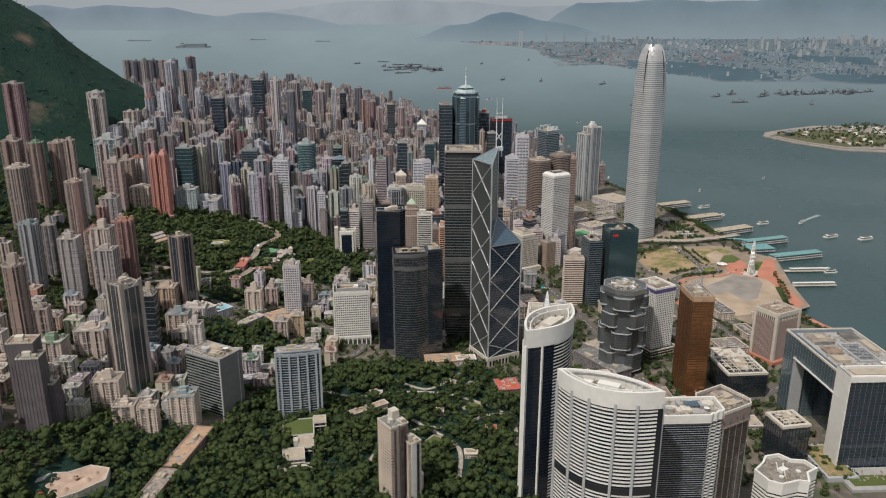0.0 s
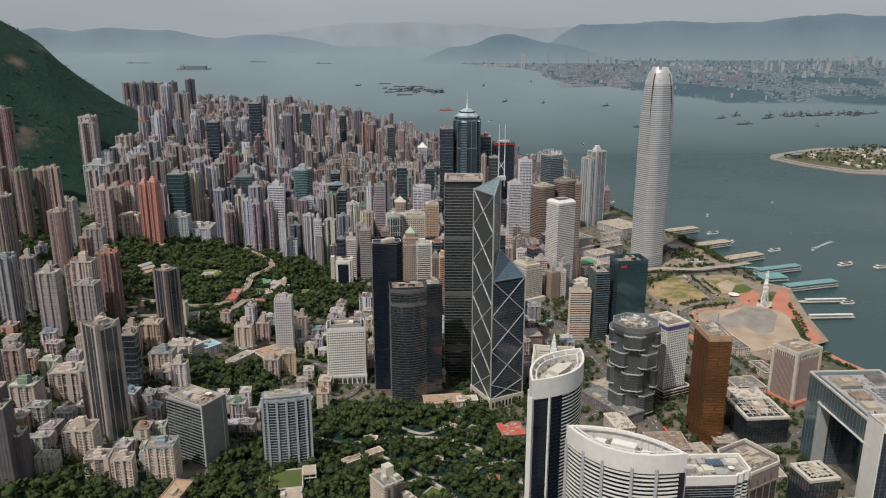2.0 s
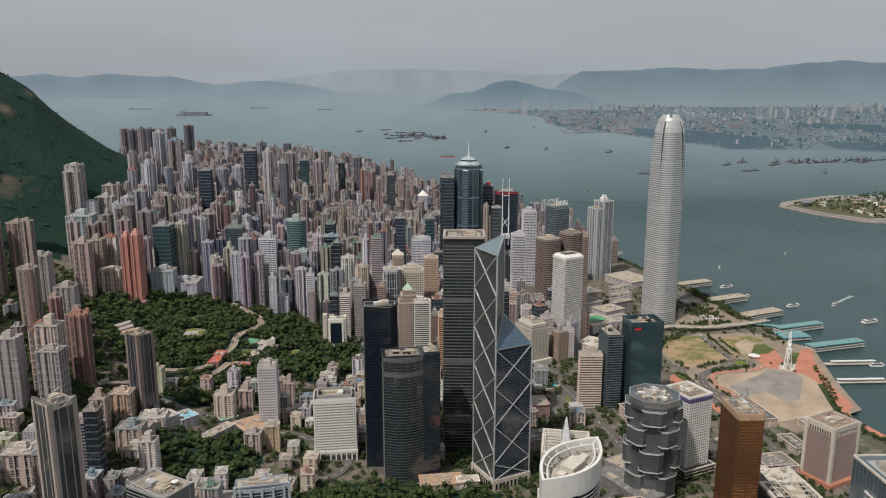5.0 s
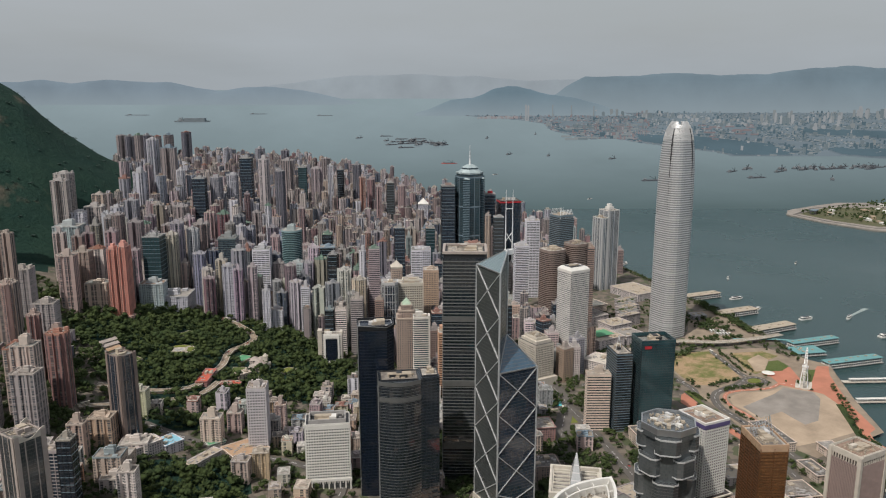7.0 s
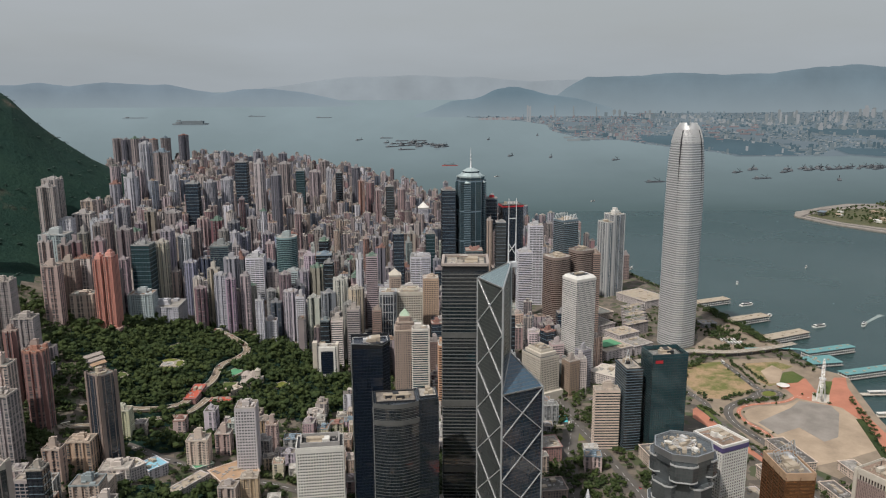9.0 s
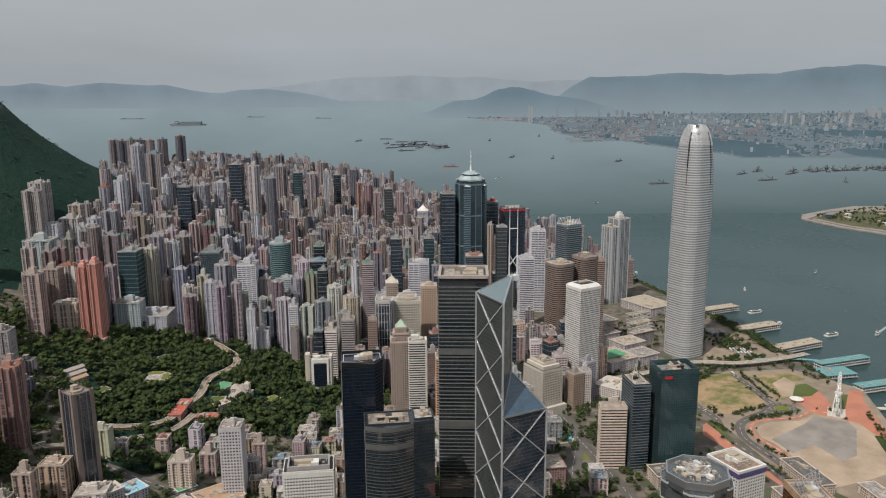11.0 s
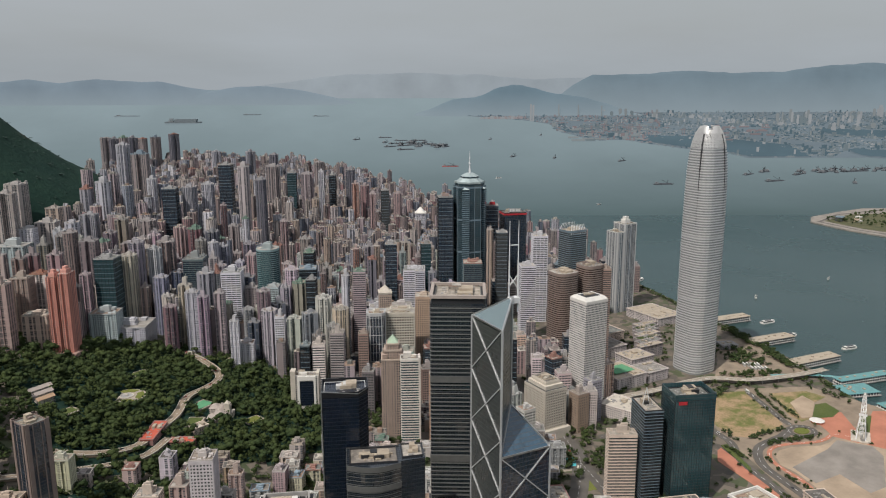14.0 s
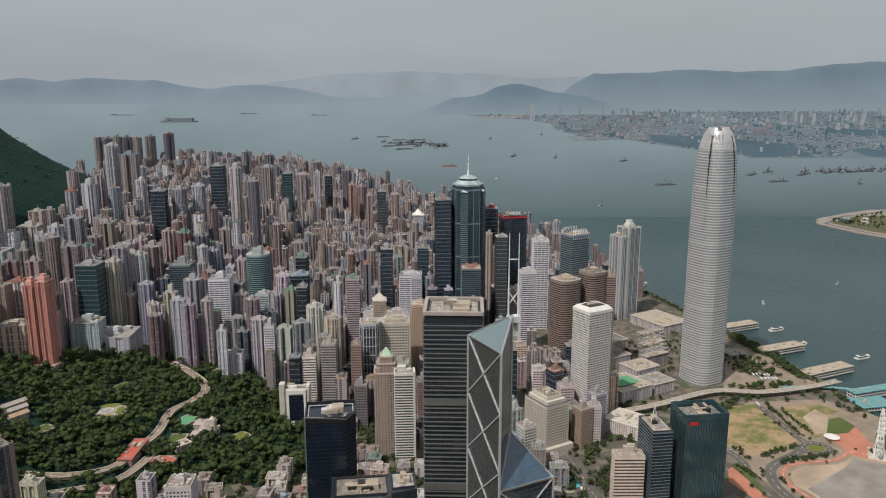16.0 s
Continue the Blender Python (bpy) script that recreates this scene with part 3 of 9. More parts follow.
def build_ground():
    ys = np.arange(-600, 4901, 16.0)
    n = 110
    verts, faces, mats = [], [], []
    for y in ys:
        c = along(COAST, y)
        xs = [-700 + (c + 700) * i / n for i in range(n + 1)]
        for x in xs:
            verts.append(fold(x, y, land(x, y) + (2.5 * noise.noise((x * 0.02, y * 0.02, 0)) + 12 * noise.noise((x * 0.006, y * 0.006, 3)) if land(x, y) > 190 else 0)))
        verts.append(fold(c + 0.3, y, -8.0))
        verts.append(fold(c + 500, y, -9.0))
    m = n + 3
    for j in range(len(ys) - 1):
        for i in range(m - 1):
            a = j * m + i
            faces.append((a, a + 1, a + m + 1, a + m))
            x, y = -700 + (along(COAST, ys[j]) + 700) * min(i, n) / n, ys[j]
            mats.append(1 if i < n and wooded(x, y) else 2 if i >= n else 0)
    me = bpy.data.meshes.new("ground")
    me.from_pydata(verts, [], faces)
    for k in ("ground", "hill", "grey"):
        me.materials.append(M[k])
    me.polygons.foreach_set("material_index", mats)
    return tagged(new("ground", me), "city ground rising from the waterfront to a green hill", "ground", kind="structure")


def ridge(name, label, material, u, v0, v1, top, depth, seed, wave=1.0, foot=0.0):
    """A chain of hills across the view; top(t) its height from one end to the other."""
    g, n, m = Geo(), 90, 8
    rows = []
    for j in range(m + 1):
        q = j / m
        row = []
        for i in range(n + 1):
            t = i / n
            h = top(t) * math.sin(min(1.0, q * 1.05) * math.pi / 2)
            h *= 1 + wave * 0.16 * noise.fractal((t * 14 + seed, q * 2.5, seed), 0.9, 2.1, 4)
            row.append(from_eye(u + depth * q, v0 + (v1 - v0) * t, max(foot, h) if j else -5))
        rows.append(row)
    for a, b in zip(rows, rows[1:]):
        for i in range(n):
            g.face([a[i], a[i + 1], b[i + 1], b[i]])
    me = g.mesh(name, M[material])
    return tagged(new(name, me), label, "hills", kind="structure")


build_sea()
build_ground()
def skyline(*table):
    """Heights along a chain of hills, eased between the given places."""
    return lambda t: along(table, t)


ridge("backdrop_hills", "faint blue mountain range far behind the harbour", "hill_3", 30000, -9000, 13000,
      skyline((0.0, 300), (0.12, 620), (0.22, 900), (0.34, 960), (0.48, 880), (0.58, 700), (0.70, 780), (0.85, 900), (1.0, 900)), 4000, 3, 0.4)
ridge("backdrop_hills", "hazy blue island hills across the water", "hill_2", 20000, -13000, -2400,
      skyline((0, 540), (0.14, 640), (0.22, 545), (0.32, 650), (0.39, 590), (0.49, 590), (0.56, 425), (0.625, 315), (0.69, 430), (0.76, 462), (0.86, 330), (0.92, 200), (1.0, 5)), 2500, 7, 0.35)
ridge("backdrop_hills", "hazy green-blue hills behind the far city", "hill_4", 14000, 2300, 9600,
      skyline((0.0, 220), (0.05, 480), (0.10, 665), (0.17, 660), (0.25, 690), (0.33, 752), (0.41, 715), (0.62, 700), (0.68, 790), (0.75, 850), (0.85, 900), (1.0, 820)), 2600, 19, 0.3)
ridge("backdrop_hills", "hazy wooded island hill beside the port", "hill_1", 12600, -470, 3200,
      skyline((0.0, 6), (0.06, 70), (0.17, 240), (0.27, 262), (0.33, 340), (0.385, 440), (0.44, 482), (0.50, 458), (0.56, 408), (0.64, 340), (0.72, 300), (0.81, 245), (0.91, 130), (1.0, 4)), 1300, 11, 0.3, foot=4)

# outlines by distance ahead and across
FAR_COAST = [(14100, -400), (12500, 420), (10830, 1160), (9850, 1310), (8440, 1190), (7560, 1260), (6990, 1340), (7060, 1590), (6560, 1670), (6020, 1840), (5600, 2000), (5290, 2010), (5290, 2390), (5330, 2800), (5120, 2920), (5000, 3550), (5000, 4600), (15000, 10500), (15000, -300)]
FAR_WOODS = [[(7600, 1900), (6700, 1720), (6050, 1860), (5620, 2020), (5320, 2020), (5320, 2430), (6300, 2700), (7300, 2420)], [(5900, 2950), (5360, 2790), (5150, 2930), (5040, 3560), (5700, 3700)], [(8600, 1250), (8100, 1240), (8000, 1500), (8500, 1600)], [(8700, 3900), (7600, 3700), (6900, 4100), (8200, 4700)]]


def far_land(name, label, outlines, material, z):
    """Low far land, laid out in narrow cells that follow the shore."""
    g, u = Geo(), 4990.0
    while u < 15000:
        w = u * 1.012
        step = u * 0.0045
        v = -600.0
        while v < u * 0.72:
            if any(inside(p, (u + w) / 2, v + step / 2) for p in outlines):
                g.face([from_eye(u, v, z), from_eye(u, v + step, z), from_eye(w, v + step, z), from_eye(w, v, z)])
            v += step
        u = w
    return tagged(new(name, g.mesh(name, M[material])), label, "shore", kind="structure")


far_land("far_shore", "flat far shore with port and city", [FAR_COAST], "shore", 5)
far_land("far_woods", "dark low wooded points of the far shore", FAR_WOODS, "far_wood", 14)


# ---------------------------------------------------------------- buildings
# wall paints; the blue cast of distant haze is mixed into these tones
TONES = {
    "beige": (0.473, 0.440, 0.416), "tan": (0.490, 0.400, 0.323), "brown": (0.289, 0.230, 0.223), "pinkgrey": (0.434, 0.370, 0.406), "pink": (0.473, 0.340, 0.345),
    "purple": (0.240, 0.195, 0.215), "grey": (0.328, 0.350, 0.416), "lightgrey": (0.492, 0.530, 0.619), "white": (0.637, 0.680, 0.760), "greybrown": (0.328, 0.290, 0.294),
    "whitebrown": (0.511, 0.480, 0.497), "darkgrey": (0.183, 0.190, 0.243), "orange": (0.510, 0.280, 0.215), "redbrown": (0.318, 0.190, 0.203), "maroon": (0.261, 0.120, 0.142),
    "mint": (0.405, 0.540, 0.567), "cream": (0.590, 0.560, 0.538), "tanbrown": (0.405, 0.340, 0.325), "paleblue": (0.521, 0.590, 0.739), "steel": (0.299, 0.360, 0.456),
    "teal": (0.200, 0.360, 0.380), "navy": (0.100, 0.130, 0.190), "darkteal": (0.100, 0.160, 0.170), "black": (0.040, 0.040, 0.045), "salmon": (0.620, 0.300, 0.250)}
for key, (r, g, b) in TONES.items():
    grey = 0.3 * r + 0.59 * g + 0.11 * b
    TONES[key] = (0.80 * r + 0.22 * grey, 0.76 * g + 0.20 * grey, 0.74 * b + 0.22 * grey)
WORDS = {"beige": "beige", "tan": "tan", "brown": "brown", "pinkgrey": "pinkish grey", "pink": "pale pink", "purple": "dull purple", "grey": "grey", "lightgrey": "light grey",
         "white": "white", "greybrown": "grey-brown", "whitebrown": "white and brown", "darkgrey": "dark grey", "orange": "orange", "redbrown": "reddish brown", "maroon": "maroon",
         "mint": "pale green", "cream": "cream", "tanbrown": "tan-brown", "paleblue": "pale bluish", "steel": "steel-grey", "teal": "teal", "navy": "dark blue", "darkteal": "dark teal",
         "black": "black", "salmon": "salmon-red"}
TAKEN, PATHS_CLEAR = [], []


def shed_tone(seed, colour):
    """Paint of the sheds on a roof: as a rule near the wall's, here and there green, blue or rust."""
    q = hashed(seed, 3.3, 11)
    if q < 0.05:
        return (0.18, 0.27, 0.22)
    if q < 0.09:
        return (0.24, 0.31, 0.37)
    if q < 0.15:
        return (0.32, 0.18, 0.15)
    return tuple(0.45 * c + 0.22 for c in colour)


def simple_roof(ob, poly, h, seed, colour):
    """Roof deck in one part; parapet, lift houses, tanks and plant joined."""
    roof = part("roof", Geo().prism(grow(poly, -0.2), h - 0.5, h + 0.12), "roof", ob)
    w, d = max(p[0] for p in poly) * 2, max(p[1] for p in poly) * 2
    tall = 3.5 + 7.5 * hashed(seed, 5.5) ** 2
    g = Geo().ring(poly, 0.15, h - 0.6, h + 1.3, inner=0.45)
    g.box(0, 0, h, w * 0.36, d * (0.24 + 0.2 * hashed(seed, 9.1)), tall).box(w * 0.05, 0, h + tall - 0.1, w * 0.2, d * 0.18, 2.4)
    for k in range(9):
        a, b, c = hashed(seed, k), hashed(seed, k, 1), hashed(seed, k, 2)
        g.box((b - 0.5) * w * 0.74, (c - 0.5) * d * 0.74, h + 0.05 * k, w * (0.05 + 0.14 * a), d * (0.05 + 0.14 * b), 1.2 + 3.4 * c * c)
    g.tube(w * 0.18, d * 0.1, h + tall - 0.2, 1.3, 2.0, 7).tube(-w * 0.1, -d * 0.08, h + tall - 0.2, 1.0, 1.6, 7)
    if hashed(seed, 4.4) > 0.55:
        g.bar((w * 0.1, 0, h + tall), (w * 0.1, 0, h + tall + 7), 0.35)
    part("roof_plant", g, "paint", roof, colour=shed_tone(seed, colour))


def clutter(ob, poly, z, n, seed, material="roof_mess", reach=0.8):
    """Small machines, ducts and frames strewn over a roof."""
    xs, ys = [p[0] for p in poly], [p[1] for p in poly]
    g = Geo()
    for k in range(n * 3):
        x, y = (min(v) + (max(v) - min(v)) * (0.5 + (hashed(seed, k, q) - 0.5) * reach) for v, q in ((xs, 21), (ys, 22)))
        if not inside(poly, x * 1.12, y * 1.12) or len(g.f) > n * 6:
            continue
        c = hashed(seed, k, 23)
        g.box(x, y, z, 0.8 + 4.2 * c * c, 0.8 + 3.2 * (1 - c) ** 2, 0.6 + 2.0 * hashed(seed, k, 24), 30 * int(3 * c))
    part("roof_plant", g, material, ob)


def rooftop(ob, poly, h, seed, deck="roof", rim="paint", colour=(0.5, 0.5, 0.5), rim_h=1.4, busy=3):
    """Roof deck, parapet, plant rooms and tanks."""
    part("parapet", Geo().ring(poly, 0.15, h - 0.4, h + rim_h, inner=0.5), rim, ob, colour=colour)
    part("roof_deck", Geo().prism(grow(poly, -0.45), h - 0.5, h + 0.12), deck, ob)
    xs, ys = [p[0] for p in poly], [p[1] for p in poly]
    w, d = max(xs) - min(xs), max(ys) - min(ys)
    cx, cy = (max(xs) + min(xs)) / 2, (max(ys) + min(ys)) / 2
    for k in range(busy):
        a, b, c = hashed(seed, k), hashed(seed, k, 1), hashed(seed, k, 2)
        bw, bd = w * (0.14 + 0.2 * a), d * (0.14 + 0.2 * b)
        g = Geo().box(cx + (b - 0.5) * w * 0.36, cy + (c - 0.5) * d * 0.36, h + 0.1 - 0.02 * k, bw, bd, 2.2 + 4.0 * c)
        part("plant_room", g, "plant" if a > 0.4 else rim, ob, colour=colour)
    part("water_tank", Geo().tube(cx + (hashed(seed, 1, 5) - 0.5) * w * 0.5, cy + (hashed(seed, 1, 6) - 0.5) * d * 0.5, h + 0.1, 1.1 + hashed(seed, 1, 7), 2.0, 8), "plant", ob)
    # ducts, pipes and small machines
    g = Geo()
    for k in range(int(min(26, w * d / 38))):
        a, b, c = hashed(seed, k, 8), hashed(seed, k, 9), hashed(seed, k, 10)
        g.box(cx + (a - 0.5) * w * 0.76, cy + (b - 0.5) * d * 0.76, h + 0.1, 0.8 + 4.5 * c * c, 0.8 + 4.0 * (1 - c) ** 2, 0.6 + 1.3 * a)
    part("roof_plant", g, "grey" if seed % 2 > 1 else "plant", ob)


def banded(ob, poly, z0, z1, floor, glass, wall, share=0.42, out=0.22, pier=0.0, pier_w=0.7, pier_out=0.55, colour=None, crown=0.0):
    """Glass behind storey bands and, where asked, upright piers."""
    part("glazing", Geo().prism(poly, z0 - 14, z1, cap=True), glass, ob)
    g, n = Geo(), int((z1 - z0 - crown) / floor)
    step = (z1 - z0 - crown) / n
    for k in range(n):
        z = z0 + k * step
        g.ring(poly, out, z, z + step * share)
    g.ring(poly, out, z1 - max(crown, step * share), z1)
    part("facade_banding", g, wall, ob, colour=colour)
    if pier:
        part("facade_ribbing", Geo().piers(poly, pier, pier_w, pier_out, z0 - 6, z1), wall, ob, colour=colour)


def make_tower(kind, tone, s, h, seed, d=None):
    """One ordinary building, at the origin."""
    colour, d = TONES[tone], d or s
    word = WORDS[tone]
    if kind == "res":
        ob = thing("apartment_tower", 0, 0, 0, 0, f"tall {word} apartment tower with many small windows", "apartment tower")
        poly = flat_plan(s, d, seed)
        part("wall", Geo().prism(poly, -14, h), ("res_a", "res_b", "res_c")[int(3 * hashed(seed, 2))], ob, colour=colour)
        g = Geo()
        for z in range(14, int(h) - 6, 33):
            g.ring(poly, 0.25, z, z + 0.9)
        part("string_course", g, "paint", ob, colour=tuple(c * 0.9 for c in colour))
        simple_roof(ob, poly, h, seed, colour)
    elif kind == "slab":
        ob = thing("apartment_block", 0, 0, 0, 0, f"{word} apartment block with rows of windows", "apartment block")
        poly = comb_plan(s * 1.08, d * 0.85, 3 if s > 24 else 2, 1.5)
        part("wall", Geo().prism(poly, -14, h), ("old", "res_b")[int(2 * hashed(seed, 2))], ob, colour=colour)
        g = Geo()
        for k in range(1, int(h / 9.3)):
            g.ring(poly, 0.3, k * 9.3, k * 9.3 + 0.8)
        part("balcony_banding", g, "paint", ob, colour=colour)
        simple_roof(ob, rect(s * 1.08, d * 0.85), h, seed, colour)
    elif kind in ("off", "offd", "offr"):
        ob = thing("office_building", 0, 0, 0, 0, f"{word} office building with horizontal window bands", "office building")
        poly = round_plan(s, d, s * 0.45, 5) if kind == "offr" else rect(s, d)
        banded(ob, poly, 0, h, 3.7, "glass_grey" if kind == "off" else "glass_teal" if tone == "teal" else "glass_navy", "paint", 0.48 if kind == "off" else 0.22, 0.4,
               pier=s / 4 if hashed(seed, 3) > 0.5 else 0.0, colour=colour, crown=3)
        simple_roof(ob, poly, h, seed, colour)
    elif kind == "grid":
        ob = thing("office_building", 0, 0, 0, 0, f"{word} office building with a grid of square windows", "office building")
        poly = rect(s, d)
        banded(ob, poly, 0, h, 3.6, "glass_grey", "paint", 0.45, 0.5, pier=3.2, pier_w=1.3, pier_out=0.5, colour=colour, crown=4)
        simple_roof(ob, poly, h, seed, colour)
    else:
        ob = thing("glass_tower", 0, 0, 0, 0, f"{word} glass curtain-wall tower", "office tower")
        poly = rect(s, d)
        part("glazing", Geo().prism(poly, -14, h), {"navy": "glass_navy", "teal": "glass_teal", "black": "glass_black", "darkgrey": "glass_black"}.get(tone, "glass_grey"), ob)
        part("mullion_grid", Geo().piers(poly, 5.5, 0.4, 0.35, 0, h), "dark", ob)
        g = Geo()
        for z in range(8, int(h), 8):
            g.ring(poly, 0.2, z, z + 0.9)
        part("facade_banding", g, "steel_blue", ob)
        simple_roof(ob, poly, h, seed, (0.3, 0.3, 0.3))
    return ob


def cut_haze_blue(ob):
    """Warms the paint of near blocks, against the haze blue that is mixed into TONES."""
    for c in ob.children_recursive:
        r, g, b, a = c.color
        c.color = (r * 1.08, g * 0.98, b * 0.86, a)


def tower(kind, tone, x, y, s, h, rot=0, d=None):
    """An ordinary building; those that follow the street grid along the shore are turned with it."""
    if rot in (0, 12):
        rot, s, d = -27 + 10 * (hashed(x, y, 7) - 0.5), s * 0.84, d * 0.84 if d else None
    ob = make_tower(kind, tone, s, h, x + y * 0.37, d)
    if y < 1450 or (x < 300 and y < 1780):
        cut_haze_blue(ob)
    ob.matrix_world = pose(*fold(x, y, land(x, y)), 0, 0, rot)
    ob.scale = (reach(x, y),) * 3
    TAKEN.append((x, y, s * 0.72))
    return ob


def corner_thing(name, x, y, w, d, rot, label, category, z=None):
    """A thing whose plan's near corner stands at x, y; its origin is the middle of the plan."""
    c, s = math.cos(radians(rot)), math.sin(radians(rot))
    mx, my = x + c * w / 2 - s * d / 2, y + s * w / 2 + c * d / 2
    if max(w, d) > 1.7 * min(w, d):
        n = int(max(w, d) / min(w, d)) + 1
        for i in range(n):
            q = ((i + 0.5) / n - 0.5) * max(w, d)
            a, b = (q, 0) if w > d else (0, q)
            TAKEN.append((mx + c * a - s * b, my + s * a + c * b, min(w, d) * 0.8))
    else:
        TAKEN.append((mx, my, max(w, d) * 0.75))
    return thing(name, mx, my, land(mx, my) if z is None else z, rot, label, category)


# ---- towers of the centre
def prism_bank_tower():
    S = 49
    ob = corner_thing("prism_tower", 556, 846, S, S, -3, "glass prism tower with white diagonal bracing and twin masts", "skyscraper", 6)
    H = S / 2
    A, B, C, D, O = (-H, -H), (H, -H), (H, H), (-H, H), (0.0, 0.0)

    def shaft(p, q, eave, apex, name, roof):
        g = Geo()
        w = S
        g.face([(*p, -8), (*q, -8), (*q, eave), (*p, eave)], [(0, 0), (w, 0), (w, eave), (0, eave)])
        for a, b, za, zb in ((q, O, eave, apex), (O, p, apex, eave)):
            r = math.hypot(a[0] - b[0], a[1] - b[1])
            g.face([(*a, -8), (*b, -8), (*b, zb), (*a, za)], [(0, 0), (r, 0), (r, zb), (0, za)])
        sh = part(name, g, "glass_prism" if name == "tall_shaft" else "glass_navy", ob)
        t = Geo()
        t.face([(*p, eave), (*q, eave), (*O, apex)], [(0, 0), (w, 0), (w / 2, H * 1.6)])
        part("sloping_roof", t, roof, sh, "sloping blue-grey glass roof")
        return sh

    shaft(D, A, 283, 302, "tall_shaft", "glass_slope")
    shaft(A, B, 174, 207, "low_shaft", "glass_blue")
    shaft(B, C, 120, 150, "side_shaft", "glass_blue")
    shaft(C, D, 95, 125, "back_shaft", "glass_blue")
    for p, z in ((A, 283), (D, 283), (B, 174), (C, 120)):
        part("corner_trim", Geo().bar((*p, -8), (*p, z), 1.4), "brace_metal", ob)
    edge = Geo()
    edge.bar((*A, 283), (*D, 283), 1.4).bar((*A, 283), (0, 0, 302), 1.4).bar((*D, 283), (0, 0, 302), 1.4)
    edge.bar((*A, 174), (*B, 174), 1.3).bar((*A, 174), (0, 0, 207), 1.3).bar((*B, 174), (0, 0, 207), 1.3).bar((0, 0, 207), (0, 0, 302), 1.2)
    part("roof_trim", edge, "metal", ob)
    z = 283
    while z > 12:
        lo = max(z - 47.0, 10)
        for e in (-1, 1):
            part("diagonal_brace", Geo().bar((-H - 0.3, e * H, z), (-H - 0.3, -e * H, lo), 1.0, (1, 0, 0)), "brace_metal", ob)
        z = lo
    z = 174
    while z > 14:
        lo = max(z - 47.0, 12)
        for e in (-1, 1):
            part("diagonal_brace", Geo().bar((e * H, -H - 0.3, z), (-e * H, -H - 0.3, lo), 1.0, (0, 1, 0)), "brace_metal", ob)
        z = lo
    for k, (mx, my) in enumerate(((-1.5, 3.5), (5.5, 1.0))):
        part("mast", Geo().tube(mx, my, 288, 0.75, 44, 8, 0.6).tube(mx, my, 332, 0.5, 33, 8, 0.25), "steel_white", ob)
    for a, b in (((-1.5, 3.5, 310), (5.5, 1.0, 320)), ((-1.5, 3.5, 345), (5.5, 1, 345)), ((-1.5, 3.5, 320), (5.5, 1, 308))):
        part("mast_strut", Geo().bar(a, b, 0.7), "steel_white", ob)
    part("mast_base", Geo().box(2, 2, 296, 9, 6, 5), "steel_white", ob)
    part("granite_base", Geo().ring(rect(S, S), 1.6, -10, 13), "stone", ob)
    arch = Geo()
    for k in range(9):
        arch.box(-H + 3 + k * 5.2, -H - 1.75, 0, 2.6, 0.5, 8).box(-H - 1.75, -H + 3 + k * 5.2, 0, 0.5, 2.6, 8)
    part("base_arcade", arch, "black_frame", ob)


def striped_office_tower():
    ob = corner_thing("banded_office_tower", 553, 958, 51, 48, -32, "dark square office tower with fine pale storey bands", "skyscraper", 8)
    poly = round_plan(51, 48, 2.0, 2)
    part("glazing", Geo().prism(poly, -14, 276), "glass_black", ob)
    g, z = Geo(), 6.0
    while z < 274:
        g.ring(poly, 0.45, z, z + 0.95)
        z += 4.15
    part("facade_banding", g, "grey_band", ob)
    for z in (40, 120, 200):
        part("plant_floor", Geo().ring(poly, 0.6, z, z + 6.5), "dull_band", ob)
    part("crown", Geo().prism(round_plan(49, 46, 2, 2), 276, 281), "dark", ob)
    part("roof_rim", Geo().ring(poly, 0.5, 281, 284, inner=2.5), "taupe", ob)
    rooftop(ob, round_plan(42, 39, 2, 2), 281, 3.3, deck="roof", rim="roof", busy=6)
    part("entrance_hall", Geo().prism(rect(48, 45), -10, 14), "glass_grey", ob)


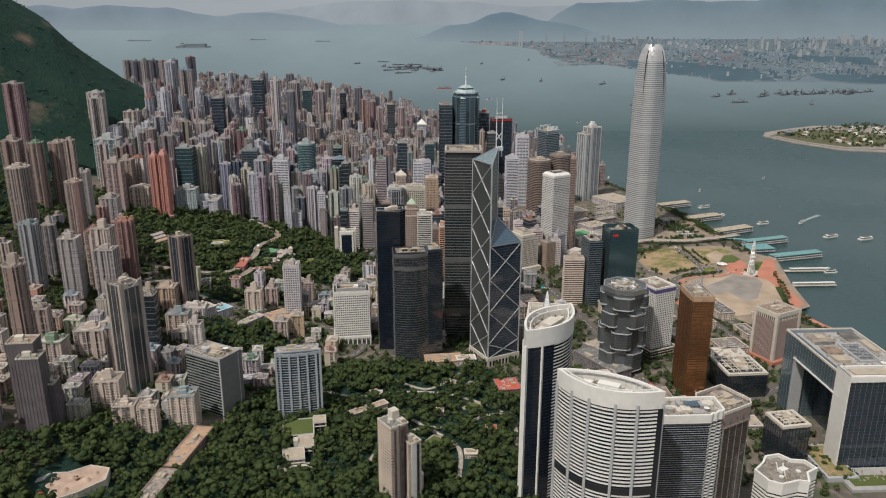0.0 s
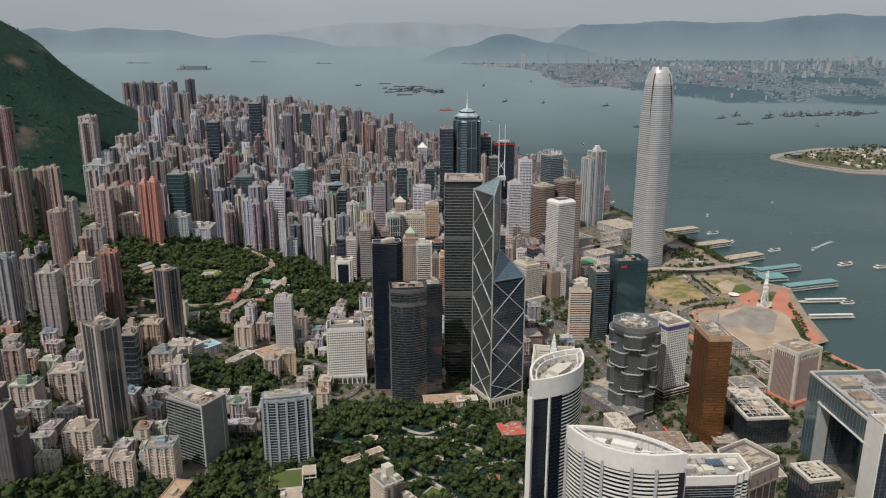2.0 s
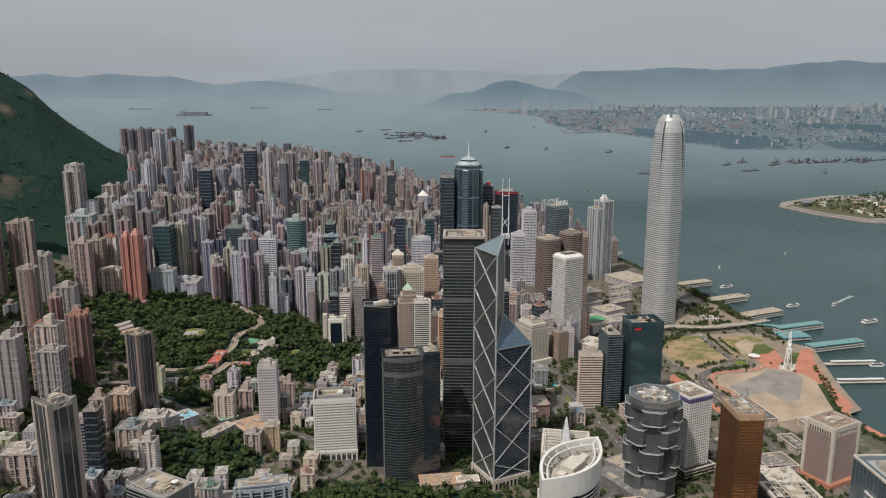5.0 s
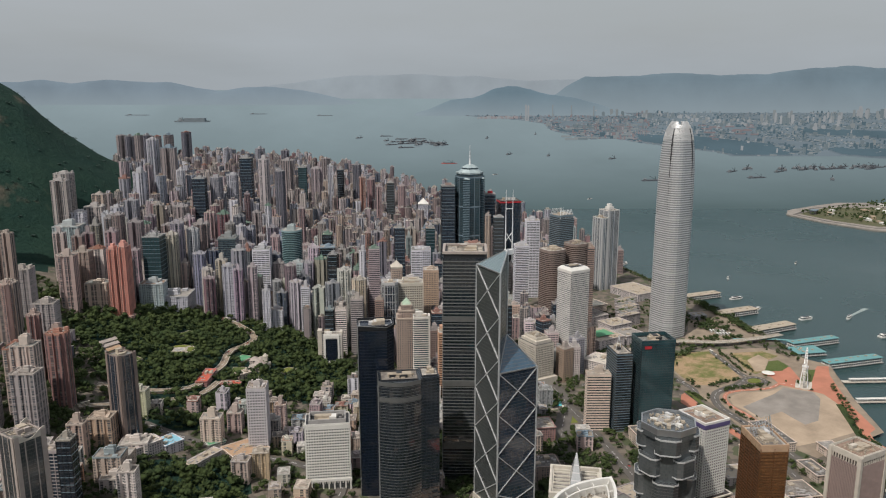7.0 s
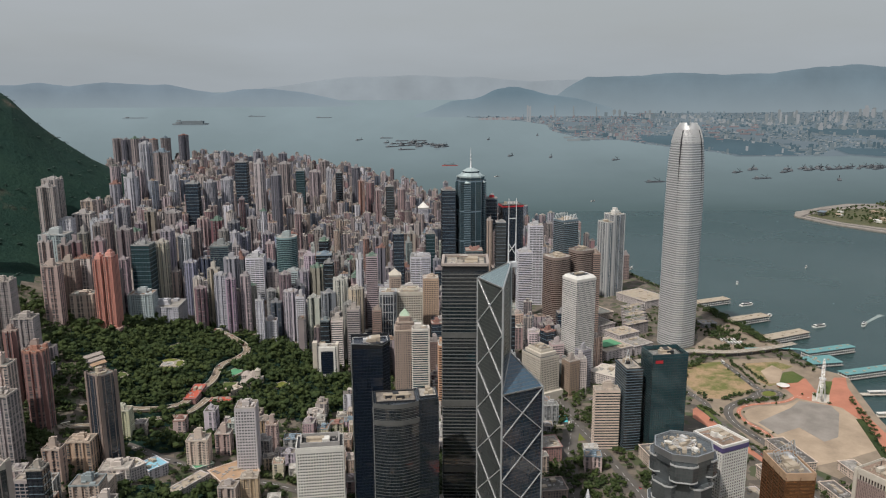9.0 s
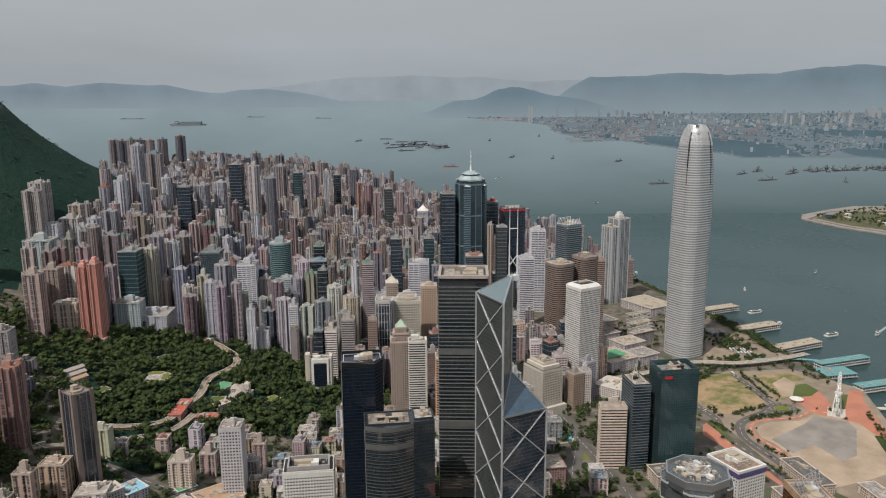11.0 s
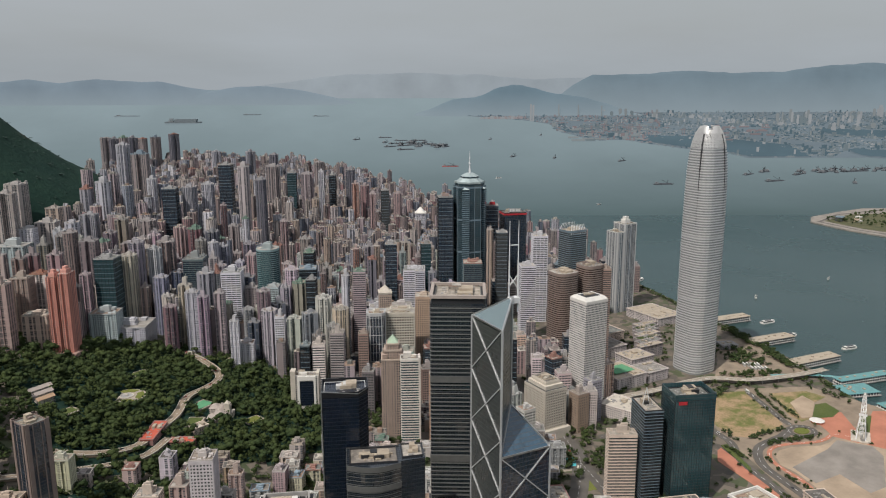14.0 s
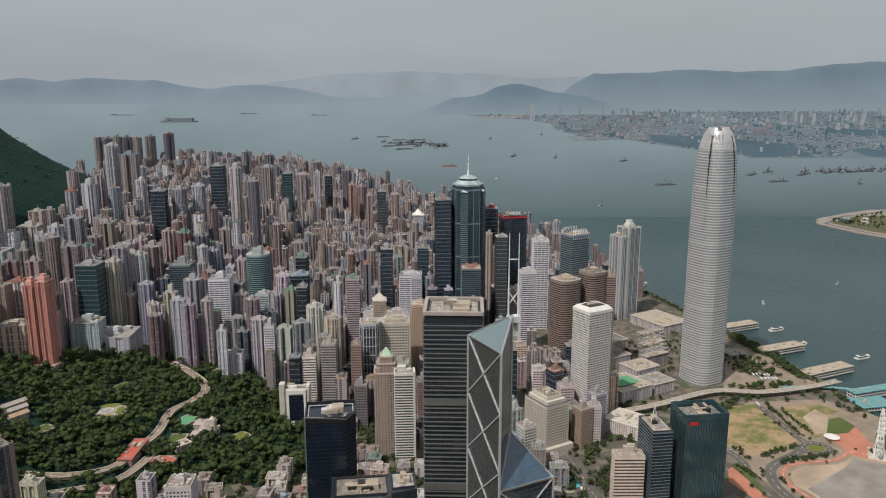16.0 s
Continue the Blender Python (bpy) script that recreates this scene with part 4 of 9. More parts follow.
def harbour_tower():
    ob = thing("harbour_skyscraper", 1214, 1225, 5, 0, "very tall pale tapering skyscraper with a claw crown", "skyscraper")
    TAKEN.append((1214, 1225, 62))

    def plan(k):
        return round_plan(58 * k, 58 * k, 19 * k, 5)

    def width(z):
        for a, b, p, q in ((-10, 250, 1.0, 0.99), (250, 310, 0.99, 0.965), (310, 340, 0.965, 0.93), (340, 365, 0.93, 0.865), (365, 385, 0.865, 0.755), (385, 398, 0.755, 0.62), (398, 409, 0.62, 0.44)):
            if z <= b:
                return p + (q - p) * (z - a) / (b - a)
        return 0.44

    core, bands, fins = Geo(), Geo(), Geo()
    zs = [-8, 120, 250, 310, 340, 365, 385, 392]
    for a, b in zip(zs, zs[1:]):
        core.prism(plan(width(a)), a, b, b == 392, False, plan(width(b)))
    part("glazing", core, "glass_silver", ob)
    z = 4.0
    while z < 390:
        bands.ring(plan(width(z)), 0.5, z, z + 1.75)
        z += 4.2
    part("facade_banding", bands, "pale_metal", ob)
    for z in (26, 128, 230, 318):
        part("plant_floor", Geo().ring(plan(width(z)), 0.4, z, z + 4.0), "grey_clad", ob)
    rim = plan(1.0)
    for i in range(len(rim)):
        a, b = Vector(rim[i]), Vector(rim[(i + 1) % len(rim)])
        n = max(1, round((b - a).length / 3.2))
        for k in range(n):
            p = a + (b - a) * (k + 0.5) / n
            dip = 5.0 * (abs(abs(p.x) - abs(p.y)) < 10)
            for z0, z1 in ((376, 388), (388, 398), (398, 409 - dip)):
                fins.bar((p.x * width(z0) * 1.02, p.y * width(z0) * 1.02, z0), (p.x * width(z1) * 1.02, p.y * width(z1) * 1.02, z1), 1.2)
    part("crown_screen", fins, "pale_metal", ob, "pale upright crown fins")
    part("crown_core", Geo().prism(plan(0.56), 388, 398), "glass_grey", ob)
    # dark bars imitate shaded slots where the rounded corners meet the flat sides, thickest under the crown
    for sx, sy in ((1, 0.345), (-1, -0.345), (0.345, -1), (-0.345, 1)):
        slot = Geo()
        for a, b, thick in ((250, 310, 0.7), (310, 340, 1.2), (340, 365, 2.0), (365, 385, 2.6), (385, 397, 2.4)):
            ra, rb = (29.0 * width(q) for q in (a, b))
            slot.bar((sx * ra, sy * ra, a), (sx * rb, sy * rb, b), thick)
        part("corner_slot", slot, "dark", ob, "dark bar imitating a shaded corner slot")


def round_window_tower():
    ob = corner_thing("white_office_tower", 930, 1177, 40, 36, 0, "white office tower with rows of round porthole windows", "office tower", 6)
    poly = rect(40, 36)
    part("wall", Geo().prism(poly, -10, 170), "port", ob)
    part("head_band", Geo().ring(poly, 0.3, 166, 170), "white", ob)
    part("roof_slope", Geo().prism(rect(40, 36), 170, 174, True, False, rect(34, 27)), "white", ob)
    part("roof_well", Geo().prism(rect(26, 19), 173.9, 174.4), "dark", ob)
    part("roof_ridge", Geo().box(0, 0, 174.3, 18, 4, 2.0).box(0, 7, 174.3, 8, 3, 1.5), "plant", ob)
    part("lobby", Geo().ring(poly, 1.2, -3, 4.2), "stone", ob)


def rounded_bank(x, y, w, d, h, rot, name, label, wall, glass, floor=3.7):
    ob = corner_thing(name, x, y, w, d, rot, label, "office tower")
    poly = round_plan(w, d, min(w, d) * 0.32, 6)
    banded(ob, poly, 0, h, floor, glass, wall, 0.5, 0.25, crown=4)
    rooftop(ob, poly, h, x * 0.7, rim=wall, busy=5)
    return ob


def faceted_tower():
    ob = thing("faceted_tower", 714, 754, 2, 0, "mirror-glass tower with jutting faceted bays", "office tower")
    TAKEN.append((706, 758, 40))
    part("core", Geo().prism(circle(27, 8, 0, 0, math.pi / 8), -10, 118), "glass_facet", ob)
    for k, (z0, z1) in enumerate(((6, 36), (38, 66), (68, 92), (94, 116))):
        for q in range(4):
            t = q * math.pi / 2 + (math.pi / 4 if k % 2 else 0)
            cx, cy = 19 * math.cos(t), 19 * math.sin(t)
            # a bay of three faces standing out of one side of the core
            bay = [(cx + f * math.cos(t) - e * math.sin(t), cy + f * math.sin(t) + e * math.cos(t)) for f, e in ((0, -13), (9, -13), (13, -8), (13, 8), (9, 13), (0, 13))]
            foot = [(cx + f * math.cos(t) - e * math.sin(t), cy + f * math.sin(t) + e * math.cos(t)) for f, e in ((0, -11), (5, -11), (7, -7), (7, 7), (5, 11), (0, 11))]
            bl = part("glass_bay", Geo().prism(foot, z0, z0 + 5, False, True, bay).prism(bay, z0 + 5, z1, True), "glass_facet" if (k + q) % 3 else "glass_grey", ob)
            part("bay_head", Geo().ring(bay, 0.45, z1 - 1.2, z1 + 0.6), "pale_metal", bl)
            part("bay_foot", Geo().ring(bay, 0.4, z0 + 4.2, z0 + 5.6), "pale_metal", bl)
    part("crown", Geo().prism(circle(30, 8, 0, 0, math.pi / 8), 113, 124), "glass_facet", ob)
    part("parapet", Geo().ring(circle(30, 8, 0, 0, math.pi / 8), 0.4, 119, 126, inner=1.0), "metal", ob)
    for k in range(8):
        part("plant_room", Geo().box(15 * math.cos(k * 0.785), 15 * math.sin(k * 0.785), 123.9, 3 + 5 * hashed(k, 3), 2.5 + 3 * hashed(k, 2), 1.2 + 2.6 * hashed(k, 1), k * 45), "plant" if k % 3 else "white", ob)
    rooftop(ob, circle(12, 8), 125, 5.5, busy=4)
    clutter(ob, circle(26, 8), 124.0, 60, 6.6)


def dotted_tower():
    w, d, H = 36, 42, 102
    ob = corner_thing("white_slim_tower", 771, 752, w, d, -5, "slim white office tower with square dark windows", "office tower", 6)
    poly = rect(w, d)
    banded(ob, poly, 12, H - 1, 3.3, "glass_black", "white", 0.42, 0.35, pier=3.4, pier_w=1.25, pier_out=0.36)
    part("blue_band", Geo().ring(poly, 0.6, H - 5, H), "purple", ob, "violet-blue band under the roof")
    pod = part("podium", Geo().prism(rect(w + 12, d + 14), -8, 13), "glass_brown", ob)
    part("podium_band", Geo().ring(rect(w + 12, d + 14), 0.4, 4.6, 5.4).ring(rect(w + 12, d + 14), 0.4, 8.8, 9.5).ring(rect(w + 12, d + 14), 0.5, 12.3, 13.8, inner=1.2), "stone", pod)
    part("roof_frame", Geo().ring(poly, 0.5, H, H + 2.6, inner=1.2), "white", ob)
    part("roof_light", Geo().box(4, 4, H + 0.4, 14, 22, 2.2), "plant", ob)
    rooftop(ob, rect(w - 4, d - 4), H + 0.6, 9.1, rim="white", busy=5)


def gold_tower():
    w, d, H = 27, 44, 139
    ob = corner_thing("gold_tower", 717.5, 642, w, d, -28, "copper-gold mirror-glass tower with a slanting roof screen", "office tower", 6)
    poly = rect(w, d)
    part("glazing", Geo().prism(poly, -10, H - 6), "glass_gold", ob)
    g = Geo()
    z = 6.0
    while z < H - 8:
        g.ring(poly, 0.18, z, z + 0.8)
        z += 3.5
    part("facade_banding", g, "bronze", ob)
    part("corner_trim", Geo().piers(poly, 11, 0.7, 0.35, -6, H - 4), "bronze", ob)
    part("parapet", Geo().ring(poly, 0.3, H - 7, H, inner=0.8), "tan_stone", ob)
    part("roof_deck", Geo().prism(rect(w - 1, d - 1), H - 6, H - 3.2), "roof", ob)
    rooftop(ob, rect(w - 3, d - 3), H - 3, 2.2, busy=5)
    clutter(ob, rect(w - 4, d - 4), H - 3, 24, 3.7)
    # an open lattice leaning back over the rear of the roof
    sc = Geo()
    for k in range(8):
        sc.bar((-9 + 2.6 * k, 2, H - 2), (-9 + 2.6 * k, 12, H + 4 + 1.6 * k), 0.45)
    for k in range(6):
        q = k / 5
        sc.bar((-9, 2 + 10 * q, H - 2 + 6 * q), (9.2, 2 + 10 * q, H - 2 + 17.2 * q), 0.4)
    sc.bar((9.2, 12, H - 3), (9.2, 12, H + 15.2), 0.6).bar((-9, 12, H - 3), (-9, 12, H + 4), 0.6)
    part("roof_lattice", sc, "metal", ob, "slanting metal roof screen")


def pinstripe_tower():
    w, d = 44, 36
    ob = corner_thing("pinstripe_tower", 902.5, 650, w, d, -3, "pinkish brown stone tower with close vertical ribs", "office tower", 6)
    poly = rect(w, d)
    part("glazing", Geo().prism(poly, -8, 69), "glass_brown", ob)
    part("ribbing", Geo().piers(poly, 1.9, 1.0, 0.8, 4, 63), "pink_stone", ob)
    g = Geo()
    for k in range(18):
        g.ring(poly, 0.35, 4 + k * 3.4, 4.9 + k * 3.4)
    part("facade_banding", g, "pink_stone", ob)
    part("head_band", Geo().ring(poly, 1.0, 68.5, 75), "stone", ob)
    part("slot_band", Geo().piers(poly, 3.2, 1.4, 0.7, 63, 68.5), "stone", ob)
    for cx, cy in poly:
        part("corner_pier", Geo().box(cx, cy, -6, 4, 4, 80), "stone", ob)
    part("podium", Geo().prism(rect(w + 10, d + 12), -6, 5), "red_paving", ob)
    part("roof_mast", Geo().bar((-4, 4, 73), (-4, 4, 84), 0.5).box(-4, 4, 73, 7, 6, 4), "dark", ob)
    rooftop(ob, rect(w - 2, d - 2), 73.5, 4.4, rim="stone", busy=6)
    clutter(ob, rect(w - 4, d - 4), 73.6, 30, 8.2)


def gate_offices():
    ob = corner_thing("gate_building", 737, 446, 80, 138, -28, "gate-shaped government offices with white frame and dark glass", "office building", 6)
    L = 138 / 2

    def slab(y0, y1, z0, z1, glass, name):
        p = rect(80, y1 - y0, 0, (y0 + y1) / 2)
        leg = part(name, Geo().prism(p, z0, z1), glass, ob)
        part("fin_screen", Geo().piers(p, 6.0, 0.25, 0.2, max(z0, 2), z1 - 1), "steel_blue", leg)
        return p

    slab(-L, -L + 24, -8, 108, "glass_gate", "near_leg")
    slab(L - 24, L, -8, 104, "glass_bay", "far_leg")
    slab(-L + 24, L - 24, 80, 104, "glass_bay", "roof_bridge")
    part("inner_block", Geo().prism(rect(44, 70, 14, 8), -8, 84), "glass_navy", ob)
    part("inner_fin", Geo().box(-34, L - 27, -6, 12, 5, 88), "grey_clad", ob)
    part("white_frame", Geo().box(-40.6, -L + 12, -6, 1.6, 25.5, 117), "white", ob, "white cladding frame")
    part("frame_head", Geo().box(0, -L - 0.7, 104, 82, 1.6, 6.5), "white", ob, "white cladding frame")
    part("frame_cap", Geo().ring(rect(82, 25.5, 0, -L + 12), 0.2, 107.6, 111, inner=2.2), "white", ob, "white cladding frame")
    part("bridge_sill", Geo().box(-41, -6, 78.5, 1.4, 100, 1.6), "white", ob)
    part("bridge_head", Geo().ring(rect(81, 113, 0, 12.5), 0.3, 103, 105.4, inner=1.4), "stone", ob)
    part("roof_deck", Geo().box(2, 6, 104, 72, 104, 0.5), "grey", ob)
    part("roof_deck", Geo().box(0, -L + 12, 107.8, 76, 20, 0.5), "roof", ob)
    part("roof_well", Geo().box(8, -2, 104.4, 22, 44, 0.5), "glass_navy", ob)
    part("well_frame", Geo().ring(rect(22, 44, 8, -2), 1.2, 104.4, 107.0, inner=0.5), "grey_clad", ob)
    for k in range(12):
        part("roof_beam", Geo().box(8, -22 + k * 3.7, 106.2, 22, 0.5, 0.7), "grey_clad", ob)
    for k, (x, y, w, d, h) in enumerate(((-18, 36, 24, 26, 4), (-18, 36, 10, 10, 5.5), (-20, 4, 18, 16, 3), (-22, -18, 16, 14, 3.4), (22, 42, 18, 24, 3), (27, -36, 14, 10, 2.5), (-20, -36, 14, 10, 2.8), (30, 14, 8, 30, 2.6))):
        part("plant_room", Geo().box(x, y, 104.4, w, d, h), "plant" if k % 2 else "roof", ob)
    g = Geo()
    for k in range(60):
        g.box(-33 + 66 * hashed(k, 1), -42 + 92 * hashed(k, 2), 104.4, 1 + 5 * hashed(k, 3) ** 2, 1 + 4 * hashed(k, 4) ** 2, 0.8 + 1.8 * hashed(k, 5))
    part("roof_plant", g, "grey", ob)
    clutter(ob, rect(72, 100, 2, 6), 104.5, 90, 4.6)
    part("near_plant", Geo().box(-10, -L + 12, 108.2, 44, 13, 1.8), "plant", ob)
    part("dish", Geo().tube(16, -34, 104, 1.0, 3, 8).tube(16, -34, 107, 0.4, 1.6, 12, 3.2), "white", ob)
    part("podium", Geo().box(-44, -L + 10, -6, 34, 66, 11), "grey_clad", ob)
    part("podium", Geo().box(10, -L - 22, -6, 110, 40, 9), "grey", ob)
    part("planted_roof", Geo().box(-4, -L - 26, 3, 70, 18, 0.5), "lawn", ob)
    clutter(ob, rect(104, 34, 10, -L - 22), 3.0, 40, 7.7)
    part("planted_roof", Geo().box(-44, -L + 10, 5, 28, 58, 0.5), "dry_lawn", ob)


def lens(length, width, n=14, skew=0.0):
    """A plan of two arcs that meet in points."""
    pts = []
    for i in range(n + 1):
        t = -1 + 2 * i / n
        pts.append((t * length / 2, -width * (0.5 + skew) * (1 - t * t)))
    for i in range(1, n):
        t = 1 - 2 * i / n
        pts.append((t * length / 2, width * (0.5 - skew) * (1 - t * t)))
    return pts


def lens_hotel():
    ob = thing("oval_hotel_tower", 446, 583, 8, 22, "slim white hotel tower with a pointed oval crown", "hotel tower")
    TAKEN.append((446, 583, 45))
    poly = lens(86, 38)
    part("glazing", Geo().prism(poly, -10, 172), "glass_deep", ob)
    bands = Geo()
    right = grow(poly, 0.5)
    n = len(poly)
    z = 2.0
    while z < 170:
        for i in range(n):
            a, b = right[i], right[(i + 1) % n]
            if 4 <= i <= 15 or i >= n - 2:
                bands.face([(*a, z), (*b, z), (*b, z + 1.5), (*a, z + 1.5)])
        z += 3.4
    part("facade_banding", bands, "white", ob)
    part("corner_pier", Geo().bar((-43.5, 0, -8), (-43.5, 0, 172), 3.2).bar((-30, -9.8, -8), (-30, -9.8, 172), 2.2).bar((-31, 9.8, -8), (-31, 9.8, 172), 2.0), "white", ob)
    part("crown", Geo().ring(poly, 0.9, 170, 188, inner=1.3), "white", ob, "smooth white crown band")
    part("roof_deck", Geo().prism(grow(poly, -1.2), 172, 177), "roof", ob)
    k = Geo().ring(grow(poly, -4.5), 0.3, 184, 185, inner=0.8)
    for i in range(n):
        b = grow(poly, -4.5)[i]
        k.bar((*b, 177), (*b, 185), 0.45)
    for i in range(0, n, 2):
        a, b = poly[i], grow(poly, -4.5)[i]
        k.bar((*a, 186.5), (*b, 184), 0.7)
    part("roof_ribbing", k, "white", ob)
    clutter(ob, poly, 177, 46, 5.1)
    for x, w, d, h in ((2, 20, 12, 6), (-15, 7, 6, 4.5), (20, 8, 6, 4), (11, 9, 8, 5)):
        part("plant_room", Geo().box(x, 0, 176.9, w, d, h), "cream", ob)


def curved_hotel():
    ob = thing("curved_hotel_tower", 412, 462, 8, -58.5, "white curved hotel tower with horizontal louvre bands", "hotel tower")
    TAKEN.append((412, 462, 55))
    poly = lens(86, 30, 16, 0.12)
    H = 181
    part("glazing", Geo().prism(poly, -10, H - 12), "glass_deep", ob)
    bands, n = Geo(), len(poly)
    z = 4.0
    while z < H - 16:
        bands.ring(poly, 0.4, z, z + 1.5)
        z += 3.4
    part("facade_banding", bands, "white", ob)
    pr = Geo()
    for i in (0, 3, 6, 10, 13, 16):
        a = grow(poly, 0.7)[i]
        pr.bar((*a, -8), (*a, H - 10), 2.3)
    part("facade_ribbing", pr, "grey_clad", ob)
    part("plant_floor", Geo().ring(poly, 0.9, 88, 94), "dark", ob)
    part("end_wall", Geo().bar((42.6, 0, -8), (42.6, 0, H - 14), 4.4), "black_frame", ob)
    part("crown", Geo().ring(poly, 1.1, H - 14, H + 1, inner=1.2), "white", ob, "deep plain white crown band")
    part("roof_deck", Geo().prism(grow(poly, -1.0), H - 13, H - 9), "roof", ob)
    rail = Geo().ring(grow(poly, -3.2), 0.25, H + 0.5, H + 1.4, inner=0.5)
    for i in range(n):
        a, b = poly[i], grow(poly, -3.2)[i]
        rail.bar((*a, H + 0.6), (*b, H + 1), 0.5).bar((*b, H - 9), (*b, H + 1), 0.35)
    part("roof_ribbing", rail, "white", ob)
    clutter(ob, poly, H - 9, 46, 3.7)
    for x, w, d, h in ((0, 18, 8, 7), (16, 6, 6, 4), (-18, 8, 6, 5), (-27, 5, 4, 3), (25, 6, 4, 3)):
        part("plant_room", Geo().box(x, -1, H - 9.1, w, d, h), "white", ob)


def louvre_block():
    ob = thing("striped_block", 500, 452, 8, -28, "black glass block with close white louvre lines", "hotel tower")
    TAKEN.append((500, 452, 40))
    poly = [(-27, -14), (14, -14), (17, -11), (20, -11), (23, -8), (26, -8), (29, -5), (29, 18), (-27, 18)]
    H = 134
    part("glazing", Geo().prism(poly, -10, H), "glass_deep", ob)
    g, z = Geo(), 2.0
    while z < H - 6:
        g.ring(poly, 0.15, z, z + 0.34)
        z += 2.2
    part("louvre_screen", g, "grey_clad", ob)
    step = Geo()
    z = 6.0
    while z < H - 6:
        step.ring([(14, -14), (17, -11), (20, -11), (23, -8), (26, -8), (29, -5), (29, 2), (14, 2)], 0.3, z, z + 1.2)
        z += 3.3
    part("balcony_banding", step, "white", ob)
    part("crown", Geo().ring(poly, 1.0, H - 5, H + 3, inner=0.9), "white", ob)
    part("roof_deck", Geo().prism(grow(poly, -0.8), H - 1, H + 0.2), "roof", ob)
    for i in range(14):
        k = Geo().box(-20 + 42 * hashed(i, 2), -8 + 20 * hashed(i, 3), H + 0.1, 4 + 8 * hashed(i, 4), 4 + 5 * hashed(i, 5), 2 + 2 * hashed(i, 6))
        part("plant_room", k, "cream" if i % 3 else "grey", ob)
    for i in range(5):
        part("solar_panel", Geo().box(-2 + i * 2.6, 4, H + 4.2, 2.2, 9, 0.25), "glass_blue", ob)
    clutter(ob, poly, H + 0.2, 50, 2.9)
    part("dish", Geo().tube(14, -4, H, 0.5, 2.5, 8).tube(14, -4, H + 2.5, 0.3, 1.4, 12, 2.6), "white", ob)


def bronze_tower():
    ob = corner_thing("bronze_tower", 523, 432, 40, 38, 0, "bronze glass tower with pale roof edge and plant", "office tower", 8)
    poly = [(-20, -19), (14, -19), (20, -13), (20, 19), (-14, 19), (-20, 13)]
    part("glazing", Geo().prism(poly, -10, 126), "glass_brown", ob)
    part("mullion_grid", Geo().piers(poly, 9, 0.7, 0.4, -6, 126), "metal", ob)
    part("cornice", Geo().ring(poly, 1.0, 118, 119.5).ring(poly, 0.4, 119.5, 134), "brown_stone", ob)
    part("parapet", Geo().ring(poly, 0.7, 132, 134.6, inner=0.6), "stone", ob)
    rooftop(ob, grow(poly, -1.5), 131, 8.8, rim="brown_stone", busy=7)
    clutter(ob, grow(poly, -3), 131.1, 50, 8.1)


def pitted_low(x, y, w, d, h, rot, label):
    ob = corner_thing("low_glass_block", x, y, w, d, rot, label, "office building", 6)
    poly = rect(w, d)
    part("glazing", Geo().prism(poly, -8, h), "glass_black", ob)
    part("mullion_grid", Geo().piers(poly, 4, 0.35, 0.3, 0, h - 1), "dark", ob)
    part("roof_rim", Geo().ring(poly, 0.6, h - 1.5, h + 1.5, inner=3.4), "stone", ob)
    clutter(ob, rect(w - 8, d - 8), h + 0.1, 60, x)
    for k in range(1, 6):
        part("roof_beam", Geo().box(-w / 2 + w * k / 6, 0, h + 2.6, 0.9, d - 6, 0.9), "stone", ob)
        part("roof_beam", Geo().box(0, -d / 2 + d * k / 6, h + 2.7, w - 6, 0.8, 0.7), "stone", ob)
    for k in range(9):
        part("roof_panel", Geo().box((hashed(x, k, 31) - 0.5) * w * 0.7, (hashed(x, k, 32) - 0.5) * d * 0.7, h + 2.0, w * 0.12, d * 0.13, 0.5), "cream" if k % 2 else "plant", ob)
    rooftop(ob, rect(w - 6, d - 6), h - 0.2, x, rim="stone", busy=7)
    return ob


def star_block():
    ob = thing("star_shaped_block", 604, 420, 8, 0, "white many-sided block with a flat brown roof", "office building")
    TAKEN.append((604, 420, 40))
    pts = [(-28, -4), (-22, -14), (-4, -18), (2, -24), (14, -14), (28, -14), (30, 0), (20, 8), (18, 20), (4, 24), (-8, 18), (-24, 14)]
    H = 54
    banded(ob, pts, 0, H, 3.6, "glass_black", "white", 0.5, 0.6, crown=9)
    part("parapet", Geo().ring(pts, 0.9, H, H + 3.5, inner=1.0), "white", ob)
    part("roof_deck", Geo().prism(grow(pts, -0.8), H - 0.3, H + 0.2), "roof", ob)
    clutter(ob, pts, H + 0.2, 40, 1.3)
    part("roof_frame", Geo().bar((-8, -6, H + 3), (8, 8, H + 3), 0.8).bar((-8, 2, H + 3), (4, 12, H + 3), 0.8).bar((-8, -6, H), (-8, -6, H + 3), 0.8).bar((8, 8, H), (8, 8, H + 3), 0.8).box(0, 2, H, 9, 6, 3).tube(-10, -4, H, 2, 1.6, 12).tube(12, -6, H, 2.2, 1.2, 12), "white", ob)


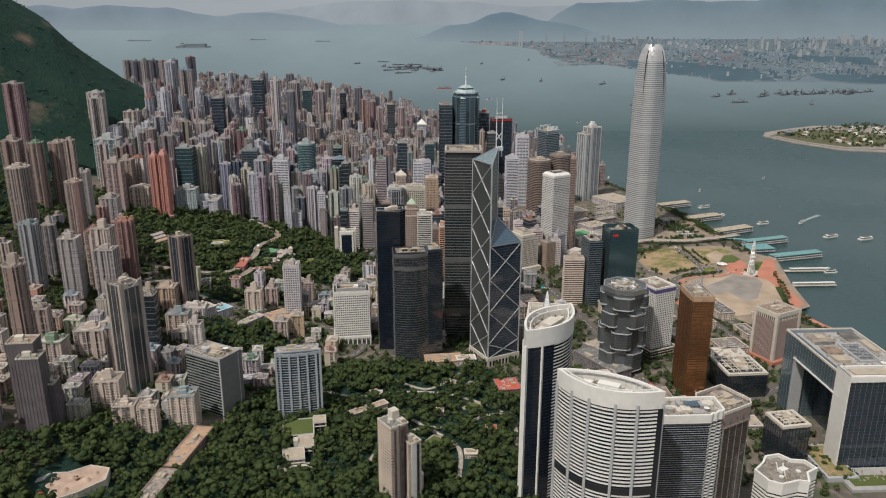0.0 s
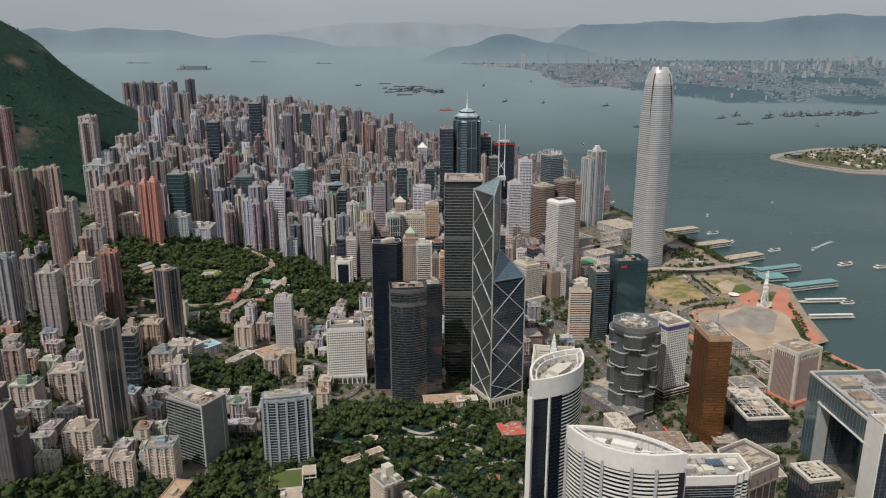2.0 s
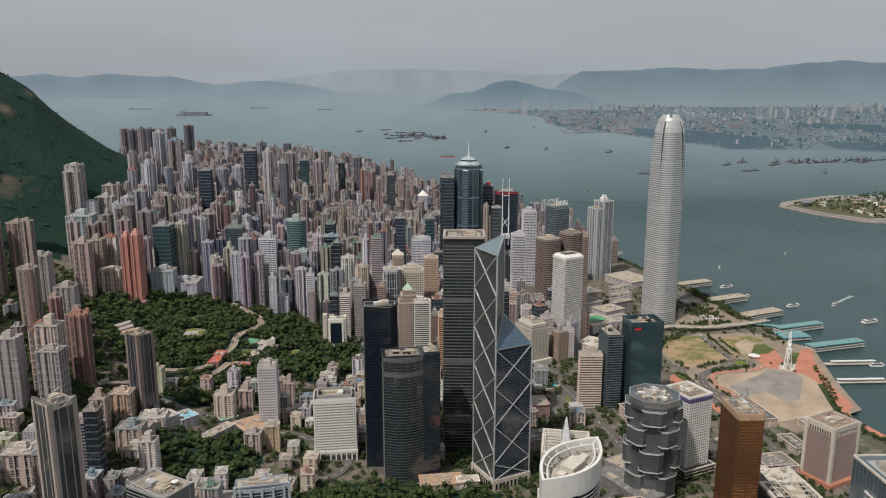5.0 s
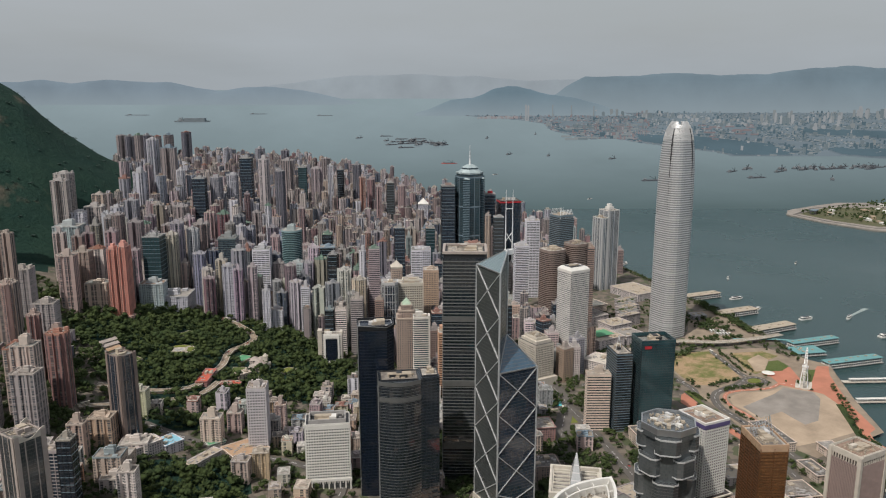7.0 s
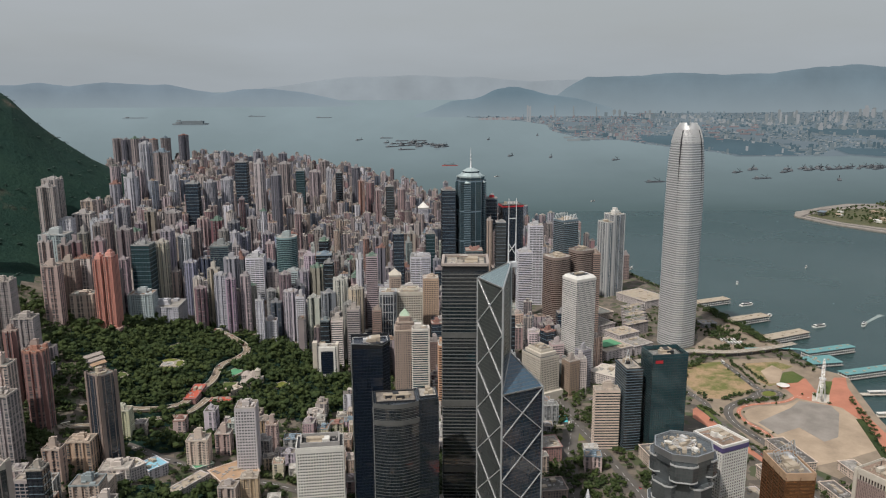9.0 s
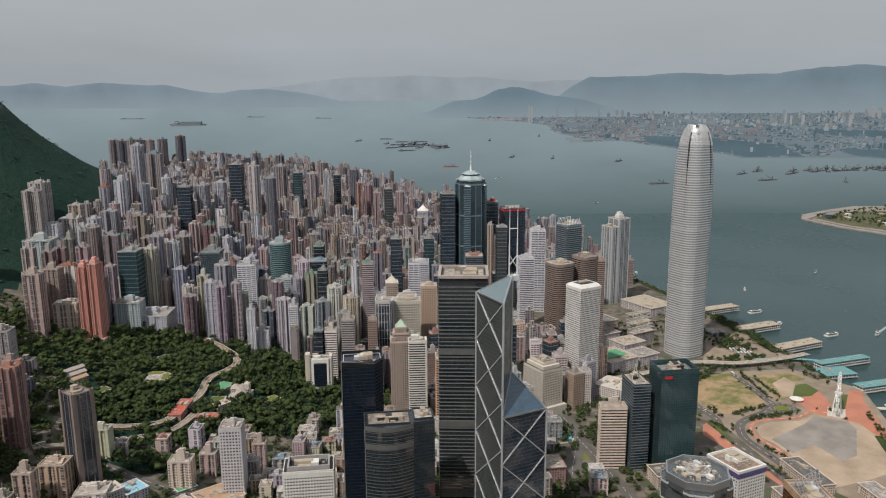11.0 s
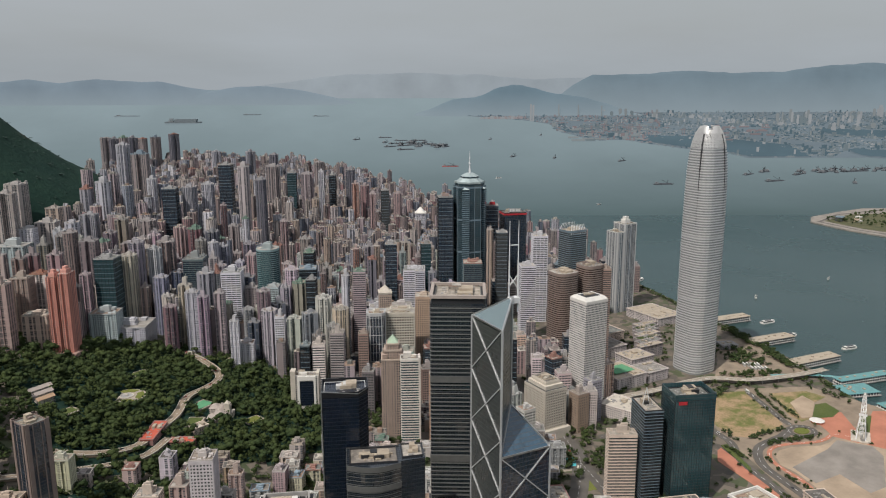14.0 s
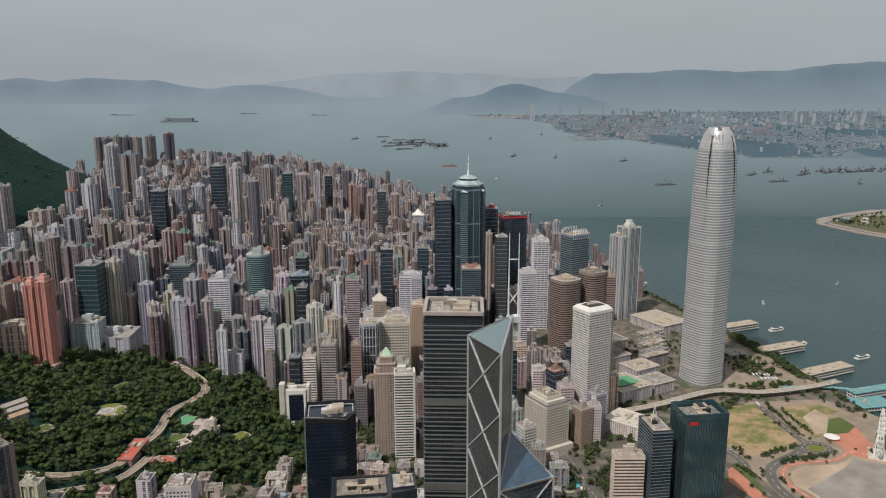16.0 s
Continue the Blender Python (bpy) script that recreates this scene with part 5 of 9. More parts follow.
def dark_twin_towers():
    ob = corner_thing("black_tower", 449, 968, 41, 34, -23, "black glass tower with angled roof edge", "office tower")
    p = [(-20.5, -17), (12, -17), (20.5, -6), (20.5, 17), (-20.5, 17)]
    part("glazing", Geo().prism(p, -10, 205), "glass_deep", ob)
    part("edge_fin", Geo().bar((-20.6, -17.1, -8), (-20.6, -17.1, 209), 1.0).bar((-20.6, -17.1, 209), (12, -17.1, 206), 0.8).bar((12, -17.1, 206), (20.6, -6, 207), 0.8), "metal", ob)
    part("parapet", Geo().ring(p, 0.3, 203, 208, inner=0.6), "black_frame", ob)
    rooftop(ob, grow(p, -2), 204, 1.7, busy=7)
    ob = corner_thing("rounded_black_tower", 452, 922, 67, 36, -23, "dark tower with a bowed, finely banded front", "office tower")
    arc = [(-33.5 + 46 * i / 12, -14 - 7 * math.sin(math.pi * i / 12)) for i in range(13)]
    poly = arc + [(12.5, 18), (-33.5, 18)]
    part("glazing", Geo().prism(poly, -10, 158), "glass_black", ob)
    g, z = Geo(), 2.0
    while z < 156:
        g.ring(poly, 0.2, z, z + 0.5)
        z += 3.5
    part("facade_banding", g, "dull_band", ob)
    part("plant_floor", Geo().ring(poly, 0.5, 136, 141).ring(poly, 0.3, 154, 159), "dull_band", ob)
    wing = [(12.5, -14), (33.5, -10), (33.5, 18), (12.5, 18)]
    part("side_wing", Geo().prism(wing, -10, 160), "glass_black", ob)
    rooftop(ob, [(-31, -12), (10, -12), (10, 16), (-31, 16)], 158, 6.1, rim="dark", busy=7)
    rooftop(ob, [(14, -9), (32, -7), (32, 16), (14, 16)], 160, 7.3, rim="dark", busy=3)


def arcade_office():
    ob = corner_thing("white_arcade_office", 398, 1009, 51, 32, -23, "white office block with arched arcade and window grid", "office building")
    poly = rect(51, 32)
    banded(ob, poly, 12, 80, 3.4, "glass_grey", "white", 0.45, 0.7, pier=3.0, pier_w=1.1, pier_out=0.8, crown=5)
    arc = Geo().piers(grow(poly, 0.8), 6.2, 1.6, 0.8, -8, 10)
    part("arcade", arc, "white", ob)
    part("arcade_head", Geo().ring(poly, 1.7, 9, 12.5), "white", ob)
    part("roof_screen", Geo().ring(rect(42, 24), 0.6, 80, 85.5, inner=1.0), "grey", ob)
    rooftop(ob, poly, 80.5, 3.1, deck="dark", rim="white", busy=4)


def twin_slab_tower(x, y, w, d, h, rot, label, glass, wall, bays, name="hotel_tower", curve=True):
    """Residential or hotel tower with upright glass strips between pale piers."""
    ob = corner_thing(name, x, y, w, d, rot, label, "tower")
    poly = rect(w, d)
    part("glazing", Geo().prism(poly, -14, h), glass, ob)
    part("facade_ribbing", Geo().piers(poly, w / bays, 1.0, 0.4, -12, h + 2), wall, ob)
    g, z = Geo(), 3.0
    while z < h:
        g.ring(poly, 0.12, z, z + 0.45)
        z += 3.2
    part("facade_banding", g, "dark", ob)
    part("corner_pier", Geo().piers(poly, 90, 4.0, 0.9, -12, h + 3, 0.1), wall, ob)
    if curve:
        walls = (Geo(), Geo())
        for i in range(10):
            a, b = -w / 2 + w * i / 10, -w / 2 + w * (i + 1) / 10
            za, zb = h + 2 + 3.5 * math.cos(math.pi * i / 5), h + 2 + 3.5 * math.cos(math.pi * (i + 1) / 5)
            for k, yy in zip(walls, (-d / 2 - 0.7, d / 2)):
                k.face([(a, yy, h - 3), (b, yy, h - 3), (b, yy, zb), (a, yy, za)])
                k.face([(b, yy + 0.7, h - 3), (a, yy + 0.7, h - 3), (a, yy + 0.7, za), (b, yy + 0.7, zb)])
                k.face([(a, yy, za), (b, yy, zb), (b, yy + 0.7, zb), (a, yy + 0.7, za)])
        for k in walls:
            part("waved_parapet", k, "stone", ob)
    rooftop(ob, rect(w - 2, d - 2), h, x, rim=wall, busy=4)
    return ob


def banded_office_slab():
    ob = corner_thing("banded_office_slab", 190, 843, 34, 52, 30, "grey office slab with long dark window bands", "office building")
    poly = rect(34, 52)
    banded(ob, poly, 0, 70, 3.5, "glass_black", "green_clad", 0.34, 0.2, crown=2)
    part("end_wall", Geo().box(0, -26.6, -10, 34.6, 1.2, 82), "end_clad", ob)
    part("end_fin", Geo().box(-17.2, -26.8, -10, 1.0, 1.8, 84).box(11.5, -27.3, -10, 0.8, 0.5, 80), "pale_metal", ob)
    # a pergola of ribs along the edge of the roof, rising to the far end
    g = Geo()
    for k in range(12):
        y, up = -24 + 4.4 * k, 2.5 + 4.5 * (k / 11) ** 2
        g.bar((-17, y, 70), (-17, y, 70 + up), 0.35).bar((-17, y, 70 + up), (-11, y, 70 + up * 0.8), 0.35)
        if k:
            g.bar((-17, y, 70 + up), (-17, y - 4.4, 72.5 + 4.5 * ((k - 1) / 11) ** 2), 0.5)
    part("roof_pergola", g, "pale_metal", ob)
    clutter(ob, rect(28, 46), 70.3, 40, 5.1)
    rooftop(ob, poly, 70, 2.7, rim="grey_clad", busy=6)
    part("dish", Geo().tube(-4, 8, 70, 0.5, 3, 8).tube(-4, 8, 73, 0.5, 1.7, 16, 3.6).tube(6, -14, 70, 0.5, 3, 8).tube(6, -14, 73, 0.5, 1.7, 16, 3.6), "white", ob)


def bow_front_slab():
    ob = corner_thing("blue_glass_slab", 250, 828, 50, 18, -18, "pale apartment slab with bluish balcony glass", "apartment tower")
    arc = [(-25 + 50 * i / 10, -9 - 3.5 * math.sin(math.pi * i / 10)) for i in range(11)]
    poly = arc + [(25, 9), (-25, 9)]
    banded(ob, poly, 4, 84, 3.1, "glass_navy", "pale_blue_clad", 0.24, 0.25, crown=4)
    g = Geo()
    for i in range(1, 10, 2):
        a = grow(poly, 0.8)[i]
        g.box(a[0], a[1], 2, 2.4, 1.4, 82)
    part("balcony_stack", g, "pale_blue_clad", ob)
    part("corner_pier", Geo().box(-25, -9, -8, 2.5, 2.5, 94).box(25, -9, -8, 2.5, 2.5, 94), "pale_blue_clad", ob)
    part("undercroft", Geo().piers(grow(poly, 0.4), 5, 0.9, 0.6, -10, 4), "red_paving", ob)
    rooftop(ob, [(-24, -8), (24, -8), (24, 8), (-24, 8)], 84, 1.9, rim="pale_blue_clad", busy=5)


def stepped_flats():
    ob = corner_thing("stepped_flats", 292, 618, 30, 26, 6, "beige stepped apartment tower with brown recessed bays", "apartment tower", 12)
    tall, mid, low = comb_plan(14, 24, 2, 1.2), rect(12, 16), rect(13, 14)
    beige, brown = (0.52, 0.43, 0.36), (0.27, 0.185, 0.17)
    for name, plan, x, y, h, wall, colour in (("tall_wing", tall, -8.5, 2, 88, "old", beige), ("centre", mid, 2.5, 4, 84, "res_c", brown), ("front_wing", low, 8.5, -9, 68, "res_b", beige)):
        p = [(a + x, b + y) for a, b in plan]
        wing = part(name, Geo().prism(p, -16, h), wall, ob, colour=colour)
        g = Geo()
        for z in range(-12, h - 3, 3):
            g.ring(p, 0.22, z, z + 0.7)
        part("balcony_banding", g, "paint", wing, colour=tuple(c * 1.05 for c in colour))
        part("roof_deck", Geo().prism(grow(p, -0.3), h - 0.4, h + 0.15), "roof", wing)
        part("parapet", Geo().ring(p, 0.2, h - 0.4, h + 1.3, inner=0.4), "cream", wing)
    part("lift_tower", Geo().box(-2, 6, 87.9, 8, 8, 10).box(-9, 1, 87.9, 4, 5, 4).box(3.5, 0, 83.9, 5, 5, 5).box(7, -8, 67.9, 6, 5, 6).box(11, -12, 67.9, 3, 3, 3), "cream", ob)
    part("end_wall", Geo().box(6.2, -16.3, -16, 5.6, 0.8, 85), "white", ob, "plain white end wall panel")
    part("glass_strip", Geo().box(11.2, -16.2, -16, 2.4, 0.6, 82).box(15.3, -9, -16, 0.6, 9, 80), "glass_navy", ob)
    # boxes proud of the wings; the dark of recesses is put into their brown
    part("brown_bay", Geo().box(-3.6, -10.2, -16, 3.4, 1.6, 103).box(-11.4, -10.2, -16, 2.0, 1.2, 102).box(2.2, -4.6, -16, 6, 2.0, 99), "res_c", ob, "dark brown strips imitating shaded window recesses", colour=(0.17, 0.115, 0.105))
    part("annex", Geo().tube(19, -4, -16, 6, 40, 14), "cream", ob)


def star_mast_tower():
    ob = thing("mast_tower", 1078, 1727, 6, 12, "dark blue glass tower with stepped crown and spire", "skyscraper")
    TAKEN.append((1078, 1727, 55))
    def star(r):
        return [(r * (1.0 if i % 2 == 0 else 0.86) * math.cos(math.pi * i / 8), r * (1.0 if i % 2 == 0 else 0.86) * math.sin(math.pi * i / 8)) for i in range(16)]
    part("glazing", Geo().prism(star(34), -8, 268), "glass_harbour", ob)
    part("edge_trim", Geo().piers(star(34), 40, 0.7, 0.4, 0, 268, 0.05), "steel_blue", ob)
    for z in range(60, 266, 68):
        part("storey_band", Geo().ring(star(34), 0.3, z, z + 3.0), "steel_blue", ob)
    # ribbed bays with pointed caps on the four quarters
    for k in range(4):
        t = radians(33 + 90 * k)
        p = turned(rect(15, 15), 27 * math.cos(t), 27 * math.sin(t), math.degrees(t))
        bay = part("corner_bay", Geo().prism(p, -8, 262), "glass_harbour", ob)
        g = Geo()
        for z in range(4, 260, 4):
            g.ring(p, 0.35, z, z + 1.3)
        part("facade_banding", g, "steel_blue", bay)
        part("bay_cap", Geo().prism(p, 262, 270, True, False, turned(rect(0.6, 0.6), 25 * math.cos(t), 25 * math.sin(t), 0)), "pale_teal", bay, "pale pointed cap")
    part("crown_tier", Geo().prism(star(31), 268, 275), "glass_harbour", ob)
    part("tier_rim", Geo().ring(star(31.5), 0.8, 273, 276.5, inner=1.2), "pale_teal", ob, "pale teal crown rim")
    part("crown_roof", Geo().prism(star(29), 276, 283, True, False, star(20)).prism(star(20), 286.5, 293, True, False, star(9)), "pale_teal", ob, "pale teal stepped roof")
    part("crown_tier", Geo().prism(star(19), 282, 287), "glass_harbour", ob)
    part("spire", Geo().tube(0, 0, 292, 2.6, 16, 10, 1.2).tube(0, 0, 308, 1.0, 30, 8, 0.3).tube(0, 0, 312, 2.2, 2, 10).tube(0, 0, 322, 1.7, 1.5, 10), "steel_white", ob)
    for x, y, s, h in ((1026, 1740, 36, 246), (1142, 1738, 30, 219)):
        wing = tower("glass", "navy", x, y, s, h, 0)
        part("sign_frame", Geo().box(0, -s * 0.3, h + 2, s * 0.4, 0.8, 6), "pink_stone" if x < 1100 else "red_paint", wing)


M["pale_teal"] = plain("pale_teal_metal", (0.40, 0.48, 0.49), 0.4, 0.3, spot=0.12)


def red_cap_tower():
    ob = corner_thing("red_cap_tower", 1172, 1734, 50, 40, -20, "dark glass tower with a red band round its top", "office tower")
    poly = rect(50, 40)
    part("glazing", Geo().prism(poly, -8, 196), "glass_navy", ob)
    part("mullion_grid", Geo().piers(poly, 6, 0.6, 0.5, 0, 196), "dark", ob)
    part("red_band", Geo().ring(poly, 1.0, 194, 197.5), "red_paint", ob, "red band")
    part("sign_panel", Geo().box(0, -14, 200, 27, 0.7, 7.5), "grey_clad", ob, "pale roof sign")
    part("sign_bar", Geo().box(-9, -14.5, 201, 3, 0.4, 5.5).box(-3, -14.5, 201, 5, 0.4, 5.5).box(5, -14.5, 201, 3, 0.4, 5.5).box(10, -14.5, 201, 3, 0.4, 5.5), "white", ob)
    rooftop(ob, poly, 198, 3.9, rim="dark")


def finned_tower(x, y, w, d, h, rot, label, crown):
    ob = corner_thing("finned_tower", x, y, w, d, rot, label, "office tower")
    poly = round_plan(w, d, 6, 3)
    banded(ob, poly, 0, h, 4, "glass_grey", "steel_blue", 0.35, 0.2, crown=3)
    if crown:
        g = Geo()
        for k in range(2):
            for i in range(9):
                a = -w * 0.4 + w * 0.8 * i / 8
                g.bar((a, (-1) ** k * d / 2, h - 6), (a * 0.8, (-1) ** k * d * 0.38, h + 12), 1.0)
        part("crown_screen", g, "steel_white", ob)
    rooftop(ob, poly, h, x, rim="steel_blue")
    return ob


def twin_hotel_slabs():
    ob = corner_thing("twin_slab_tower", 1322, 1536, 52, 36, 0, "pale grey twin-slab harbour tower with blue strips", "hotel tower")
    for x, w, h in ((-17, 17, 172), (9, 32, 188)):
        p = rect(w, 34, x, 0)
        leg = part("slab", Geo().prism(p, -8, h), "res_c", ob, colour=(0.40, 0.42, 0.44))
        part("facade_ribbing", Geo().piers(p, w / 2, 2.0, 0.8, -6, h + 2), "pale_metal", leg)
        part("glass_strip", Geo().box(x, -17.3, 0, 4, 0.8, h - 4), "glass_blue", leg)
        rooftop(ob, p, h, h, rim="white", busy=3)
    part("roof_lantern", Geo().prism(rect(14, 14, 9, 0), 188, 196).prism(rect(9, 9, 9, 0), 196, 202), "white", ob)


M["port"] = windows("porthole_wall", 2.55, 3.45, 0.62, 0.52, wall=(0.60, 0.585, 0.56), lit=0.08)
M["end_clad"] = plain("dark_grey_cladding", (0.19, 0.19, 0.19), 0.6, spot=0.2)
M["green_clad"] = plain("green_grey_cladding", (0.22, 0.24, 0.22), 0.6, spot=0.15)
M["pale_metal"] = plain("pale_satin_metal", (0.56, 0.565, 0.57), 0.45, 0.3, spot=0.1)
M["purple"] = plain("violet_band", (0.10, 0.08, 0.20), 0.5)
M["bronze"] = plain("bronze_trim", (0.20, 0.10, 0.05), 0.4, 0.6)
M["tan_stone"] = plain("tan_stone", (0.42, 0.28, 0.18), 0.7)
M["grey_clad"] = plain("grey_cladding", (0.36, 0.37, 0.38), 0.6, spot=0.15)
M["dull_band"] = plain("dull_grey_band", (0.155, 0.158, 0.155), 0.4, 0.3)
M["pale_blue_clad"] = plain("pale_blue_cladding", (0.33, 0.36, 0.39), 0.6, spot=0.15)
M["grey_band"] = plain("grey_satin_band", (0.20, 0.20, 0.192), 0.4, 0.3, spot=0.1)
M["glass_harbour"] = glazing("dark_sea_blue_glass", (0.06, 0.12, 0.15), 0.08, 0.45, cw=2.4, ch=4.0, line=0.1)
M["glass_facet"] = glazing("dark_mirror_glass", (0.21, 0.235, 0.245), 0.22, 0.6, cw=1.8, ch=3.6, vary=0.5)
M["glass_gate"] = glazing("midnight_blue_glass", (0.014, 0.024, 0.042), 0.06, cw=1.5, ch=3.8, frame_colour=(0.02, 0.03, 0.045), vary=0.3)
M["glass_bay"] = glazing("sky_blue_grey_glass", (0.17, 0.23, 0.26), 0.1, 0.55, cw=1.5, ch=3.8, frame_colour=(0.10, 0.13, 0.15), vary=0.4)
M["roof_mess"] = plain("weathered_machines", (0.36, 0.31, 0.25), 0.7, spot=0.5, scale=0.3)
M["taupe"] = plain("taupe_stone", (0.37, 0.32, 0.29), 0.7, spot=0.15)
M["steel_blue"] = plain("blue_grey_metal", (0.22, 0.29, 0.34), 0.4, 0.4)
M["red_paint"] = plain("red_paint", (0.45, 0.03, 0.04), 0.5)

prism_bank_tower()
striped_office_tower()
harbour_tower()
round_window_tower()
rounded_bank(1012, 1336, 44, 44, 164, 0, "rounded_tower", "brownish pink rounded office tower with fine bands", "brown_stone", "glass_brown")
rounded_bank(1065, 1330, 40, 40, 172, 0, "rounded_tower", "brown rounded office tower with fine bands", "brown_stone", "glass_brown")
faceted_tower()
dotted_tower()
gold_tower()
pinstripe_tower()
gate_offices()
lens_hotel()
curved_hotel()
louvre_block()
bronze_tower()
pitted_low(765, 614.6, 52, 52.5, 33, -26, "low dark glass block with open roof plant")
pitted_low(688.5, 481.7, 32.6, 32.1, 47, -20.6, "dark glass cube with pale roof rim")
star_block()
dark_twin_towers()
arcade_office()
twin_slab_tower(108, 921, 27, 28, 131, 25, "tall grey residential tower with waved roofline", "glass_grey", "taupe", 3)
twin_slab_tower(221, 1146, 23, 25, 110, 25, "slim dark residential tower with brown end walls", "glass_navy", "brown_stone", 3, curve=False)
banded_office_slab()
bow_front_slab()
stepped_flats()
star_mast_tower()
red_cap_tower()
finned_tower(1156, 1492, 45, 36, 198, 0, "blue-grey office tower with spiky finned crown", True)
twin_hotel_slabs()


def teal_bank():
    ob = corner_thing("teal_glass_tower", 852, 933, 48, 36, -22, "dark teal glass office tower with slanted top", "office tower")
    p = rect(48, 36)
    part("glazing", Geo().prism(p, -8, 128), "glass_teal", ob)
    part("mullion_grid", Geo().piers(p, 3.0, 0.3, 0.3, 0, 128), "dark", ob)
    part("parapet", Geo().ring(p, 0.3, 127, 134, inner=0.5), "glass_teal", ob)
    part("sign_panel", Geo().box(-15, -18.5, 122, 10, 0.3, 4), "red_paint", ob, "red lettering panel near the top")
    rooftop(ob, rect(44, 32), 128, 3.5, rim="dark", busy=5)
    side = corner_thing("dark_glass_slab", 826, 952, 22, 40, -22, "dark glass slab with fine storey lines", "office tower")
    q = rect(22, 40)
    banded(side, q, 0, 113, 3.6, "glass_black", "steel_blue", 0.2, 0.3, crown=2)
    rooftop(side, q, 113, 5.2, rim="dark")
    part("roof_mast", Geo().bar((-6, 0, 113), (-2, 0, 134), 0.6).bar((2, 0, 113), (-2, 0, 134), 0.6).bar((-4, 0, 122), (0, 0, 122), 0.4), "steel_white", side)


teal_bank()
tower("off", "cream", 814, 975, 38, 82, 0, 20)


def glass_fin_tower():
    ob = thing("cream_tower", 488, 640, 8, -40, "cream stone tower with open roof frame and glass fin", "office tower")
    TAKEN.append((488, 640, 36))
    p = rect(40, 45)
    part("wall", Geo().prism(p, -10, 160), "grid", ob, colour=(0.60, 0.54, 0.45))
    part("parapet", Geo().ring(p, 0.5, 158, 166, inner=1.5), "cream", ob)
    part("roof_deck", Geo().prism(rect(37, 42), 158, 160.3), "roof", ob)
    for x in (-11, 11):
        g = Geo().ring(rect(14, 36, x, 0), 0.4, 163, 164.5, inner=0.8)
        for k in range(6):
            g.box(x, -14 + 5.6 * k, 163.2, 13, 0.8, 1.2)
        part("roof_frame", g, "cream", ob)
    fin = Geo()
    for s in (-1, 1):
        fin.face([(s * 5, -12, 162), (s * 0.5, 6, 186), (s * 5, 16, 162)])
    fin.face([(-5, 16, 162), (5, 16, 162), (0.5, 6, 186), (-0.5, 6, 186)])
    fin.face([(-5, -12, 162), (5, -12, 162), (0.5, 6, 186), (-0.5, 6, 186)])
    part("glass_fin", fin, "glass_silver", ob, "pale glass roof fin")


glass_fin_tower()


def grid_bank():
    ob = corner_thing("gridded_bank", 829, 1137, 36, 46, 0, "beige stone office block with stepped roof", "office building", 6)
    p = rect(36, 46)
    banded(ob, p, 14, 70, 3.6, "glass_grey", "stone", 0.4, 0.5, pier=3.0, pier_w=1.0, pier_out=0.6, crown=4)
    part("podium", Geo().prism(rect(46, 58), -8, 14), "stone", ob)
    part("roof_step", Geo().prism(rect(30, 40), 70, 75).prism(rect(24, 32), 75, 79), "stone", ob)
    rooftop(ob, rect(22, 30), 79, 4.1, rim="stone", busy=4)


grid_bank()


def pyramid_tower(x, y, s, h, roof, label, wall):
    """Stone tower under a pyramid roof."""
    ob = tower("grid", wall, x, y, s, h)
    tagged(ob, label)
    part("pyramid_roof", Geo().prism(rect(s * 0.95, s * 0.95), h + 1, h + 4).prism(rect(s * 0.8, s * 0.8), h + 4, h + 4 + s * 0.45, True, False, rect(0.5, 0.5)), roof, ob)
    part("finial", Geo().tube(0, 0, h + 3 + s * 0.45, 0.3, 5, 6), "steel_white", ob)


def netted_tower(x, y):
    """A block under repair, hung with dark scaffold netting."""
    ob = thing("netted_tower", x, y, land(x, y), -24, "apartment block wrapped in grey-purple scaffold netting", "apartment tower")
    TAKEN.append((x, y, 28))
    for k, (px, py, w, d, h) in enumerate(((-4, 6, 26, 20, 92), (6, -6, 22, 20, 80), (17, 4, 12, 18, 46))):
        g, n = Geo(), 8
        # cloth that bellies between the poles
        p = rect(w, d, px, py)
        for z0 in range(-14, h, 6):
            z1 = min(z0 + 6, h)
            g.prism(grow(p, 0.25 * hashed(k, z0)), z0, z1, False, False, grow(p, 0.25 * hashed(k, z0 + 6)))
        part("netting", g, "netting", ob)
        part("pole_grid", Geo().piers(grow(p, 0.4), 3.2, 0.16, 0.2, -14, h + 2), "bark", ob)
        part("roof_deck", Geo().prism(p, h - 1, h), "roof", ob)
        part("parapet", Geo().ring(p, 0.1, h - 0.5, h + 1.6, inner=0.4), "cream", ob)
        part("plant_room", Geo().box(px - 3, py + 1, h - 0.1, 8, 7, 4.5), "cream", ob)
        part("water_tank", Geo().box(px + 5, py - 3, h - 0.1, 4, 4, 2.5), "plant", ob)


M["netting"] = plain("scaffold_netting", (0.13, 0.115, 0.125), 0.9, spot=0.35, scale=0.08)


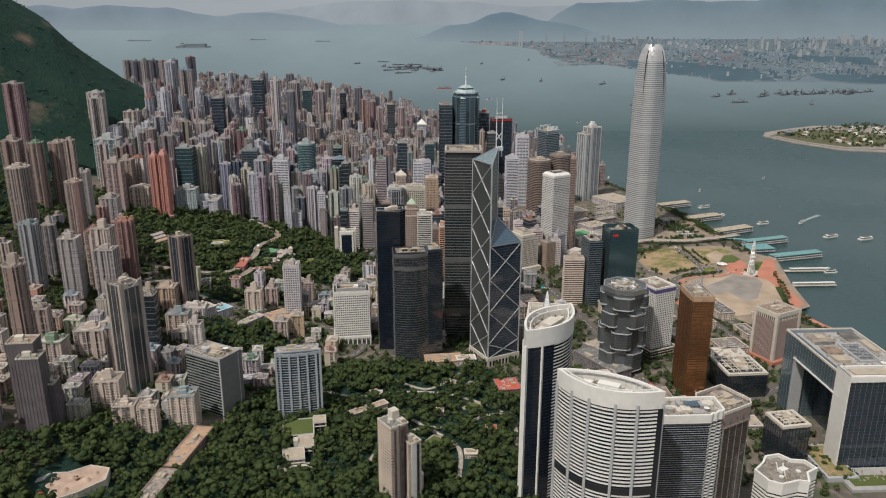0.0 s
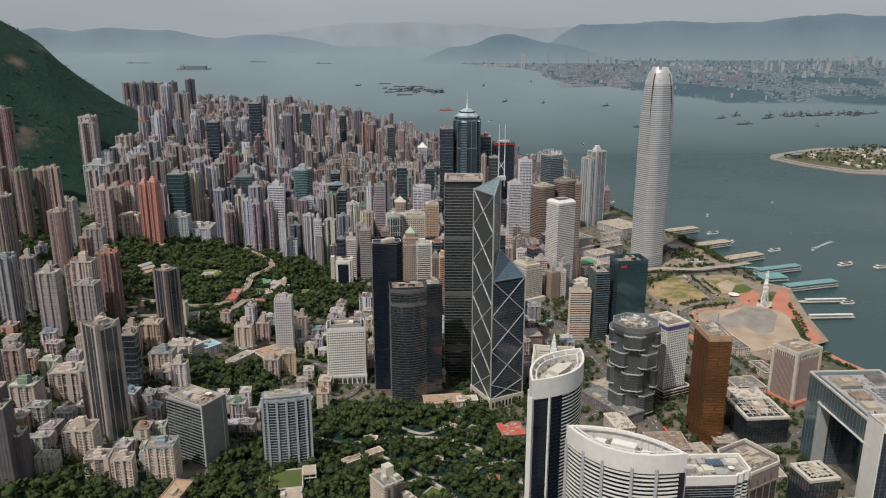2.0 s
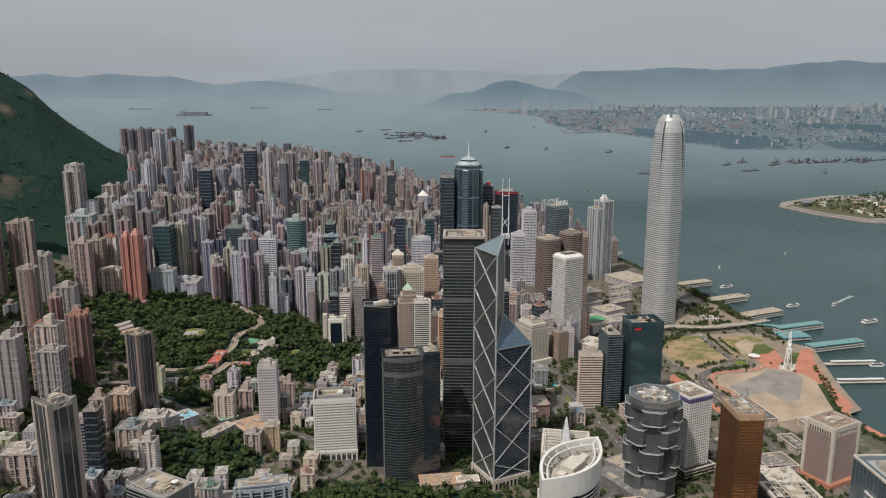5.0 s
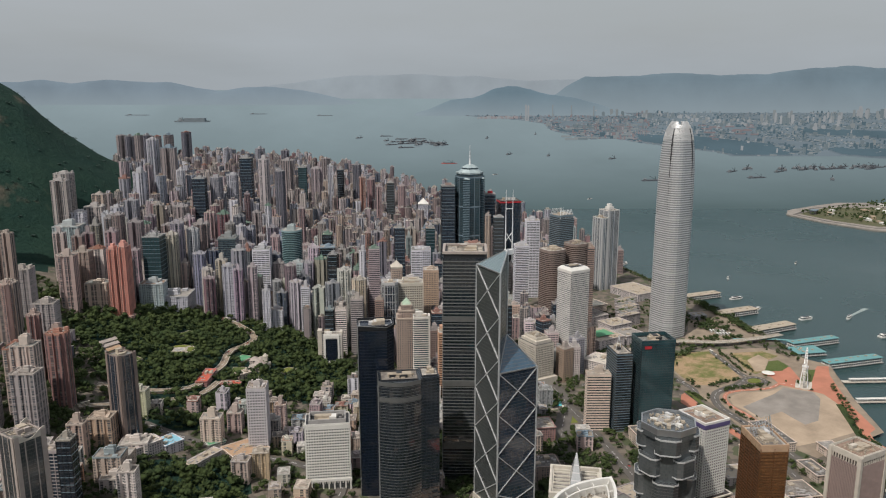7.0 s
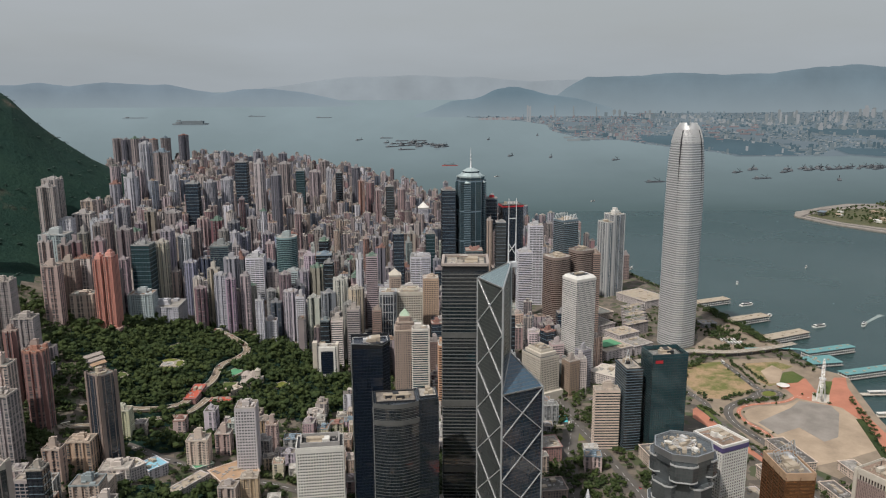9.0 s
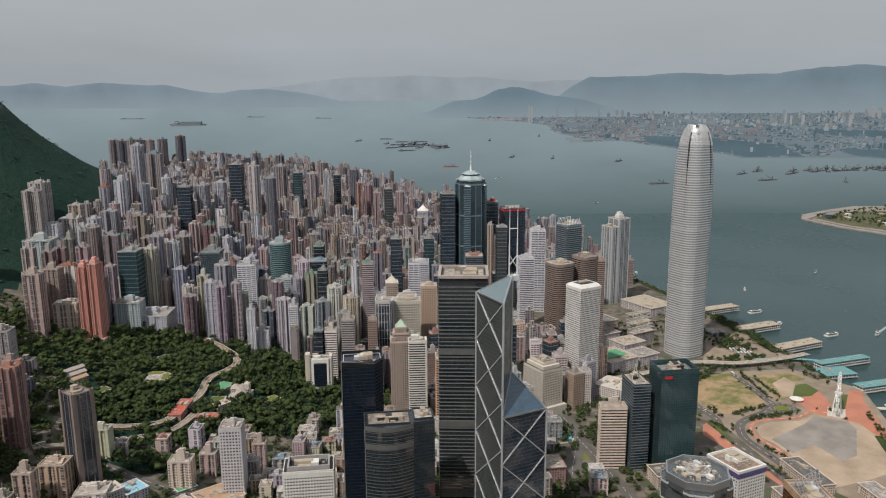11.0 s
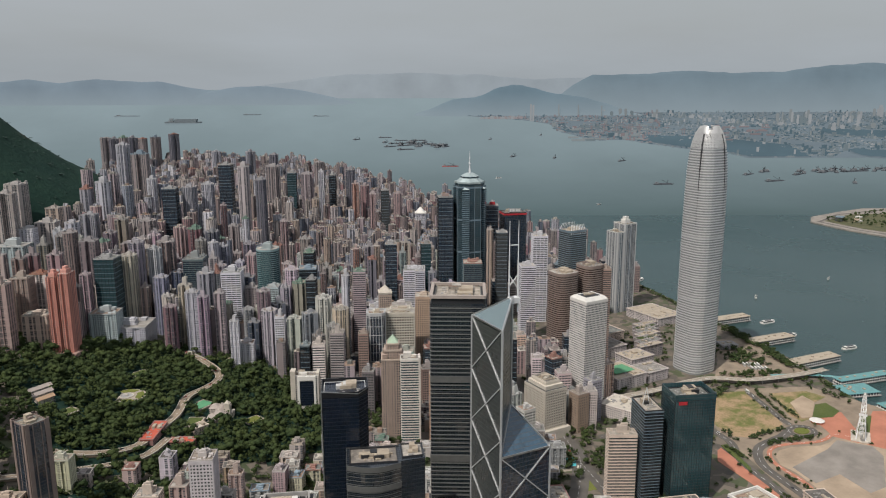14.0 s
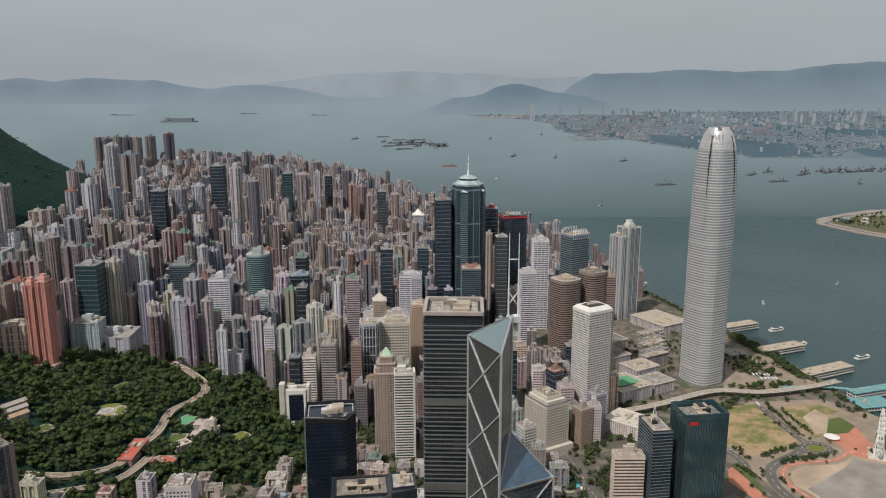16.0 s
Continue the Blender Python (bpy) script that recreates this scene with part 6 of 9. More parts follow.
def salmon_tower():
    ob = corner_thing("salmon_tower", 267, 1594, 34, 24, -36, "salmon-red apartment tower of two joined shafts", "apartment tower")
    tone = (0.56, 0.235, 0.19)
    for k, (x, y, w, d, h) in enumerate(((-9, -1, 13, 21, 122), (8.5, 1.5, 14, 21, 127))):
        p = turned(comb_plan(w, d, 1, 1.8), x, y, 0)
        wing = part("wing", Geo().prism(p, -16, h), "res_c", ob, colour=tone)
        part("facade_ribbing", Geo().piers(p, 4.4, 0.6, 0.5, -10, h + 1), "paint", wing, colour=(0.62, 0.29, 0.235))
        g = Geo()
        for z in range(2, h - 2, 3):
            g.ring(p, 0.4, z, z + 0.6)
        part("balcony_banding", g, "paint", wing, colour=(0.60, 0.30, 0.25))
        part("crown", Geo().prism(turned(rect(w * 0.7, d * 0.6), x, y, 0), h, h + 6).prism(turned(rect(w * 0.4, d * 0.35), x, y, 0), h + 6, h + 10), "paint", wing, colour=(0.60, 0.31, 0.26))
        part("roof_deck", Geo().prism(grow(p, -0.2), h - 0.3, h + 0.15), "roof", wing)
    # darker copy of the salmon: shade of the gap is put into the colour
    part("core", Geo().prism(rect(6, 12, 0, 2), -16, 119), "res_c", ob, colour=(0.24, 0.10, 0.09))
    part("podium", Geo().prism(rect(44, 30), -16, 8), "old", ob, colour=(0.50, 0.32, 0.26))


salmon_tower()
pyramid_tower(768, 1500, 24, 128, "stone", "stone tower with a pale pyramid roof", "tan")


def setback_tower():
    """Brown stone tower that steps in twice under a small green pyramid."""
    ob = thing("setback_tower", 664, 1262, 6, -27, "brown stone office tower stepped below a green pyramid roof", "office tower")
    TAKEN.append((664, 1262, 26))
    brown = (0.36, 0.285, 0.245)
    for name, w, z0, z1 in (("shaft", 30, -8, 112), ("upper_shaft", 22, 112, 124), ("lantern", 15, 124, 132)):
        p = rect(w, w)
        sh = part(name, Geo().prism(p, z0, z1), "grid", ob, colour=brown)
        part("facade_ribbing", Geo().piers(p, 3.7, 1.5, 0.7, z0, z1 + 1), "paint", sh, colour=brown)
        part("cornice", Geo().ring(p, 1.1, z1 - 1.5, z1 + 0.8, inner=0.8), "paint", sh, colour=(0.46, 0.38, 0.32))
    part("pyramid_roof", Geo().prism(rect(16, 16), 132, 143, True, False, rect(0.5, 0.5)), "green_roof", ob, "pale green copper pyramid roof")
    part("finial", Geo().tube(0, 0, 142.8, 0.3, 5, 6), "steel_white", ob)
    for k, (x, y) in enumerate(((-11, -11), (11, -11), (11, 11), (-11, 11))):
        part("corner_turret", Geo().box(x, y, 112, 6, 6, 7), "paint", ob, colour=brown)


def striped_slab(x, y, w, d, h, rot, label, glass, colour):
    """Slim office slab: pale floor bands, glass on the long side, a plain end wall."""
    ob = thing("slim_office_slab", x, y, 6, rot, label, "office building")
    TAKEN.append((x, y, max(w, d) * 0.6))
    p = round_plan(w, d, 2.5, 2)
    banded(ob, p, 0, h, 3.5, glass, "paint", 0.42, 0.45, colour=colour, crown=3)
    part("end_wall", Geo().box(w / 2 - 1.2, 0, -6, 2.6, d + 0.6, h + 8), "paint", ob, colour=tuple(c * 0.95 for c in colour))
    part("lift_tower", Geo().box(-w * 0.15, d * 0.1, h, w * 0.4, d * 0.45, 7).box(w * 0.2, 0, h, w * 0.2, d * 0.3, 4), "paint", ob, colour=colour)
    rooftop(ob, p, h, x * 0.3, rim="white", busy=3)


def portal_block():
    """White slab block: a tall white frame round a dark panel that stands in for a void, between solid stair towers."""
    ob = thing("white_frame_block", 577, 1372, 6, -27, "white slab block with a tall dark panel standing in for a void", "office building")
    TAKEN.append((577, 1372, 26))
    p = rect(40, 17)
    part("wall", Geo().prism(p, -8, 66), "old", ob, colour=(0.56, 0.53, 0.49))
    # dark sheet on the wall imitates the shade inside the framed void
    part("dark_panel", Geo().box(3, -8.7, 22, 20, 0.8, 36), "glass_deep", ob)
    part("white_frame", Geo().box(-8.4, -9.2, -6, 3, 1.8, 72).box(14.4, -9.2, -6, 3, 1.8, 72).box(3, -9.2, 60, 20, 1.8, 6), "white", ob, "white panel frame")
    for k in range(6):
        part("sill_band", Geo().box(3, -9.0, 1 + 3.4 * k, 20, 1.2, 1.4), "white", ob)
    part("stair_tower", Geo().box(-16.5, -3, -6, 7, 13, 80), "stone", ob).color = (1, 1, 1, 1)
    part("stair_tower", Geo().box(18.4, 1, -6, 4.6, 16, 76), "cream", ob)
    rooftop(ob, rect(38, 15), 66, 3.7, rim="white", busy=4)


def framed_glass_tower():
    ob = thing("framed_glass_tower", 708, 1408, 6, -27, "dark glass tower in a pale upright frame", "office tower")
    TAKEN.append((708, 1408, 24))
    p = [(-9, -14), (9, -14), (14, -9), (14, 12), (-14, 12), (-14, -9)]
    part("glazing", Geo().prism(p, -8, 128), "glass_navy", ob)
    part("facade_ribbing", Geo().piers(p, 4.6, 0.7, 0.7, -6, 130), "pale_metal", ob)
    g = Geo()
    for z in range(12, 128, 14):
        g.ring(p, 0.5, z, z + 0.8)
    part("facade_banding", g, "pale_metal", ob)
    part("parapet", Geo().ring(p, 0.8, 127, 132, inner=1.0), "pale_metal", ob)
    rooftop(ob, grow(p, -2), 128, 2.8, rim="white", busy=4)


def egg_crate_tower():
    ob = thing("egg_crate_tower", 752, 1412, 6, -27, "cream office tower with a deep grid of square windows", "office tower")
    TAKEN.append((752, 1412, 32))
    p = rect(44, 30)
    banded(ob, p, 0, 124, 4.2, "glass_brown", "cream", 0.42, 0.9, pier=4.0, pier_w=1.5, pier_out=0.9, crown=5)
    rooftop(ob, p, 124, 6.3, rim="cream", busy=7)
    part("roof_frame", Geo().ring(rect(30, 18), 0.6, 128, 130, inner=0.8), "cream", ob)


setback_tower()
framed_glass_tower()
egg_crate_tower()
portal_block()
striped_slab(672, 1226, 26, 17, 120, -27, "slim slab with teal glass bands and white edges", "glass_teal", (0.60, 0.57, 0.53))
striped_slab(690, 1190, 15, 24, 104, -27, "slim orange-brown office slab with pale bands", "glass_brown", (0.50, 0.30, 0.20))
pyramid_tower(1270, 2300, 34, 110, "white", "white tower with a flat white pyramid roof", "lightgrey")
tower("res", "beige", 254, 2122, 50, 72, 12)
tower("slab", "white", 262, 1950, 29, 94, 12)
tower("slab", "beige", 296, 1974, 40, 102, 12)
tower("slab", "tan", 312, 2026, 27, 105, 12)
tower("slab", "mint", 236, 1865, 55, 94, 12)
tower("res", "grey", 383, 2142, 30, 100, 12)
tower("res", "lightgrey", 416, 2133, 38, 129, 12)
tower("res", "lightgrey", 336, 1947, 31, 122, 12)
tower("res", "grey", 371, 1983, 31, 128, 12)
tower("res", "brown", 324, 1846, 29, 136, 12)
tower("res", "purple", 349, 1805, 32, 134, 12)
tower("res", "lightgrey", 499, 2417, 35, 136, 12)
tower("res", "greybrown", 530, 2367, 44, 148, 0)
tower("res", "white", 534, 2254, 24, 128, 0)
tower("glass", "navy", 546, 2107, 35, 169, 0)
tower("res", "grey", 590, 2119, 36, 182, 0)
tower("res", "lightgrey", 635, 2140, 34, 195, 0)
tower("glass", "navy", 726, 2325, 37, 239, 0)
tower("res", "whitebrown", 726, 2168, 32, 255, 0)
tower("res", "darkgrey", 748, 2108, 29, 239, 0)
tower("res", "greybrown", 900, 2489, 44, 235, 0)
tower("res", "darkgrey", 1039, 2911, 34, 234, 0)
tower("glass", "teal", 1061, 2799, 35, 185, 0)
tower("res", "pinkgrey", 1110, 2789, 47, 183, 0)
tower("res", "white", 1112, 2666, 20, 205, 0)
tower("glass", "darkgrey", 1164, 2702, 25, 188, 0)
tower("res", "darkgrey", 1240, 2731, 35, 199, 0)
tower("res", "orange", 1192, 2583, 26, 171, 0)
tower("res", "redbrown", 1241, 2621, 34, 157, 0)
tower("res", "pink", 1177, 2423, 22, 158, 0)
tower("glass", "steel", 1189, 2365, 27, 176, 0)
tower("res", "pink", 1290, 2485, 30, 146, 0)
tower("res", "brown", 417, 1847, 25, 128, 12)
tower("res", "brown", 442, 1838, 33, 142, 12)
tower("res", "brown", 481, 1835, 37, 141, 12)
tower("res", "greybrown", 481, 2017, 38, 122, 12)
tower("res", "maroon", 561, 1958, 30, 140, 0)
tower("res", "redbrown", 651, 2074, 16, 169, 0)
tower("glass", "teal", 367, 1719, 39, 128, 12)
tower("offd", "darkteal", 510, 1731, 41, 137, 0)
tower("off", "white", 555, 1658, 39, 133, 0)
tower("offr", "teal", 636, 1714, 48, 163, 0)
tower("res", "lightgrey", 580, 1890, 24, 134, 0)
tower("res", "greybrown", 659, 2027, 26, 137, 0)
tower("res", "white", 669, 1968, 17, 170, 0)
tower("res", "pink", 761, 1994, 20, 165, 0)
tower("glass", "black", 726, 1744, 23, 150, 0)
tower("glass", "black", 641, 1506, 18, 157, 0)
tower("res", "white", 690, 1483, 14, 167, 0)
tower("off", "pinkgrey", 734, 1527, 24, 163, 0)
tower("res", "orange", 848, 1800, 16, 141, 0)
tower("res", "tan", 887, 1782, 16, 148, 0)
tower("glass", "navy", 894, 1731, 27, 161, 0)
tower("res", "darkgrey", 858, 1742, 19, 131, 0)
tower("off", "lightgrey", 873, 1569, 20, 142, 0)
tower("glass", "teal", 1004, 1785, 25, 141, 0)
tower("offd", "darkteal", 1016, 1616, 43, 132, 0)
tower("res", "tan", 1091, 1668, 15, 181, 0)
tower("glass", "steel", 1086, 1618, 26, 185, 0)
tower("slab", "lightgrey", 480, 1629, 23, 102, 12)
tower("slab", "pinkgrey", 519, 1607, 18, 108, 0)
tower("res", "lightgrey", 554, 1652, 20, 112, 0)
tower("slab", "greybrown", 585, 1651, 22, 107, 0)
tower("off", "mint", 618, 1633, 26, 113, 0)
tower("slab", "white", 524, 1543, 15, 79, 0)
tower("off", "white", 593, 1526, 18, 91, 0)
tower("off", "brown", 634, 1565, 33, 65, 0)
tower("glass", "black", 668, 1580, 18, 137, 0)
tower("off", "tanbrown", 731, 1570, 46, 81, 0)
tower("slab", "white", 544, 1553, 28, 40, 0)
tower("res", "grey", 514, 1676, 32, 124, 0)
tower("off", "mint", 457, 1675, 32, 56, 12)
tower("slab", "lightgrey", 386, 1680, 78, 28, 12)
tower("slab", "mint", 352, 1673, 47, 48, 12)
tower("off", "white", 613, 1408, 22, 83, 0)
tower("off", "grey", 641, 1402, 24, 102, 0)
tower("off", "brown", 677, 1388, 17, 102, 0)
tower("glass", "black", 593, 1411, 17, 82, 0)
tower("slab", "pinkgrey", 210, 1605, 28, 97, 12)
tower("slab", "grey", 161, 1349, 30, 96, 12)
tower("res", "greybrown", 125, 1474, 18, 149, 12)
tower("slab", "cream", 255, 1630, 41, 50, 12)
tower("slab", "greybrown", 240, 1675, 30, 91, 12)
tower("slab", "white", 266, 1692, 28, 97, 12)
tower("slab", "grey", 139, 1533, 35, 83, 12)
tower("slab", "whitebrown", 129, 1206, 30, 99, 12)
tower("slab", "grey", 126, 1171, 31, 82, 12)
tower("res", "redbrown", 166, 1252, 28, 95, 12)
tower("slab", "tanbrown", 170, 1132, 21, 40, 12)
tower("res", "pink", 116, 1371, 14, 107, 12)
tower("res", "redbrown", 143, 1304, 19, 94, 12)
tower("res", "steel", 37, 1209, 29, 93, 12)
tower("res", "grey", 64, 1254, 21, 76, 12)
tower("slab", "grey", 83, 1183, 28, 89, 12)
tower("slab", "whitebrown", 119, 1220, 26, 88, 12)
tower("res", "redbrown", 167, 1296, 29, 77, 12)
tower("res", "greybrown", 41, 1417, 42, 102, 12)
tower("res", "brown", 42, 1563, 35, 110, 12)
tower("res", "brown", 78, 1559, 31, 116, 12)
tower("res", "brown", 113, 1579, 34, 120, 12)
tower("res", "redbrown", 70, 1864, 39, 167, 12)
tower("res", "brown", 9, 938, 26, 149, 12)
tower("slab", "greybrown", 31, 1058, 22, 47, 12)
netted_tower(7, 868)
tower("res", "greybrown", 117, 1406, 30, 97, 12)
tower("res", "pinkgrey", 209, 1649, 33, 87, 12)
tower("res", "beige", 233, 1950, 36, 151, 12)
tower("off", "white", 1155, 1584, 35, 177, 0)
tower("off", "white", 1052, 1484, 32, 148, 0)
tower("off", "brown", 1144, 1710, 31, 144, 0)
tower("glass", "black", 876, 1300, 41, 94, 0)
tower("off", "brown", 1108, 1339, 24, 165, 0)
tower("off", "white", 903, 1648, 48, 126, 0)
tower("grid", "cream", 816, 1535, 45, 93, 0)
tower("grid", "tan", 814, 1447, 33, 133, 0)
tower("offd", "teal", 728, 1350, 30, 82, 0)
tower("offd", "white", 789, 1578, 31, 83, 0)
tower("off", "brown", 702, 1531, 42, 84, 0)
tower("glass", "black", 687, 1647, 36, 142, 0)
tower("off", "white", 618, 1538, 25, 77, 0)
tower("grid", "paleblue", 375, 1114, 28, 86, 12)
tower("slab", "pinkgrey", 418, 1159, 17, 36, 12)
tower("slab", "pinkgrey", 359, 1166, 21, 27, 12)
tower("slab", "cream", 324, 1146, 28, 33, 12)
tower("slab", "white", 230, 1129, 36, 17, 12)
tower("slab", "tan", 199, 1153, 30, 37, 12)
tower("slab", "beige", 206, 1093, 34, 22, 12)
tower("slab", "white", 207, 1026, 21, 41, 12)
tower("offd", "grey", 145, 1040, 24, 64, 12)
tower("slab", "whitebrown", 83, 1032, 40, 35, 12)
tower("slab", "whitebrown", 37, 1018, 34, 26, 12)
tower("slab", "greybrown", 98, 963, 14, 67, 12)
tower("glass", "darkgrey", 152, 1013, 17, 88, 12)
tower("slab", "beige", 196, 1072, 33, 35, 12)
tower("slab", "white", 197, 1059, 30, 16, 12)
tower("slab", "cream", 80, 894, 33, 36, 12)
tower("slab", "cream", 90, 851, 26, 27, 12)
tower("slab", "cream", 110, 837, 22, 30, 12)
tower("slab", "cream", 148, 841, 32, 39, 12)

# tall far towers at the end of the shore
for k, (x, y, h) in enumerate(((700, 4430, 226), (735, 4400, 222), (775, 4385, 228), (815, 4370, 226), (858, 4350, 222), (1012, 4390, 236))):
    tower("res", "darkgrey" if k % 2 else "greybrown", x, y, 42, h, 10)
for k, (x, y, h) in enumerate(((980, 3900, 110), (1080, 3850, 185), (1190, 3700, 190), (900, 3500, 110), (1350, 3300, 170))):
    tower("res", ("pink", "lightgrey", "grey", "darkgrey", "greybrown")[k], x, y, 34, h, 10)

tower("res", "greybrown", 955, 4560, 46, 215, 10)
# the dense field of ordinary buildings behind, copied from a few patterns
PATTERNS = []
for k, (kind, tone, s, h) in enumerate((("res", "lightgrey", 21, 112), ("res", "beige", 20, 96), ("res", "grey", 23, 124), ("res", "pinkgrey", 17, 84), ("res", "white", 19, 104), ("res", "greybrown", 20, 92),
                                        ("slab", "white", 18, 46), ("slab", "cream", 18, 36), ("slab", "lightgrey", 17, 58), ("slab", "tan", 14, 66), ("slab", "pinkgrey", 14, 74), ("off", "white", 18, 62),
                                        ("off", "brown", 18, 54), ("glass", "navy", 18, 78), ("grid", "cream", 19, 56), ("slab", "grey", 18, 28))):
    PATTERNS.append((make_tower(kind, tone, s, h, 40 + k), kind, s, h))
FIELD_TONES = ["lightgrey", "beige", "pinkgrey", "white", "greybrown", "pink", "grey", "whitebrown", "darkgrey", "steel", "redbrown", "tan", "brown", "lightgrey", "pinkgrey", "tanbrown", "purple", "cream", "navy", "beige", "greybrown", "brown"]
CENTRAL_TONES = ["lightgrey", "darkgrey", "cream", "steel", "white", "greybrown", "grey", "brown"]
LOW_TONES = ["cream", "beige", "pinkgrey", "white", "whitebrown", "tan", "cream", "beige", "lightgrey", "orange"]
OPEN_GROUND = [(940, 760), (880, 640), (1200, 560), (1420, 1000), (1560, 1750), (1400, 1500), (1250, 1330), (1060, 1240), (960, 1030)]


def free(x, y, r):
    return all((x - a) ** 2 + (y - b) ** 2 > (r + c) ** 2 for a, b, c in TAKEN)


FAR_TONES = [TONES[k] for k in FIELD_TONES]
M["field_a"] = field_wall("far_flat_wall", 4.6, 3.1, 0.50, 0.54, FAR_TONES, 0.46)
M["field_b"] = field_wall("far_block_wall", 6.4, 3.1, 0.62, 0.50, FAR_TONES[::-1], 0.36)


class Joined:
    """Many far buildings in one mesh; each wall is one island."""

    def __init__(self):
        self.v, self.f, self.uv, self.m = [], [], [], []

    def building(self, poly, z0, z1, mat):
        n, k = len(poly), len(self.v)
        self.v += [(*p, z0) for p in poly] + [(*p, z1) for p in poly]
        u = 0.0
        for i in range(n):
            j = (i + 1) % n
            w = math.hypot(poly[j][0] - poly[i][0], poly[j][1] - poly[i][1])
            self.f.append((k + i, k + j, k + n + j, k + n + i))
            self.uv += [(u, z0), (u + w, z0), (u + w, z1), (u, z1)]
            self.m.append(mat)
            u += w
        self.f.append(tuple(range(k + n, k + 2 * n)))
        self.uv += [(0, 0)] * n
        self.m.append(mat if mat > 1 else 2)


def fill_city():
    rnd = random.Random(5)
    used, made, far = set(), {"res": 0, "slab": 0, "off": 0, "grid": 0, "glass": 0}, Joined()
    y = 850.0
    while y < 4650:
        step = 22 if y < 1480 else 23 if y < 2000 else 25 if y < 2800 else 31
        x = -60.0
        while x < along(COAST, y) - 45:
            px, py = x + rnd.uniform(-5, 5), y + rnd.uniform(-5, 5)
            x += step
            s = along(FOOT, py) - px
            a, r = rnd.random(), rnd.random()
            if wooded(px, py) or inside(OPEN_GROUND, px, py) or (px > 1000 and py < 1640) or (px > 800 and py < 1110):
                continue
            if (px < 225 and 1110 < py < 1760 and a < 0.92) or (px < 310 and 1760 <= py < 2200 and a < 0.93):
                continue
            low = (py < 1480 and px < 600) or (py < 1330 and px < 760) or py < 1120
            if low and (a < 0.22 or (px > 300 and py < 930)):
                continue
            if 0.5 + 0.5 * math.sin(px * 0.021 + 1.3) * math.sin(py * 0.017) < 0.10:
                continue
            if low:
                pool = (7, 15, 6, 15)
            elif s > 560:
                pool = (0, 1, 4, 3, 8, 10)
            elif s > 120:
                pool = (0, 1, 2, 3, 4, 5, 9, 10, 8)
            elif py > 1700:
                pool = (3, 5, 1, 6, 8, 9, 10, 11, 7, 14, 9, 10)
            else:
                pool = (6, 7, 8, 9, 11, 12, 14, 15, 13)
            k = pool[int(r * len(pool))]
            if not free(px, py, 8) or not clear_road(px, py, 10):
                continue
            if s < -380 and k in (0, 2, 4):
                k = 8
            src, kind, size, h = PATTERNS[k]
            drop = rnd.uniform(0.35, 0.8) if low else 0.72 + 0.5 * rnd.random() if kind in ("res", "slab") else 1.0
            z, q = land(px, py), rnd.uniform(0.86, 1.1)
            rot = rnd.choice((0, 90, 180, 270)) + rnd.uniform(-8, 8) - 27
            tone = tuple(c * rnd.uniform(0.85, 1.1) for c in TONES[(LOW_TONES if low else FIELD_TONES)[int(rnd.random() * (len(LOW_TONES) if low else len(FIELD_TONES)))]])
            if px > 600 and py < 1500:
                tone = tuple(c * rnd.uniform(0.9, 1.1) for c in TONES[CENTRAL_TONES[int(rnd.random() * len(CENTRAL_TONES))]])
            # near blocks are warmed, against the haze blue in the tones
            if low or py < 1500 or (px < 300 and py < 1780):
                tone = (tone[0] * 1.05, tone[1] * 0.99, tone[2] * 0.87)
            TAKEN.append((px, py, 9))
            if made[kind] >= (210 if kind in ("res", "slab") else 60):
                k = reach(px, py)
                px, py, z = fold(px, py, z)
                h, size = h * drop * k, size * k
                poly = flat_plan(size * q, size * q, px + py) if kind == "res" else comb_plan(size * 1.08 * q, size * 0.85 * q, 2, 1.5)
                far.building(turned(poly, px, py, rot), z - 12, z + h, 0 if kind == "res" else 1)
                far.building(turned(rect(size * 0.38, size * 0.36), px, py, rot), z + h - 0.2, z + h + 3 + 3 * a, 2 if a < 0.55 else 0)
                far.building(turned(rect(size * 0.16, size * 0.2, size * 0.2, -size * 0.1), px, py, rot), z + h - 0.2, z + h + 2.4, 2)
                continue
            made[kind] += 1
            if k in used:
                ob, k = copy_thing(src, pose(*fold(px, py, z), 0, 0, rot)), reach(px, py)
                ob.scale = (q * k, q * k, drop * k)
            else:
                used.add(k)
                ob = src
                ob.matrix_world = pose(px, py, z, 0, 0, 0)
            for c in ob.children_recursive:
                if c.name.split(".")[0] in ("wall", "facade_banding", "facade_ribbing", "balcony_banding", "string_course"):
                    c.color = (*tone, 1)
                elif c.name.startswith("roof_plant"):
                    c.color = (*shed_tone(px + py, tone), 1)
            ob["label"] = {"res": "apartment tower in weathered paint among dense towers", "slab": "weathered apartment block on a dense street", "off": "office block with banded windows on a dense street",
                           "grid": "office block with a window grid on a dense street", "glass": "dark glass office block on a dense street"}[kind]
            ob["group"] = "dense city buildings"
        y += step
    me = bpy.data.meshes.new("far_city_blocks")
    me.from_pydata(far.v, [], far.f)
    me.uv_layers.new(name="metres").data.foreach_set("uv", np.array(far.uv, dtype=np.float32).ravel())
    for key in ("field_a", "field_b", "roof", "plant"):
        me.materials.append(M[key])
    me.polygons.foreach_set("material_index", far.m)
    tagged(new("far_city_blocks", me), "dense far field of weathered apartment and office towers", "buildings", kind="stuff")
    for k, (src, *_) in enumerate(PATTERNS):
        if k not in used:
            src.matrix_world = pose(900 + 60 * k, 4500, 6)


def clear_road(x, y, r):
    return all((x - a) ** 2 + (y - b) ** 2 > (r + c) ** 2 for a, b, c in PATHS_CLEAR)


